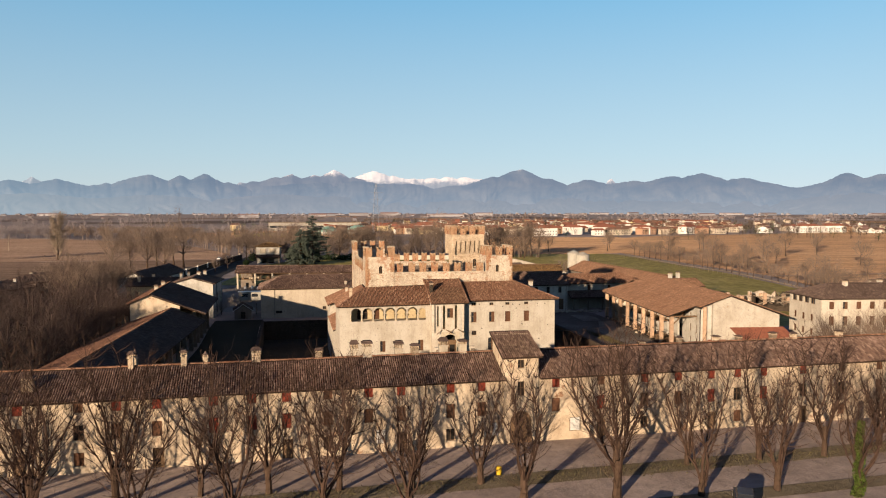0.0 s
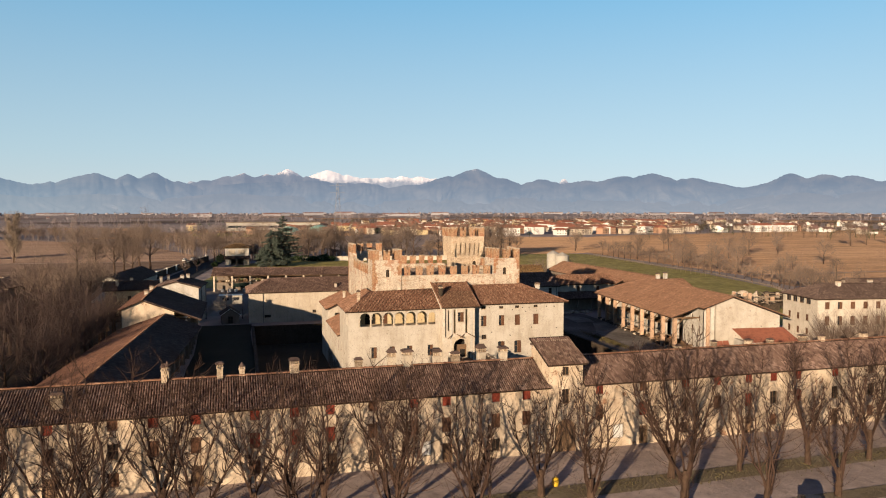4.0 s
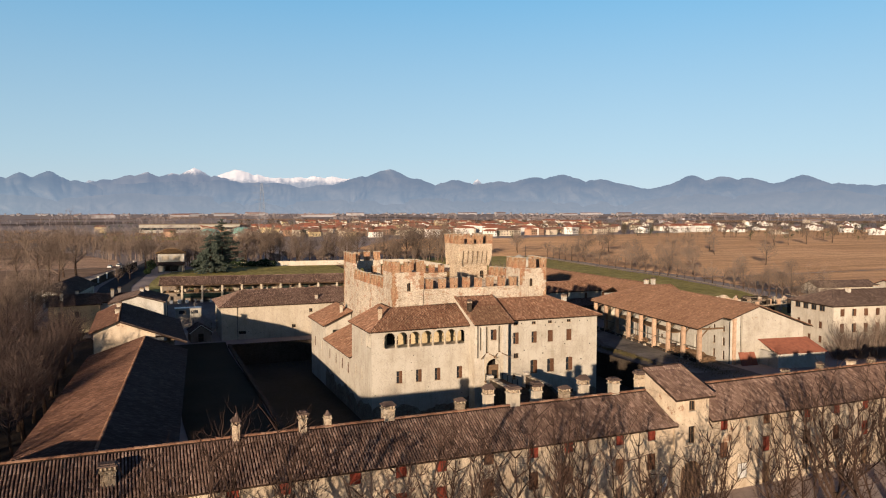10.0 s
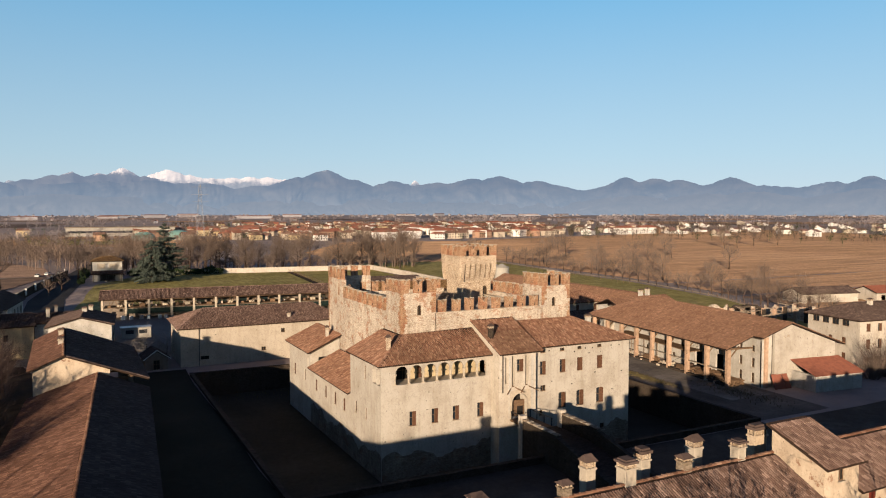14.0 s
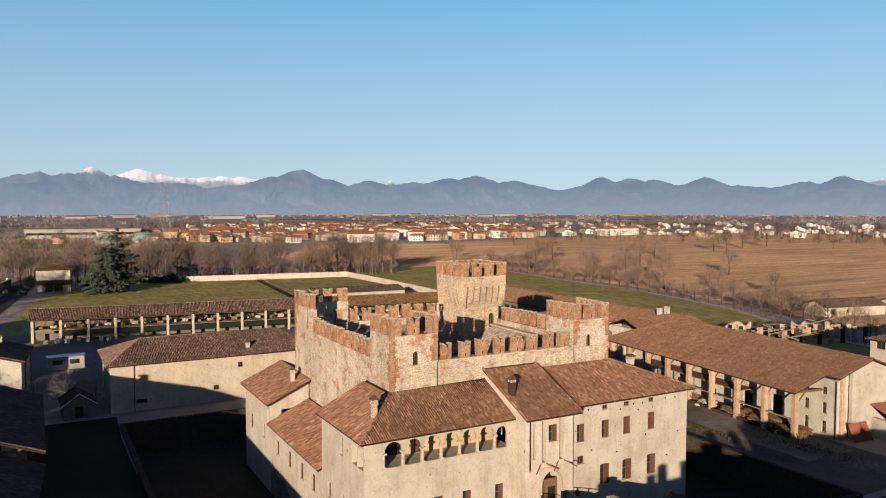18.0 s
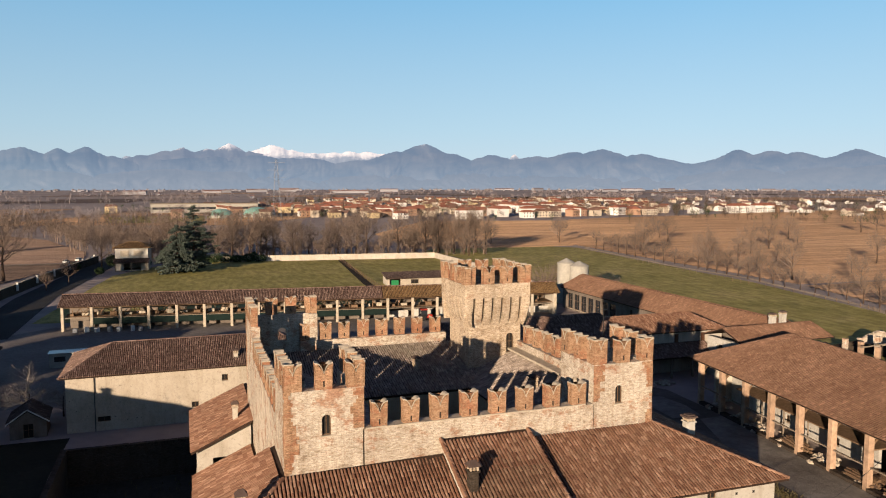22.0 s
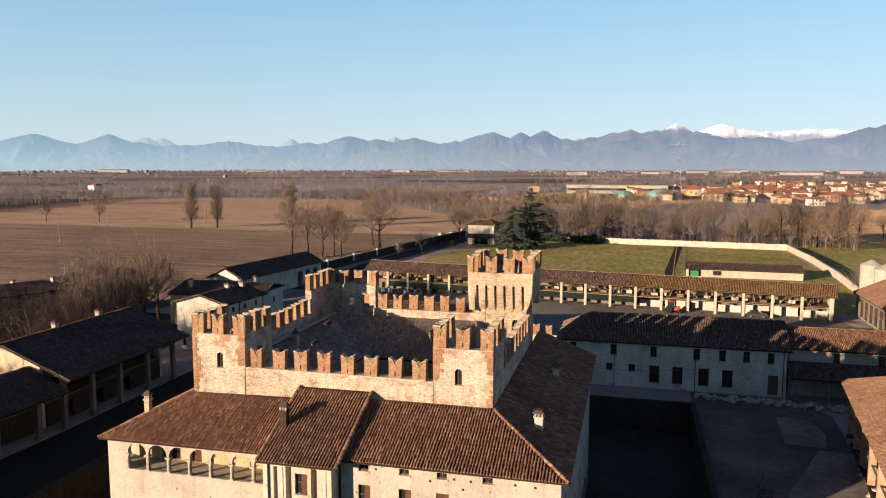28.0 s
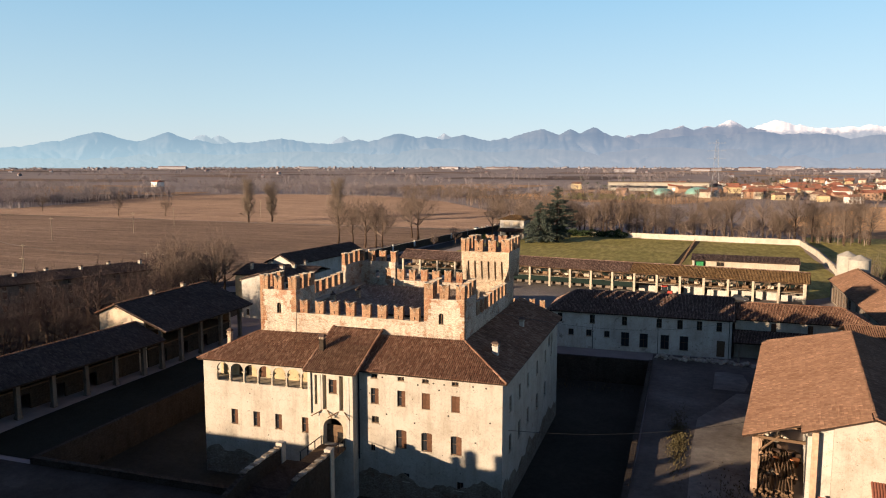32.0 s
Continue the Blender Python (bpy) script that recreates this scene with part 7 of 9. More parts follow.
for x, y, s in ((-31.5, 67.5, 1.0), (-26.5, 65.0, 1.15), (-22.5, 66.5, 0.85)):
    place_tree(SAPLING, (x, y, 0), s, 90 * s, "small pale bare tree spreading low beside the yard", "yard trees")
SHRUB = [shrub(i) for i in (3, 4)]
for i, (x, y, s) in enumerate(((93, -8, 2.0), (97, -10, 1.6), (103.5, -9, 2.3), (108, -10.5, 2.5), (112, -12, 2.0), (118, -13, 1.5), (126, -14, 1.4), (89, -8, 1.3), (104, 152, 2.4), (100, 160, 2.2), (109, 138, 1.8))):
    place_tree(SHRUB[i % 2], (x, y, 0), s, 40 * i, "leafless grey-brown shrub with many stems", "shrubs", "shrub", "shrub")


def cedar(at, h, seed, spread, droop, label):
    rng = random.Random(seed)
    t = thing("cedar_tree", label, "tree", "cedars", "", at)
    part("trunk", mesh_from("trunk", *tubes([(Vector((0, 0, -0.3)), Vector((0, 0, h * 0.5)), 0.5, 0.3), (Vector((0, 0, h * 0.5)), Vector((0, 0, h * 0.99)), 0.3, 0.05)], 8), BARK), None, t)
    segs, cl = [], []
    tiers = 17
    for i in range(tiers):
        f = i / (tiers - 1)
        z = h * (0.08 + 0.9 * f)
        full = h * spread * ((1 - f) ** 0.75 * (0.72 + 0.28 * min(1, f * 5)) + 0.03)
        for k in range(7 if f < 0.75 else 4):
            a = k * 6.283 / 7 + i * 1.9 + rng.uniform(-0.4, 0.4)
            reach = full * rng.choice((0.45, 0.7, 0.85, 1.0, 1.15)) * rng.uniform(0.85, 1.1) + 0.3
            zz = z + rng.uniform(-0.5, 0.5)
            e = Vector((math.cos(a) * reach, math.sin(a) * reach, zz + reach * rng.uniform(droop - 0.14, droop + 0.14)))
            segs.append((Vector((0, 0, zz)), e, 0.09, 0.03))
            side = Vector((-math.sin(a), math.cos(a), 0))
            for _ in range(int(8 + reach * 10)):
                g = rng.uniform(0.3, 1.04)
                w = (0.25 + 0.13 * reach) * (1.15 - g)
                cl.append(Vector((0, 0, zz)).lerp(e, g) + side * rng.gauss(0, w) + Vector((0, 0, rng.gauss(-0.1, 0.14))))
    part("bough_frame", mesh_from("bough_frame", *tubes(segs, 4), BARK), None, t)
    k = [0]

    def nxt(_):
        k[0] += 1
        return tuple(cl[(k[0] // 4) % len(cl)] + Vector((rng.gauss(0, 0.2), rng.gauss(0, 0.2), rng.gauss(-0.05, 0.12))))

    part("needle_mass", leaf_clump(seed, len(cl) * 4, nxt, 0.26, NEEDLE, "needle_mass"), None, t)


cedar((-2.5, 248, 0), 24.5, 1, 0.43, 0.04, "tall dark blue-green cedar with level layered boughs")
cedar((-8.5, 240, 0), 18.0, 2, 0.5, -0.2, "blue-green cedar with drooping boughs beside the taller one")


def evergreen(at, r, h, seed, label="dark evergreen bush beside the field"):
    t = thing("shrub", label, "shrub", "evergreens", "", at)

    def f(rng):
        v = rng.normal(size=3)
        v /= np.linalg.norm(v)
        q = rng.uniform(0.6, 1.0) * (1 + 0.18 * math.sin(v[0] * 7 + seed) * math.cos(v[1] * 5))
        return (v[0] * r * q, v[1] * r * q, h / 2 + v[2] * h / 2 * q)

    part("foliage", leaf_clump(seed, 900, f, 0.25, HEDGE, "foliage"), None, t)


for i, (x, y, r, h) in enumerate(((-35, 246, 1.6, 2.6), (-33, 272, 2.4, 5), (-45, 262, 2.0, 3), (-20, 262, 2.0, 4.5), (22, 276, 1.5, 4))):
    evergreen((x, y, 0), r, h, i + 9)

for i in range(9):
    evergreen((-13 + 4.6 * i, 277.0 - 0.62 * i, 0), 2.4 + 0.5 * (i % 3), 3.0 + 0.6 * (i % 2), 40 + i, "dark bush against the field wall")

# ---- distant woods, towns and mountains ----
far_trees = []
for s in range(6):
    rng = random.Random(300 + s)
    segs = []
    h = rng.uniform(9.5, 12.5)
    stem = [(Vector((0, 0, -0.2)), Vector((0.1, 0, h * 0.4)), 0.16, 0.12), (Vector((0.1, 0, h * 0.4)), Vector((0, 0.1, h * 0.8)), 0.12, 0.05)]
    for _ in range(13):
        z, a, lift = h * rng.uniform(0.22, 0.72), rng.uniform(0, 6.28), rng.uniform(0.4, 1.5)
        d = Vector((math.cos(a), math.sin(a), lift)).normalized() * h * rng.uniform(0.2, 0.36)
        segs.append((Vector((0, 0, z)), Vector((0, 0, z)) + d, 0.07, 0.03))
    V, F = tubes(stem, 3)
    tip = blades("tip", np.random.default_rng(s), segs * 3 + stem[1:], 120, 0.17 * h, 0.075, None, 0.7)
    Vt = np.array([v.co[:] for v in tip.vertices])
    bpy.data.meshes.remove(tip)
    far_trees.append((np.concatenate([np.array(V), Vt]), [tuple(f) for f in F] + [(len(V) + 3 * i, len(V) + 3 * i + 1, len(V) + 3 * i + 2) for i in range(len(Vt) // 3)]))


def woods(name, spots, label, mat=None, fat=1.0):
    Vs, Fs, k = [], [], 0
    rng = random.Random(len(spots))
    for x, y, s in spots:
        V, F = far_trees[rng.randrange(6)]
        a = rng.uniform(0, 6.28)
        c, sn = math.cos(a), math.sin(a)
        w = s * rng.uniform(0.9, 1.3) * fat
        Vs.append(np.stack([(V[:, 0] * c - V[:, 1] * sn) * w + x, (V[:, 0] * sn + V[:, 1] * c) * w + y, V[:, 2] * s], 1))
        Fs += [tuple(q + k for q in f) for f in F]
        k += len(V)
    alone(name, mesh_from(name, np.concatenate(Vs), Fs, mat or TWIG_FAR), None, label, "woods", kind="stuff")


def belt(rng, pts, n, depth, size):
    """Trees thrown along a line of points, thinning out to one side."""
    out = []
    for _ in range(n):
        f = rng.random() * (len(pts) - 1)
        (x0, y0), (x1, y1) = pts[int(f)], pts[int(f) + 1]
        g = f - int(f)
        d = math.hypot(x1 - x0, y1 - y0)
        o = depth * rng.random() ** 1.4
        out.append((x0 + (x1 - x0) * g - (y1 - y0) / d * o, y0 + (y1 - y0) * g + (x1 - x0) / d * o, rng.uniform(*size)))
    return out


# twig copy for the distance, haze greyed into its colour
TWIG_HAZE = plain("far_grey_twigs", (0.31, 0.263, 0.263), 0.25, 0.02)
TWIG_DARK = plain("undergrowth_twigs", (0.10, 0.072, 0.052), 0.35, 0.2)
wr = random.Random(5)
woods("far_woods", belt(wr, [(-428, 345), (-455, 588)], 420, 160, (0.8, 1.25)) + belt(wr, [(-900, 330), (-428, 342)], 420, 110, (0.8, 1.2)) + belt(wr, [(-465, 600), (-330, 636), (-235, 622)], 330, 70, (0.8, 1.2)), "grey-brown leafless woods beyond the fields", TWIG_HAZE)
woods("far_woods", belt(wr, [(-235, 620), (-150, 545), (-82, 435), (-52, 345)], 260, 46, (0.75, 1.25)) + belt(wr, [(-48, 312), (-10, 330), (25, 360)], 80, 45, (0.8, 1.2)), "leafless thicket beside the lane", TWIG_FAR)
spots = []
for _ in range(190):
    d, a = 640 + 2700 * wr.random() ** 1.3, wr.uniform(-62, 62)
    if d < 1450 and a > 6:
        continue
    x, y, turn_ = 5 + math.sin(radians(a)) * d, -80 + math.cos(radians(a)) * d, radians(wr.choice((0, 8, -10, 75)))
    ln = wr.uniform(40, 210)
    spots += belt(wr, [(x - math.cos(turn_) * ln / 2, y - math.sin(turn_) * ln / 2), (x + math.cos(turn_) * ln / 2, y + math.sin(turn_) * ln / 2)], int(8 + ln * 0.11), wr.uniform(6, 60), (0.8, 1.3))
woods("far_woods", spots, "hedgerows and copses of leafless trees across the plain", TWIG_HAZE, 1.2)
spots = belt(wr, [(-250, 660), (-60, 560), (60, 545)], 150, 40, (0.7, 1.2))
for _ in range(420):
    x = wr.uniform(60, 900)
    spots.append((x, 570 + 0.1 * x + 420 * wr.random() ** 1.5, wr.uniform(0.4, 0.95)))
woods("far_woods", spots, "leafless thickets between field and town")
spots = []
for _ in range(1500):
    d, a = wr.uniform(720, 1500), radians(wr.uniform(4, 62))
    spots.append((5 + math.sin(a) * d, -80 + math.cos(a) * d, wr.uniform(0.55, 1.15)))
woods("town_trees", spots, "leafless garden trees among the houses of the town", TWIG_DARK)
spots = []
for _ in range(170):
    d, a = wr.uniform(640, 1400), radians(wr.uniform(-6, 60))
    spots.append((5 + math.sin(a) * d, -80 + math.cos(a) * d, wr.uniform(0.5, 1.0)))
woods("town_evergreens", spots, "dark evergreen garden trees of the town", HEDGE, 1.5)
spots = [(x, 287 - 0.13 * x + wr.uniform(-3, 20), wr.uniform(0.35, 0.85)) for x in (wr.uniform(-24, 128) for _ in range(200))]
woods("wall_thicket", spots, "brown leafless undergrowth behind the field wall", TWIG_FAR, 1.3)
for mat, n in ((PLOUGH_L, 26), (PLOUGH_R, 16), (PLOUGH, 14)):
    V, F = [], []
    for _ in range(n):
        d, a, b = 760 + 2600 * wr.random(), radians(wr.uniform(-60, 58)), radians(wr.uniform(-14, 14))
        if d < 1500 and a > 0.08:
            d += 900
        x, y, w, q = 5 + math.sin(a) * d, -80 + math.cos(a) * d, wr.uniform(60, 190), wr.uniform(40, 130)
        k = len(V)
        V += [(x + u * math.cos(b) - v * math.sin(b), y + u * math.sin(b) + v * math.cos(b), 0.3 + 0.02 * k / 4) for u, v in ((-w, -q), (w, -q), (w, q), (-w, q))]
        F.append((k, k + 1, k + 2, k + 3))
    alone("far_field", mesh_from("far_field", V, F, mat), None, "bare fields far out on the plain", "field", kind="structure")

HOUSE_W = [plain("house_wall_white", (0.92, 0.88, 0.82), 0.06, 0.2), plain("house_wall_cream", (0.66, 0.56, 0.44), 0.1, 0.2), plain("house_wall_orange", (0.50, 0.31, 0.21), 0.1, 0.2), plain("house_wall_yellow", (0.70, 0.55, 0.32), 0.1, 0.2)]
# distant walls and roofs greyed and dulled: painted haze
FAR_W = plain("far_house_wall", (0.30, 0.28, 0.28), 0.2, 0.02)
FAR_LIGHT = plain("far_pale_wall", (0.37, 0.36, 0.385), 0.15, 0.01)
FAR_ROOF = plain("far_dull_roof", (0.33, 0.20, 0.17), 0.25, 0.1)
HOUSE_R = [plain("house_roof_red", (0.40, 0.16, 0.105), 0.25, 0.3), plain("house_roof_brown", (0.29, 0.165, 0.12), 0.25, 0.3)]


def town_house(L, D, H, wm, rm, at, rz):
    t = thing("house", "small town house with a low tiled roof", "house", "town houses", "", at, rz)
    bm = wall_bm(L, 0, H, 0.3)
    bmesh.ops.delete(bm, geom=bm.verts, context="VERTS")
    add_box(bm, 0, L, 0, D, 0, H)
    w = part("wall", bm, wm, t)
    nb = int(L / 3)
    for i in range(nb):
        for z in (1.0, 3.9):
            if z + 1.5 < H:
                part("window", box((i + 0.5) * L / nb - 0.55, (i + 0.5) * L / nb + 0.55, -0.03, 0.05, z, z + 1.4), GLASS, w)
    bm = bmesh.new()
    o = 0.6
    a = [bm.verts.new(p) for p in ((-o, -o, H), (L + o, -o, H), (L + o, D + o, H), (-o, D + o, H))]
    r = [bm.verts.new((L * 0.12, D / 2, H + D * 0.24)), bm.verts.new((L * 0.88, D / 2, H + D * 0.24))]
    for f in ((a[0], a[1], r[1], r[0]), (a[2], a[3], r[0], r[1]), (a[1], a[2], r[1]), (a[3], a[0], r[0]), (a[3], a[2], a[1], a[0])):
        bm.faces.new(f)
    part("roof", bm, rm, t)
    return t


protos = [town_house(L, D, H, HOUSE_W[i % 4], HOUSE_R[i % 2], (300 + 30 * i, 600 + 6 * i, 0), 8 * i) for i, (L, D, H) in enumerate(((12, 9, 5.5), (15, 10, 6), (20, 11, 6.5), (10, 9, 5), (24, 11, 8), (14, 10, 5.8)))]
hr = random.Random(21)
for i in range(80):
    x = 110 + 520 * hr.random()
    y = 575 + 0.10 * x + 430 * hr.random() ** 1.6
    if i % 5 == 0:
        x, y = hr.uniform(60, 330), hr.uniform(600, 720)
    copy_thing(protos[hr.randrange(6)], pose(x, y, 0, 0, 0, hr.choice((0, 8, -12, 84, 95, 20)) + hr.uniform(-5, 5)))


def sprinkle(name, n, dist, az, size, mats, label, seed, tall=(5, 10), roof=1.0):
    """Far-off buildings as small roofed blocks, too many to count."""
    rng = random.Random(seed)
    walls, roofs = {}, []
    for i in range(n):
        mat = mats[rng.randrange(len(mats))]
        Vs, Fs = walls.setdefault(mat.name, (mat, [], []))[1:]
        d, a = rng.uniform(*dist), radians(rng.uniform(*az))
        x, y = 5 + math.sin(a) * d, -80 + math.cos(a) * d
        L, D, H = rng.uniform(*size), rng.uniform(8, 14), rng.uniform(*tall)
        pts = [(-L / 2, -D / 2, 0), (L / 2, -D / 2, 0), (L / 2, D / 2, 0), (-L / 2, D / 2, 0), (-L / 2, -D / 2, H), (L / 2, -D / 2, H), (L / 2, D / 2, H), (-L / 2, D / 2, H), (-L / 2, 0, H + 2.3 * roof), (L / 2, 0, H + 2.3 * roof)]
        eave = [(-L / 2 - 0.5, -D / 2 - 0.7, H - 0.1), (L / 2 + 0.5, -D / 2 - 0.7, H - 0.1), (L / 2 + 0.5, D / 2 + 0.7, H - 0.1), (-L / 2 - 0.5, D / 2 + 0.7, H - 0.1), (-L / 2 - 0.5, 0, H + 2.5 * roof), (L / 2 + 0.5, 0, H + 2.5 * roof)]
        b = rng.uniform(-0.5, 0.5)

        def put(q):
            return [(px * math.cos(b) - py * math.sin(b) + x, px * math.sin(b) + py * math.cos(b) + y, pz) for px, py, pz in q]

        k = len(Vs)
        Vs += put(pts)
        Fs += [tuple(k + q for q in f) for f in ((0, 1, 5, 4), (1, 2, 6, 5), (2, 3, 7, 6), (3, 0, 4, 7), (4, 8, 7), (5, 6, 9))]
        roofs.append(put(eave))
    for mat, Vs, Fs in walls.values():
        alone(name, mesh_from(name, Vs, Fs, mat), None, label, "town", kind="stuff")
    for mi in (0, 1):
        mine = [r for i, r in enumerate(roofs) if i % 2 == mi]
        V = [p for r in mine for p in r]
        F = [tuple(6 * i + q for q in f) for i in range(len(mine)) for f in ((0, 1, 5, 4), (2, 3, 4, 5))]
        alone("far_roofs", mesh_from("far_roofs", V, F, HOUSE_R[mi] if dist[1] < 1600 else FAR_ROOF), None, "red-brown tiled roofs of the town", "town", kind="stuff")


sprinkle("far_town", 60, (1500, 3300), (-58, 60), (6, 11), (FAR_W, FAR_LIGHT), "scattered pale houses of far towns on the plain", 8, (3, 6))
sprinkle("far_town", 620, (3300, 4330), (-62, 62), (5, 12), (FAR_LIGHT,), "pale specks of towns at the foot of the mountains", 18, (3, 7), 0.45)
sprinkle("far_town", 190, (830, 1450), (8, 33), (7, 15), (HOUSE_W[0], HOUSE_W[1], HOUSE_W[1], HOUSE_W[2], HOUSE_W[3]), "pale houses of the nearer town", 9, (4, 7))
sprinkle("far_town", 95, (860, 1600), (33, 62), (6, 13), (HOUSE_W[0], HOUSE_W[0], HOUSE_W[1]), "scattered white houses along the road out of town", 39, (3, 6))
sprinkle("far_town", 60, (760, 1100), (-2, 14), (7, 15), (HOUSE_W[0], HOUSE_W[1], HOUSE_W[2], HOUSE_W[3]), "pale houses of the nearer town", 29, (4, 7))
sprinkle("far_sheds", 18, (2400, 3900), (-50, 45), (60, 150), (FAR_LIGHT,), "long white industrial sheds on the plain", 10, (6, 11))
town_house(17, 11, 6.6, HOUSE_W[0], HOUSE_R[0], (-660, 782, 0), -25)
town_house(13, 10, 7, HOUSE_W[3], HOUSE_R[1], (-89, 866, 0), 4)
patch("sports_field", [(-66, 612), (6, 606), (22, 735), (-74, 742)], GRASS, "green sports field by the factory", 0.7)
hall = thing("industrial_hall", "long pale factory hall", "building", at=(-40, 838, 0), rz=-2)
part("body", box(0, 115, 0, 30, 0, 10), CONCRETE, hall)
part("window_band", box(2, 113, -0.1, 0.02, 4, 6.5), GLASS, hall)
part("roof", box(-1, 116, -1, 31, 10, 10.8), BEAM, hall)
for x, y, r in ((28, 690, 11), (62, 702, 13)):
    dm = thing("gas_dome", "green membrane dome of a biogas plant", "tank", "gas domes", at=(x, y, 0))
    bm = bmesh.new()
    add_cyl(bm, (0, 0, 0), (0, 0, 3), r, r, 32)
    part("drum", bm, CONCRETE, dm)
    bm = bmesh.new()
    bmesh.ops.create_uvsphere(bm, u_segments=32, v_segments=16, radius=r)
    bmesh.ops.delete(bm, geom=[v for v in bm.verts if v.co.z < -0.01], context="VERTS")
    bmesh.ops.scale(bm, vec=(1, 1, 0.55), verts=bm.verts)
    part("membrane", bm, DOME_GREEN, dm, "", pose(0, 0, 3))
STEEL = plain("galvanised_steel", (0.38, 0.40, 0.43), 0.1, 1, 0.5, 0.4)
pyl = thing("pylon", "tall steel lattice power pylon", "pylon", at=(76, 655, 0))
segs = []
for i in range(12):
    z0, z1 = 4.6 * i, 4.6 * (i + 1)
    w0, w1 = 3.6 * (1 - i / 13) + 0.4, 3.6 * (1 - (i + 1) / 13) + 0.4
    for sx, sy in ((1, 1), (1, -1), (-1, 1), (-1, -1)):
        segs.append((Vector((sx * w0, sy * w0, z0)), Vector((sx * w1, sy * w1, z1)), 0.09, 0.09))
        segs.append((Vector((sx * w0, sy * w0, z0)), Vector((-sx * w1, sy * w1, z1)), 0.04, 0.04))
        segs.append((Vector((sx * w0, sy * w0, z0)), Vector((sx * w1, -sy * w1, z1)), 0.04, 0.04))
part("lattice", mesh_from("lattice", *tubes(segs, 4), STEEL), None, pyl)
for z in (38, 45, 52):
    part("arm", box(-8, 8, -0.1, 0.1, z, z + 0.22), STEEL, pyl)


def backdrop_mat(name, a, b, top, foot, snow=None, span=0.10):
    """Plain hazy backdrop: the air's light painted in as emission, thicker towards the plain."""
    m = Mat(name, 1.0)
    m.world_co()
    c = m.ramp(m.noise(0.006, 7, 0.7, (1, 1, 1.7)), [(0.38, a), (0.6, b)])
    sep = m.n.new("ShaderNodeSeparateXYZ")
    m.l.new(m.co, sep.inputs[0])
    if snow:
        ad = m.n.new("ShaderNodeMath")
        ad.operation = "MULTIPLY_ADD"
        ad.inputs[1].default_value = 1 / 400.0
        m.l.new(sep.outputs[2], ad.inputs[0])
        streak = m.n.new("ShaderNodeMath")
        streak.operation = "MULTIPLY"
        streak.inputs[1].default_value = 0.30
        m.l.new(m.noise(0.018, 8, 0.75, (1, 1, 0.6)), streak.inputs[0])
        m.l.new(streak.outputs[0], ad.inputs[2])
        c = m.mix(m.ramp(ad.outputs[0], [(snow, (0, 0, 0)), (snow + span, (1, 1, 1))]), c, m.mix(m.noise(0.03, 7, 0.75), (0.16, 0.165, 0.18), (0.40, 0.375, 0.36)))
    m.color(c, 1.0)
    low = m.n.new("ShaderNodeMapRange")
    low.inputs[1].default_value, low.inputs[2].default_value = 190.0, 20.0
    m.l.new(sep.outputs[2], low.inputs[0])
    west = m.n.new("ShaderNodeMapRange")  # painted haze brightens towards the low sun
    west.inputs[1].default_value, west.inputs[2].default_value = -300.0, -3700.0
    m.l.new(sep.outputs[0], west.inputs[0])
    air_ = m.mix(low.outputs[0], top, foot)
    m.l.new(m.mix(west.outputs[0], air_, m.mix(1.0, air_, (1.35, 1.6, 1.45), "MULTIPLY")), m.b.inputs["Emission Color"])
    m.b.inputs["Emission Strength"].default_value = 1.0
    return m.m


def mountains(name, R, peaks, floor, rough, seed, material, label, depth=420, power=1.5, reach=(-75, 75)):
    """A range round the plain: each peak is (bearing, height, half width) in degrees."""
    az = np.arange(reach[0], reach[1] + 0.01, 0.1)
    floor = floor * np.interp(az, (-75, -50, -46, -30, -8), (0.1, 0.3, 0.55, 0.78, 1.0))  # the range sinks into the haze in the west
    el = floor.copy()
    for a, e, w in peaks:
        t = np.abs(az - a) / (w * 1.75)
        el = np.maximum(el, floor + (e - floor) * np.exp(-(t ** power) * 0.9))
    cx = np.interp(az, (-38, -15, 20, 44), (44, 14, -6, -36))
    V, F = [], []
    rows = 22
    for i, ad in enumerate(az):
        a = math.radians(ad)
        nz = sum((0.4 - abs(noise.noise(Vector((ad * f, seed, 0))))) * 2 * s for f, s in ((0.5, 0.8), (1.3, 0.7), (3.1, 0.45), (6.7, 0.28)))
        zt = R * math.tan(math.radians(el[i] + rough * nz))
        for j in range(rows):
            f = j / (rows - 1)
            q = ad + 1.1 * noise.noise(Vector((ad * 0.4, f * 2.0, seed + 3)))
            spur = 1 - abs(noise.noise(Vector((q * 0.55, f * 0.8, seed)))) * 2.2
            spur += 0.55 * (1 - abs(noise.noise(Vector((q * 1.5, f * 1.9, seed + 5)))) * 2.2)
            spur += 0.3 * noise.noise(Vector((q * 4.0, f * 5.0, seed + 9)))
            rr_ = R - depth * (1 - f) ** 1.1 - depth * 0.13 * spur * math.sin(math.pi * min(1, f * 0.94 + 0.06))
            V.append((cx[i] + math.sin(a) * rr_, -90 + math.cos(a) * rr_, 31 * f + zt * f - 4 * (1 - f)))
    n = len(az)
    for i in range(n - 1):
        for j in range(rows - 1):
            k = i * rows + j
            F.append((k, k + rows, k + rows + 1, k + 1))
    alone(name, mesh_from(name, V, F, material, True), None, label, "mountains", kind="structure")


# top and foot glow colours hold the haze of each range
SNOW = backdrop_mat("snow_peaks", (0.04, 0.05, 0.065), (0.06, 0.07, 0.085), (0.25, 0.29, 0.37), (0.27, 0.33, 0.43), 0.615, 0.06)
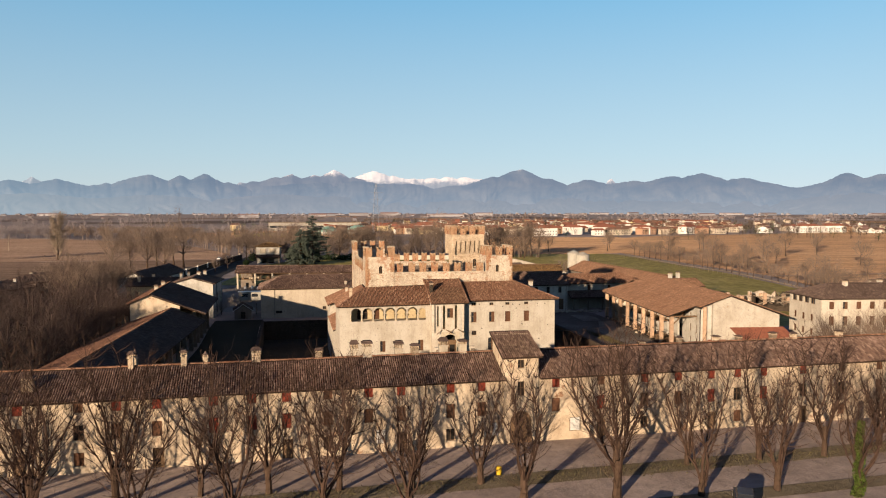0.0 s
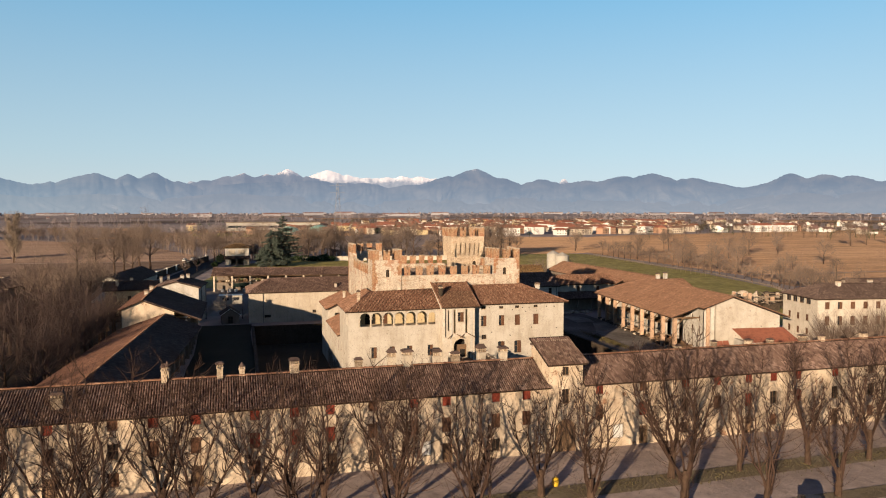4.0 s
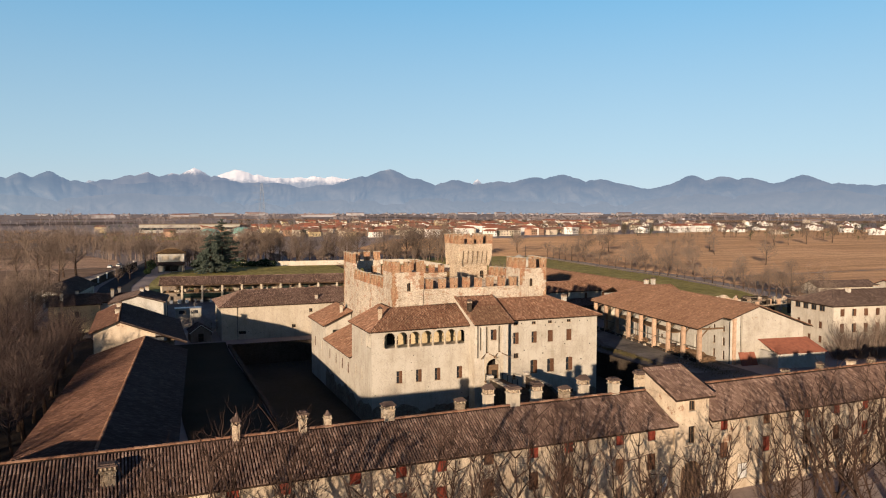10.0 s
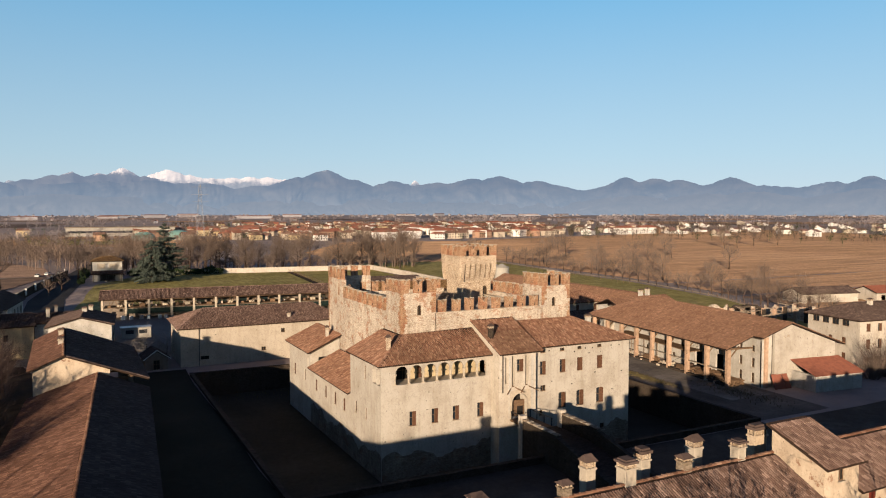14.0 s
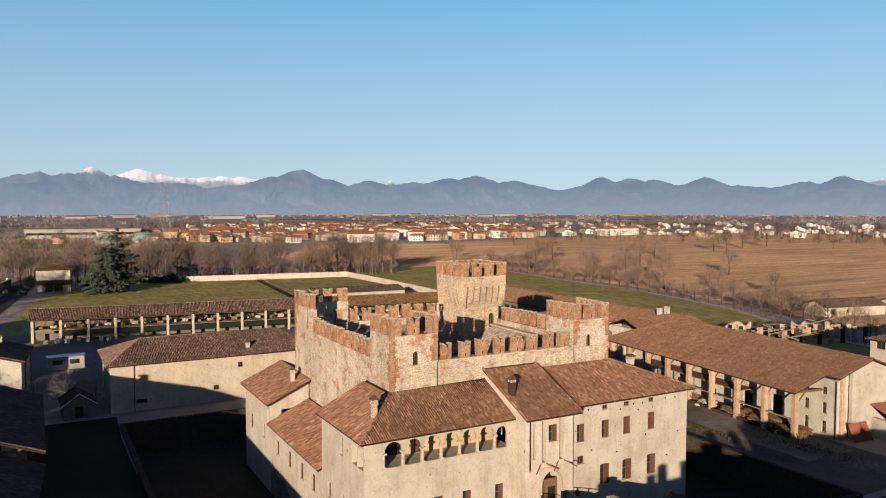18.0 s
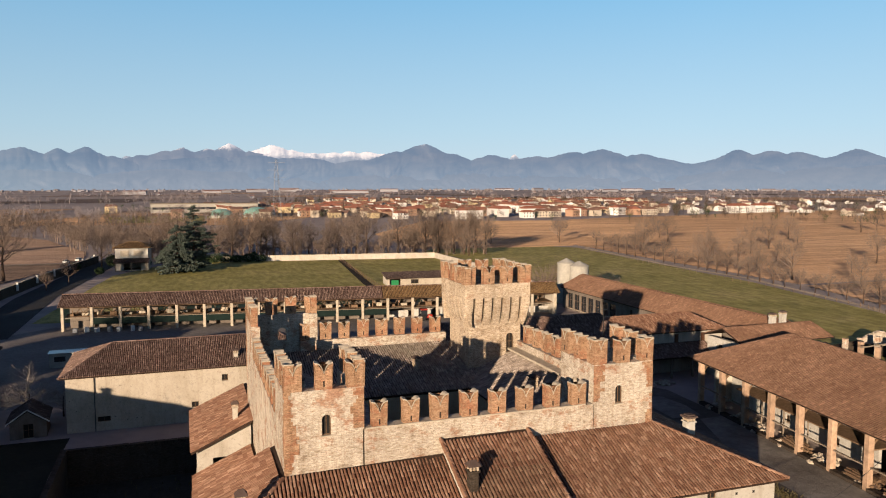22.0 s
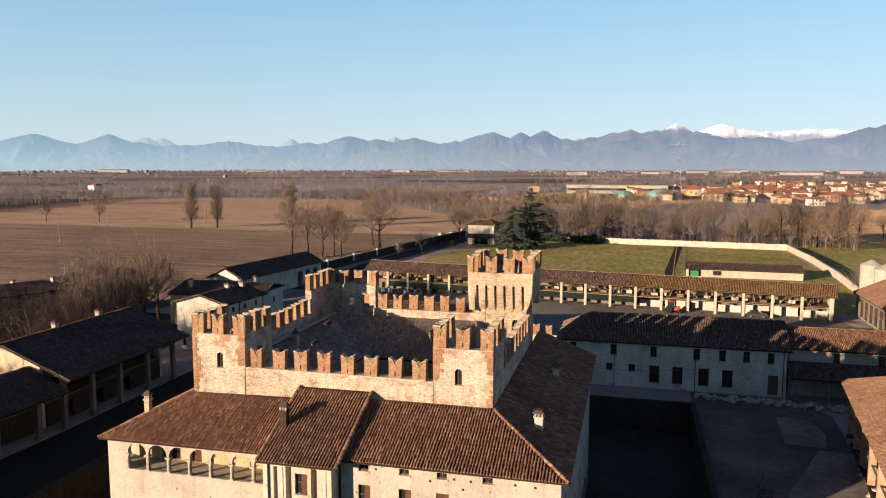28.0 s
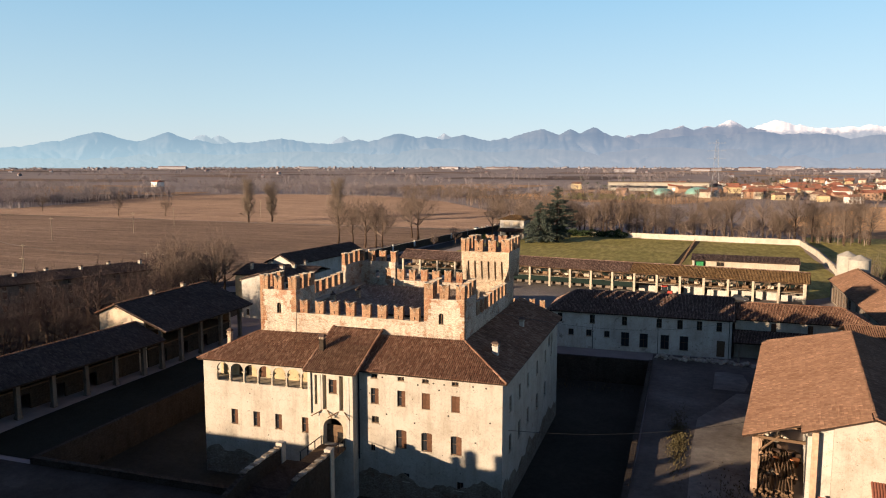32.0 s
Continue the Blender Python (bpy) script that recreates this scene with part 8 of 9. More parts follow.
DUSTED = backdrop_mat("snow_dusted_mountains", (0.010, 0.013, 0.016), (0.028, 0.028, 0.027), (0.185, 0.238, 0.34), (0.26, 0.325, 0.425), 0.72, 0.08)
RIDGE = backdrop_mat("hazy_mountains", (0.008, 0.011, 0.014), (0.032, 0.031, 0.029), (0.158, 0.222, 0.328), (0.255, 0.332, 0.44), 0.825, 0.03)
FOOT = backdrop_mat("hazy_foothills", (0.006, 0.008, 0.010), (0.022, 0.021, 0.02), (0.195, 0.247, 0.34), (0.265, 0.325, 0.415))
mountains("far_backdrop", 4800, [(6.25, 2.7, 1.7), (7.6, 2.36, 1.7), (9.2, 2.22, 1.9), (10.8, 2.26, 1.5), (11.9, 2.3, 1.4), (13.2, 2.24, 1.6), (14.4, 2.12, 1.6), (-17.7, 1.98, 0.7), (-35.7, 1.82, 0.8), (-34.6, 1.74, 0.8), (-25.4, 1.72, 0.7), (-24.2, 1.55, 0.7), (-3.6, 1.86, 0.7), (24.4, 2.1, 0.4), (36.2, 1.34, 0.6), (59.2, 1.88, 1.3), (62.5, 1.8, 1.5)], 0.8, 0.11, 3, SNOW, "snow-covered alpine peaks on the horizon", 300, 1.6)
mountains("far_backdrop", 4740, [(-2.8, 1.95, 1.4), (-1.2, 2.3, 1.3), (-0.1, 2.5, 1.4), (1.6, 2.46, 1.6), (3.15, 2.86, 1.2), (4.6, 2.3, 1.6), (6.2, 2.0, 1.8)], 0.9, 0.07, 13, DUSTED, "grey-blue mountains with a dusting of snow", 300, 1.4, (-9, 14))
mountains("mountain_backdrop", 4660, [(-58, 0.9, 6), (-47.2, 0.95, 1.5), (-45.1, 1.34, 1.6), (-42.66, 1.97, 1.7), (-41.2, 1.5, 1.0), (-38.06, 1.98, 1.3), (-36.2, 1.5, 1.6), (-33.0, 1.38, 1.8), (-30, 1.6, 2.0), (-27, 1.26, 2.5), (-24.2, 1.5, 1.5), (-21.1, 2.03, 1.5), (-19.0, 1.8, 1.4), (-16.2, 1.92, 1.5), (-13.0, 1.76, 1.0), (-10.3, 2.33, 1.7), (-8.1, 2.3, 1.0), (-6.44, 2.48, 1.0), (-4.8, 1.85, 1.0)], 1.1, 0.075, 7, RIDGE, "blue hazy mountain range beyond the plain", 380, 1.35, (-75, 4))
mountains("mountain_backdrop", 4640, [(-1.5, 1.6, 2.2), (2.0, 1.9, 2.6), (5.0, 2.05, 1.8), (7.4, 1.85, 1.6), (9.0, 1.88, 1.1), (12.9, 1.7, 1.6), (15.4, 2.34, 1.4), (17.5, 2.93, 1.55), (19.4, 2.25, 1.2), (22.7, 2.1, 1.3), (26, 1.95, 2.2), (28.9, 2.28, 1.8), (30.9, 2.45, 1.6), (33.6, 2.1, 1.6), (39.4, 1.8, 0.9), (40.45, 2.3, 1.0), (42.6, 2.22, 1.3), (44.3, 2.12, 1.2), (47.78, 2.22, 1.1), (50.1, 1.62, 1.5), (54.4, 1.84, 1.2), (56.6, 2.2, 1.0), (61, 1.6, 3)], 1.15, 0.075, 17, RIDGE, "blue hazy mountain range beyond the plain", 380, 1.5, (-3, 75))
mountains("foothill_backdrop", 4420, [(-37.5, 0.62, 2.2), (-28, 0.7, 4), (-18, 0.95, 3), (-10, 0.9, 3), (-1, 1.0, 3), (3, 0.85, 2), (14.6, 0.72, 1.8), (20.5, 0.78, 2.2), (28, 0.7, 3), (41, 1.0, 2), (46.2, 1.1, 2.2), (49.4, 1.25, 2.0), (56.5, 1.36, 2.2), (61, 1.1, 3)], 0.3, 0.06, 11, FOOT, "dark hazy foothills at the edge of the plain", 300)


# ---- ruins and sheds east of the barn ----
ru = random.Random(31)


def ragged_wall(parent, p0, p1, h, material, thick=0.5):
    """A broken wall whose top steps up and down."""
    m, ln = along(p0, p1)
    bm = bmesh.new()
    n = max(3, int(ln / 1.1))
    hs = [h * ru.uniform(0.55, 1.05) for _ in range(n + 1)]
    add_prism(bm, [(0, 0), (ln, 0)] + [(ln * i / n, hs[i]) for i in range(n, -1, -1)], 0, thick)
    bmesh.ops.triangulate(bm, faces=[f for f in bm.faces if len(f.verts) > 4])
    bmesh.ops.recalc_face_normals(bm, faces=bm.faces)
    return part("wall_stub", bm, material, parent, "", m)


ruin = thing("ruin", "roofless farm ruin with broken walls and bare pillars", "ruin")
for p0, p1, h, mt in (((107, 62), (118, 60), 2.6, RUBBLE), ((118, 60), (119, 46), 2.4, RUBBLE), ((119, 62), (128, 60.5), 3.6, KEEP), ((128, 60.5), (140, 58), 3.4, RUBBLE), ((128, 46), (128, 60), 2.4, RUBBLE), ((140, 58), (141, 44), 3.4, KEEP), ((108, 45), (121, 42), 2.4, RUBBLE)):
    ragged_wall(ruin, p0, p1, h, mt)
for i in range(26):
    x, y = 110 + 3.0 * (i // 2), 57 - 0.9 * (i // 2) - (i % 2) * 7
    part("pillar", box(-0.4, 0.4, -0.4, 0.4, 0, ru.uniform(3.2, 4.6), 0.03), (KEEP, BRICKPOST, BRICKPOST, RUBBLE)[i % 4], ruin, "", pose(x, y, 0, 0, ru.uniform(-2, 2), ru.uniform(0, 20)))
for i in range(16):
    bm = bmesh.new()
    x, y = ru.uniform(110, 146), ru.uniform(40, 56)
    a = ru.uniform(-0.5, 0.5) + (1.57 if i % 3 == 0 else 0)
    d = ru.uniform(2.5, 4.5)
    add_cyl(bm, (-math.cos(a) * d, -math.sin(a) * d, ru.uniform(1.5, 3.8)), (math.cos(a) * d, math.sin(a) * d, ru.uniform(2.5, 4.2)), 0.14, 0.12, 6)
    part("fallen_beam", bm, BEAM, ruin, "", pose(x, y, 0))
for i, (x, y, L, D, mt) in enumerate(((172, 70, 22, 9, TILE_DARK), (198, 62, 26, 10, RED_SHEET))):
    sh = thing("shed", "low farm shed with a pitched roof", "shed", "field sheds", "", (x, y, 0), -12)
    wall(sh, (0, 0), (L, 0), 0, 3.0, PALE, [(3, 2.2, 0, 2.4, "open"), (8, 1.0, 1.2, 2.2, "dark")])
    wall(sh, (L, 0), (L, D), 0, 3.0, PALE, gable=(D / 2, 1.7))
    wall(sh, (L, D), (0, D), 0, 3.0, PALE)
    wall(sh, (0, D), (0, 0), 0, 3.0, PALE, gable=(D / 2, 1.7))
    gable_roof(sh, 0, L, 0, D, 3.05, 4.9, mt, 0.5, "x", pitch=0.4, step=0.7, seed=120 + i)

# ---- stacks and clutter in and beside the east barn ----
EM = eb.matrix_world.copy()
LOGS = []
for k in range(3):
    bm = bmesh.new()
    add_cyl(bm, (-1.7 - 0.3 * k, 0, 0), (1.7 + 0.2 * k, 0.05, 0.03), 0.15, 0.12, 8)
    me = bpy.data.meshes.new("log")
    bm.to_mesh(me)
    me.materials.append(WOOD)
    LOGS.append(me)


def log_pile(at, rows, cols, rz, label="stack of old roof timbers under the barn"):
    t = thing("timber_stack", label, "timber", "barn stacks", "", at, rz)
    for r in range(rows):
        for c in range(cols - r % 2):
            part("log", LOGS[(r + c) % 3], None, t, "", pose(ru.uniform(-0.4, 0.4), (c + 0.5 * (r % 2)) * 0.31, 0.15 + r * 0.265, 0, ru.uniform(-2, 2), ru.uniform(-5, 5)))


STONES = []
for k in range(5):
    bm = bmesh.new()
    bmesh.ops.create_icosphere(bm, subdivisions=1, radius=0.5)
    for v in bm.verts:
        v.co = Vector((v.co.x * ru.uniform(0.8, 1.2), v.co.y * ru.uniform(0.7, 1.0), v.co.z * ru.uniform(0.5, 0.9)))
    me = bpy.data.meshes.new("stone")
    bm.to_mesh(me)
    me.materials.append(STONE if k % 2 else KEEP)
    STONES.append(me)


def stone_heap(at, n, spread, label, deep=1.0):
    t = thing("stone_heap", label, "rubble", "stone heaps", "", at)
    for i in range(n):
        s = ru.uniform(0.45, 1.1)
        a, q = ru.uniform(0, 6.28), ru.random() ** 0.6
        part("stone", STONES[i % 5], None, t, "", pose(math.cos(a) * q * spread, math.sin(a) * q * spread * deep, 0.15 + 0.55 * (1 - q) * ru.random(), ru.uniform(-20, 20), ru.uniform(-20, 20), ru.uniform(0, 360)) @ Matrix.Scale(s, 4))


for i in range(8):
    p = EM @ Vector((2.6, 3.3 + 5.45 * i, 0))
    stone_heap(tuple(p), 16, 1.9, "heap of salvaged pale stones between the barn posts", 0.8)
for i in (0, 1, 2, 4):
    p = EM @ Vector((3.0, 2.2 + 5.45 * i, 0.0))
    log_pile(tuple(p), 4, 6, 80)
SACK = plain("pale_sacking", (0.52, 0.44, 0.33), 0.35, 3)
CRATE = plain("dark_crate_wood", (0.09, 0.06, 0.045), 0.3, 3)
CLAY = plain("orange_clay", (0.50, 0.20, 0.09), 0.25, 3)
for i, (x, y, r, c) in enumerate(((4.1, 2.9, 3, 8), (4.4, 7.0, 4, 8), (4.0, 11.2, 3, 7))):
    log_pile(tuple(EM @ Vector((x + 1.0, y, 0))), r, c, 84, "loose stack of old beams on the barn floor")
for i in range(26):
    x, y = 1.9 + 1.5 * ru.random(), ru.uniform(0.8, 9.0)
    bm = bmesh.new()
    bmesh.ops.create_icosphere(bm, subdivisions=2, radius=0.42)
    for v in bm.verts:
        q = 1 + 0.45 * noise.noise(v.co * 3.1 + Vector((i * 7.0, 0, 0)))
        v.co = Vector((v.co.x * 1.2 * q, v.co.y * q, v.co.z * 0.72 * q))
    alone("sack", bm, SACK if i % 3 else CRATE, "crumpled sack on the heaps under the barn", "sack", "sacks", m=EM @ pose(x, y, 0.24 + (0.4 if i % 2 else 0), 0, 0, ru.uniform(0, 360)))
for i, (x, y, w, h) in enumerate(((2.3, 11.5, 0.45, 0.8), (3.2, 12.4, 0.4, 1.1), (4.9, 13.2, 0.5, 0.9), (5.5, 11.8, 0.35, 1.2), (3.9, 13.6, 0.5, 1.4))):
    c_ = thing("crate", "dark wooden crate on the barn floor", "crate", "crates", "", tuple(EM @ Vector((x, y, 0))), -6.4 + 9 * i)
    part("body", box(-w, w, -0.4, 0.4, 0, h, 0.02), CRATE, c_)
    part("slat", box(-w - 0.02, w + 0.02, -0.43, -0.4, h * 0.3, h * 0.45), SACK if i % 2 else BEAM, c_)
for x, y, r in ((5.3, 10.6, 0.5), (3.2, 10.2, 0.4)):
    bm = bmesh.new()
    add_cyl(bm, (0, 0, 0), (0, 0, 0.8), r * 0.7, r, 14)
    add_cyl(bm, (0, 0, 0.8), (0, 0, 0.9), r * 1.1, r * 1.1, 14)
    alone("clay_pot", bm, CLAY, "orange clay pot on the barn floor", "pot", "pots", m=EM @ pose(x, y, 0))
for i, (x, a) in enumerate(((8.0, 24), (9.2, 30), (10.4, 27))):
    g = thing("metal_panel", "rust-red metal gate panel leaning on the wall", "panel", "red panels", "", tuple(EM @ Vector((x, -3.85, 0))), -6)
    part("sheet", box(-0.6, 0.6, -0.02, 0.02, 0, 2.6), RED_SHEET, g, "", pose(0, 0, 0, -a))
    part("bar", box(-0.6, 0.6, -0.07, -0.025, 1.2, 1.3), RED_SHEET, g, "", pose(0, 0, 0, -a))
for x, y, n in ((50, 54.5, 22), (54, 54, 26), (57.5, 54.5, 30), (60.5, 54, 26), (64, 53.2, 22), (67.5, 53, 18)):
    stone_heap((x, y, 0), n, 2.0, "heap of broken stone and rubble in the shaded court", 0.6)

for i, (y, n) in enumerate(((6.0, 46), (13.5, 34), (19.5, 26), (26.0, 30), (32.5, 22))):
    stone_heap(tuple(eb.matrix_world @ Vector((2.9, y, 0))), n, 2.2, "low heap of broken stone between the barn posts", 0.6)

# ---- weeds and tufts ----
wt = random.Random(3)


def tufts(name, cx, cy, rx, ry, n, h, material, label, z=None):
    V, F = [], []
    for i in range(n):
        x, y = cx + wt.gauss(0, rx), cy + wt.gauss(0, ry)
        z0 = ground_z(x, y) + 0.02 if z is None else z
        for b in range(3):
            a = wt.uniform(0, 6.28)
            w, hh = 0.05, h * wt.uniform(0.5, 1.2)
            dx, dy = math.cos(a), math.sin(a)
            k = len(V)
            V += [(x - dy * w, y + dx * w, z0), (x + dy * w, y - dx * w, z0), (x + dx * hh * 0.45, y + dy * hh * 0.45, z0 + hh)]
            F.append((k, k + 1, k + 2))
    alone(name, mesh_from(name, V, F, material), None, label, "grass", kind="stuff")


WEED = plain("dry_weeds", (0.14, 0.115, 0.055), 0.4, 0.8)
tufts("weeds", 52.9, 13, 0.6, 5.0, 1300, 0.26, WEED, "dry weeds beside the moat wall")
tufts("weeds", 59.0, -4, 1.5, 4.0, 500, 0.3, WEED, "dry weeds on the court edge")
for x in range(-48, 80, 8):
    tufts("weeds", x, -67.2 + 0.02 * x, 3.0, 0.9, 260, 0.22, WEED, "tufts of dry grass under the trees")
tufts("weeds", 15, 46, 14, 1.5, 600, 0.5, WEED, "rough grass on the moat edge", MZ + 0.02)

# ---- vehicles ----
def car(at, rz, paint, label, scale=1.0):
    t = thing("car", label, "car", "parked cars", "", at, rz)
    t.scale = (scale,) * 3
    bm = bmesh.new()
    prof = [(-2.1, 0.3), (2.1, 0.3), (2.15, 0.62), (1.95, 0.86), (1.0, 0.96), (-1.85, 0.98), (-2.12, 0.8)]
    add_prism(bm, prof, -0.85, 0.85)
    bmesh.ops.triangulate(bm, faces=[f for f in bm.faces if len(f.verts) > 4])
    bmesh.ops.recalc_face_normals(bm, faces=bm.faces)
    body = part("body", bm, paint, t)
    bm = bmesh.new()
    lo = [(-1.8, -0.8), (0.95, -0.8), (0.95, 0.8), (-1.8, 0.8)]
    hi_ = [(-1.45, -0.62), (0.2, -0.62), (0.2, 0.62), (-1.45, 0.62)]
    a = [bm.verts.new((x, y, 0.96)) for x, y in lo]
    b = [bm.verts.new((x, y, 1.44)) for x, y in hi_]
    for i in range(4):
        bm.faces.new((a[i], a[(i + 1) % 4], b[(i + 1) % 4], b[i]))
    bm.faces.new(b)
    part("window_band", bm, GLASS, body, "dark glass")
    part("roof", box(-1.5, 0.25, -0.66, 0.66, 1.43, 1.49, 0.02), paint, body)
    for x in (-1.3, 1.3):
        for y in (-0.82, 0.82):
            bm = bmesh.new()
            add_cyl(bm, (x, y - 0.1, 0.32), (x, y + 0.1, 0.32), 0.32, 0.32, 14)
            w = part("wheel", bm, RUBBER, t)
            bm = bmesh.new()
            add_cyl(bm, (x, y - 0.11, 0.32), (x, y + 0.11, 0.32), 0.18, 0.18, 10)
            part("rim", bm, GREY_PAINT, w)
    for y in (-0.6, 0.6):
        part("headlight", box(2.05, 2.16, y - 0.18, y + 0.18, 0.62, 0.76), WHITEPAINT, body)


car((26.6, -77.2, 1.12), 60, DARK_PAINT, "dark hatchback parked on the forecourt")
car((19.2, -79.4, 1.12), 62, GREY_PAINT, "silver hatchback parked in line on the forecourt")
car((15.4, -79.6, 1.12), 58, DARK_PAINT, "dark car parked in line on the forecourt")
car((-48, 300, 0), 70, WHITEPAINT, "white car parked near the lane")
car((-43, 304, 0), 75, DARK_PAINT, "dark car parked near the lane")
car((-52, 292, 0), 80, WHITEPAINT, "white car parked beside the watch house")
car((66.5, 119.5, 0), -8, DARK_PAINT, "dark car parked under the stable roof")
car((-75, 22, 0), 20, WHITEPAINT, "white car parked among the avenue trees")
tra = thing("tractor", "red tractor parked in front of the stable", "tractor", at=(48.3, 120.3, 0), rz=-8)
part("body", box(-0.6, 1.6, -0.45, 0.45, 0.6, 1.5, 0.08), RED_PAINT, tra)
part("cab", box(-1.2, 0.3, -0.7, 0.7, 1.0, 2.6, 0.1), GLASS, tra)
part("cab_roof", box(-1.35, 0.4, -0.8, 0.8, 2.6, 2.8, 0.05), RED_PAINT, tra)
for x, y, r in ((-0.9, -0.85, 0.8), (-0.9, 0.85, 0.8), (1.3, -0.7, 0.45), (1.3, 0.7, 0.45)):
    bm = bmesh.new()
    add_cyl(bm, (x, y - 0.2, r), (x, y + 0.2, r), r, r, 18)
    part("wheel", bm, RUBBER, tra)
grn = thing("farm_machine", "green farm machine parked inside the field shed", "machine", at=(44.6, 151.2, 0), rz=-8)
part("body", box(-1.3, 1.3, -0.6, 0.6, 0.5, 1.7, 0.1), GREEN_PAINT, grn)
part("drum", box(-1.6, -1.3, -0.8, 0.8, 0.1, 1.0, 0.05), GREEN_PAINT, grn)

# ---- small things in the courts ----
kio = thing("kiosk", "white flat-roofed service kiosk in the stable court", "kiosk", at=(-29, 97.5, 0), rz=2)
part("body", box(0, 6.5, 0, 2.6, 0, 2.5, 0.03), CONCRETE, kio)
part("window", box(0.8, 2.6, -0.04, 0.02, 1.1, 2.0), GLASS, kio)
part("window", box(3.8, 5.6, -0.04, 0.02, 1.1, 2.0), GLASS, kio)
part("roof", box(-0.2, 6.7, -0.2, 2.8, 2.51, 2.66), GREY_PAINT, kio)
hut = thing("hut", "small timber hut with a pale gable edge", "hut", at=(-27.5, 57.5, 0), rz=4)
wall(hut, (0, 0), (4.2, 0), 0, 2.2, BARNWALL, [(2.1, 1.2, 0.05, 1.9, "dark")], 0.12, gable=(2.1, 1.5))
wall(hut, (4.2, 0), (4.2, 5), 0, 2.2, WOOD, thick=0.12)
wall(hut, (4.2, 5), (0, 5), 0, 2.2, WOOD, thick=0.12, gable=(2.1, 1.5))
wall(hut, (0, 5), (0, 0), 0, 2.2, WOOD, thick=0.12)
gable_roof(hut, 0, 4.2, 0, 5, 2.2, 3.75, TILE_DARK, 0.3, "y", seed=141)
for s in (-1, 1):
    bm = bmesh.new()
    add_cyl(bm, (2.1, -0.4, 3.85), (2.1 + s * 2.5, -0.4, 2.1), 0.09, 0.09, 4)
    part("barge_board", bm, WHITEPAINT, hut)
for i in range(7):
    bn = thing("bundle", "white wrapped bundle stored by the stable", "bundle", "stored bundles", "", (-29 + 2.3 * i + 0.5 * math.sin(i * 3), 131.2 - 0.32 * i, 0), 20 * i)
    part("wrap", box(-0.5, 0.5, -0.4, 0.4, 0, 1.0 + 0.2 * (i % 2), 0.12), WHITEPAINT if i % 3 else GREY_PAINT, bn)
bin_ = thing("waste_bin", "yellow roadside bin on the forecourt", "bin", at=(6.8, -65.4, 1.1))
bm = bmesh.new()
add_cyl(bm, (0, 0, 0), (0, 0, 0.8), 0.28, 0.34, 12)
part("drum", bm, YELLOW, bin_)
bm = bmesh.new()
add_cyl(bm, (0, 0, 0.8), (0, 0, 0.92), 0.36, 0.2, 12)
part("lid", bm, YELLOW, bin_)
for x, w in ((18.7, 1.2), (-4.0, 1.0), (9.0, 0.7)):
    sg = thing("notice_board", "white blank notice board on the row's wall", "board", "notice boards", "", (x, -55.93 + 0.016 * (x - 12), 2.2), 0.9)
    part("panel", box(-w / 2, w / 2, -0.05, 0, 0, 1.5), WHITEPAINT, sg)
    part("frame", wall_bm(w + 0.12, -0.06, 1.56, 0.03, [(w / 2 + 0.06, w - 0.02, 0.01, 1.49)]), BEAM, sg, "", pose(-w / 2 - 0.06, -0.08, 0))
part("downpipe", box(11.35, 11.45, BY - 0.14, BY - 0.03, 6.0, 11.0), IRON, castle, "dark downpipe")
part("downpipe", box(16.85, 16.97, WYR - 0.16, WYR - 0.03, 0.5, 11.1), IRON, castle, "dark downpipe")


def wire(p, q, sag, r=0.02, label="thin sagging overhead cable"):
    p, q = Vector(p), Vector(q)
    side = (q - p).cross(Vector((0, 0, 1))).normalized() * r
    V, F = [], []
    for i in range(21):
        f = i / 20
        c = p.lerp(q, f) - Vector((0, 0, sag * 4 * f * (1 - f)))
        V += [c + side, c + Vector((0, 0, r)), c - side, c - Vector((0, 0, r))]
        if i:
            F += [(4 * i - 4 + k, 4 * i - 4 + (k + 1) % 4, 4 * i + (k + 1) % 4, 4 * i + k) for k in range(4)]
    alone("cable", mesh_from("cable", V, F, IRON), None, label, "cable", "cables")


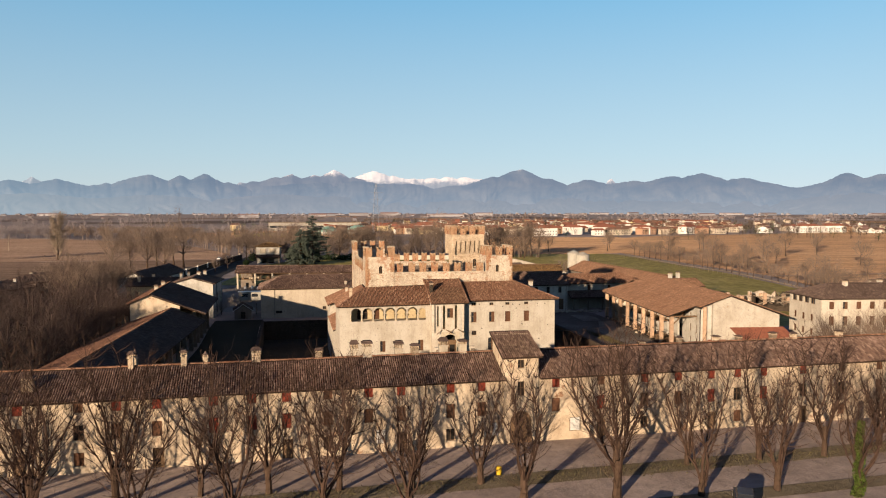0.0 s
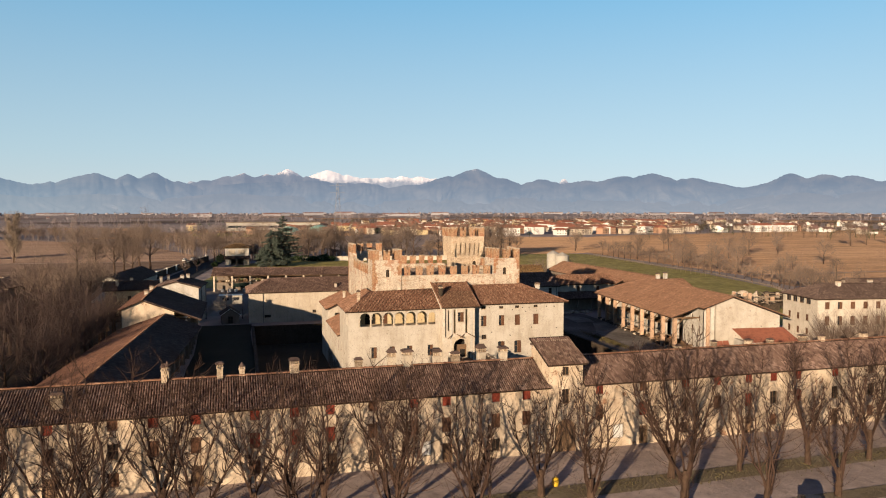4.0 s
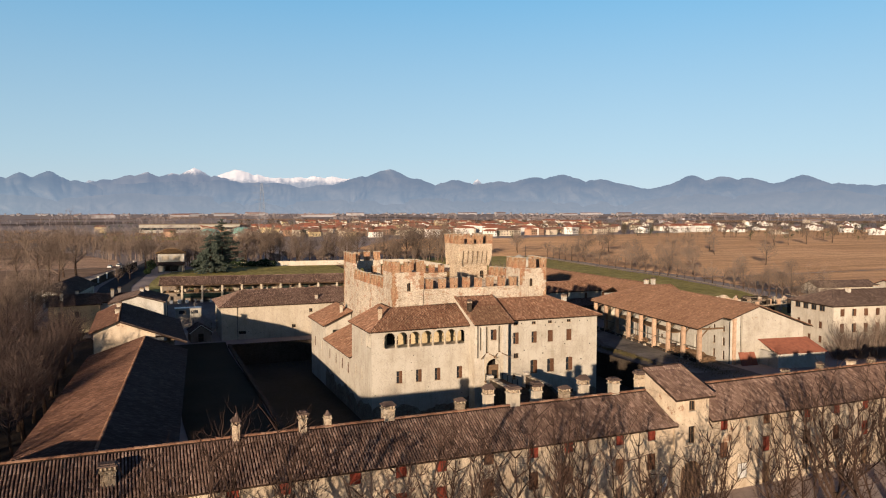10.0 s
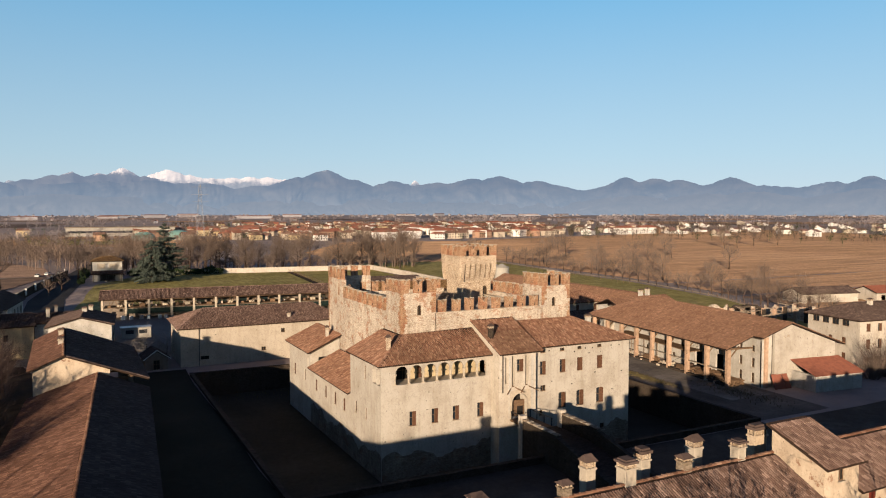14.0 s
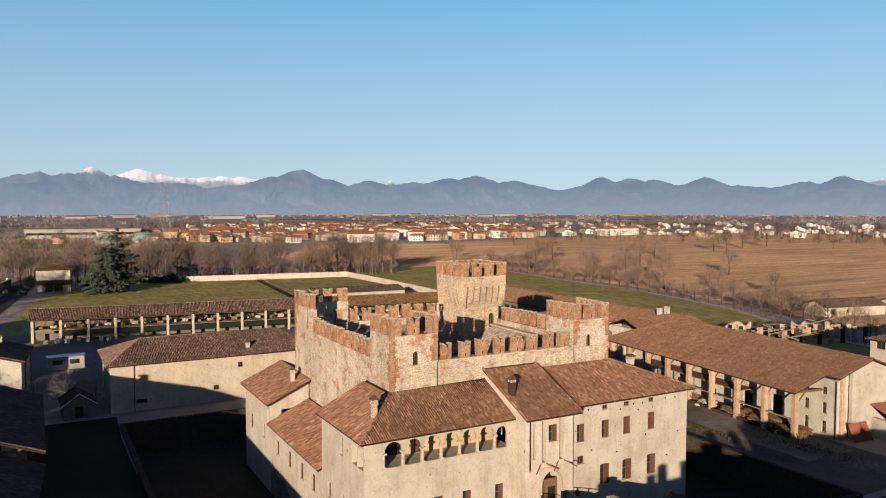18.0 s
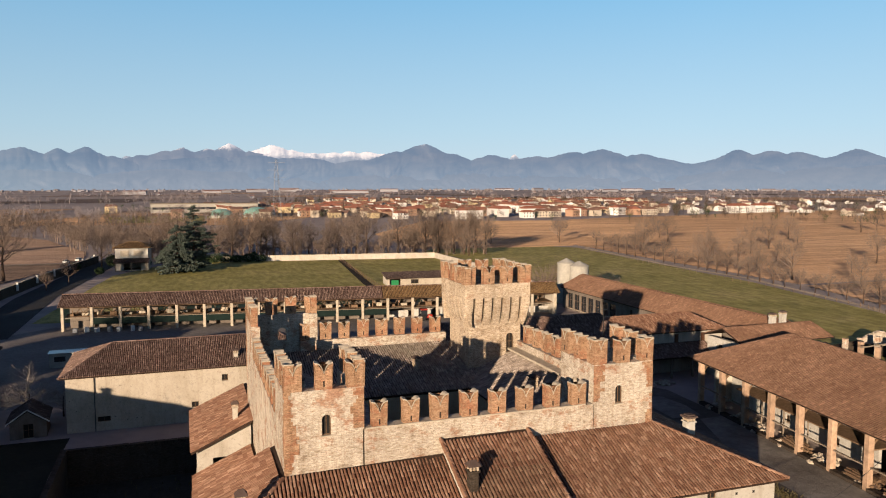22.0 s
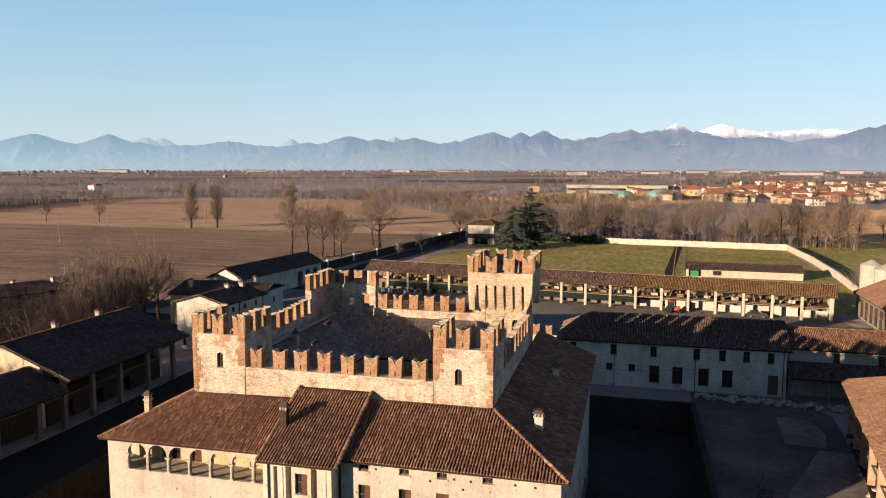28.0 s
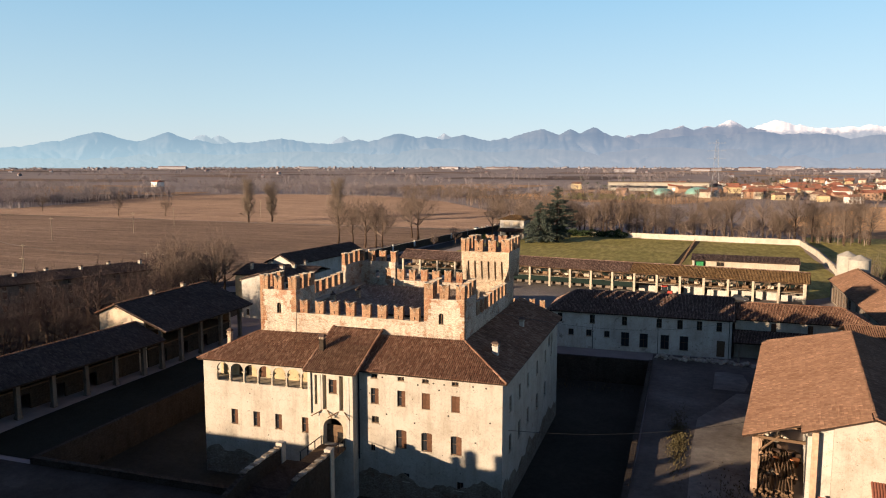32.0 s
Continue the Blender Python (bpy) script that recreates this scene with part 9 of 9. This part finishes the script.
wire((34.35, -3.5, 5.0), tuple(EM @ Vector((0.9, 8, 5.8))), 1.0, 0.025)
wire((28.1, 12, 15.6), (61.0, 57.4, 6.8), 2.0, 0.02)
ant = thing("aerial", "thin roof aerial mast on the keep", "aerial", at=(26.4, 4.6, 15.4))
bm = bmesh.new()
add_cyl(bm, (0, 0, 0), (0, 0, 7.4), 0.05, 0.03, 6)
part("mast", bm, IRON, ant)
bm = bmesh.new()
for z in (6.4, 7.0):
    add_cyl(bm, (-0.5, 0, z), (0.5, 0, z), 0.02, 0.02, 4)
part("crossbar", bm, IRON, ant)
prev = None
for i, (x, y) in enumerate(((-260, 120), (-218, 178), (-205, 215), (-214, 257), (-205, 330), (-196, 405))):
    po = thing("utility_pole", "slim wooden power pole in the ploughed field", "pole", "power poles", "", (x, y, 0))
    bm = bmesh.new()
    add_cyl(bm, (0, 0, 0), (0, 0, 11), 0.2, 0.14, 7)
    part("post", bm, BEAM, po)
    part("crossarm", box(-1.1, 1.1, -0.08, 0.08, 10.0, 10.2), BEAM, po)
for i, (x, y) in enumerate(((-125, 77), (-100, 98), (-152, 102))):
    po = thing("utility_pole", "slim wooden power pole beside the hamlet", "pole", "power poles", "", (x, y, 0))
    bm = bmesh.new()
    add_cyl(bm, (0, 0, 0), (0, 0, 9), 0.17, 0.12, 7)
    part("post", bm, BEAM, po)
    part("crossarm", box(-0.9, 0.9, -0.07, 0.07, 8.3, 8.5), BEAM, po)
wire((-152, 102, 8.4), (-100, 98, 8.4), 1.2, 0.05, "sagging power cable between poles")
wire((-152, 102, 8.4), (-205, 130, 9.5), 1.2, 0.05, "sagging power cable between poles")
wire((-100, 98, 8.4), (-56, 90, 8.0), 0.8, 0.05, "sagging power cable to the hamlet")
for i in range(9):
    f = i / 8
    gp = thing("gate_post", "white capped post on the lane wall", "post", "lane posts", "", (-41 - 19 * f, 288 - 140 * f, 2.75))
    part("shaft", box(-0.3, 0.3, -0.3, 0.3, -1.7, 0.7, 0.04), WHITEPAINT, gp)
    part("cap", box(-0.38, 0.38, -0.38, 0.38, 0.7, 0.85, 0.03), STONE, gp)
V, F = [], []
for i in range(75):
    f = i / 74
    x, y = (136 + 30 * f / 0.4, 25 + 75 * f / 0.4) if f < 0.4 else (166 + 14 * (f - 0.4) / 0.6, 100 + 185 * (f - 0.4) / 0.6)
    k = len(V)
    for dx, dy in ((-0.06, -0.06), (0.06, -0.06), (0.06, 0.06), (-0.06, 0.06)):
        V += [(x - 2.2 + dx, y + dy, 0), (x - 2.2 + dx, y + dy, 1.1)]
    F += [(k, k + 2, k + 3, k + 1), (k + 2, k + 4, k + 5, k + 3), (k + 4, k + 6, k + 7, k + 5), (k + 6, k, k + 1, k + 7), (k + 1, k + 3, k + 5, k + 7)]
alone("fence_posts", mesh_from("fence_posts", V, F, WOOD), None, "line of short fence posts along the track", "fence", kind="stuff")
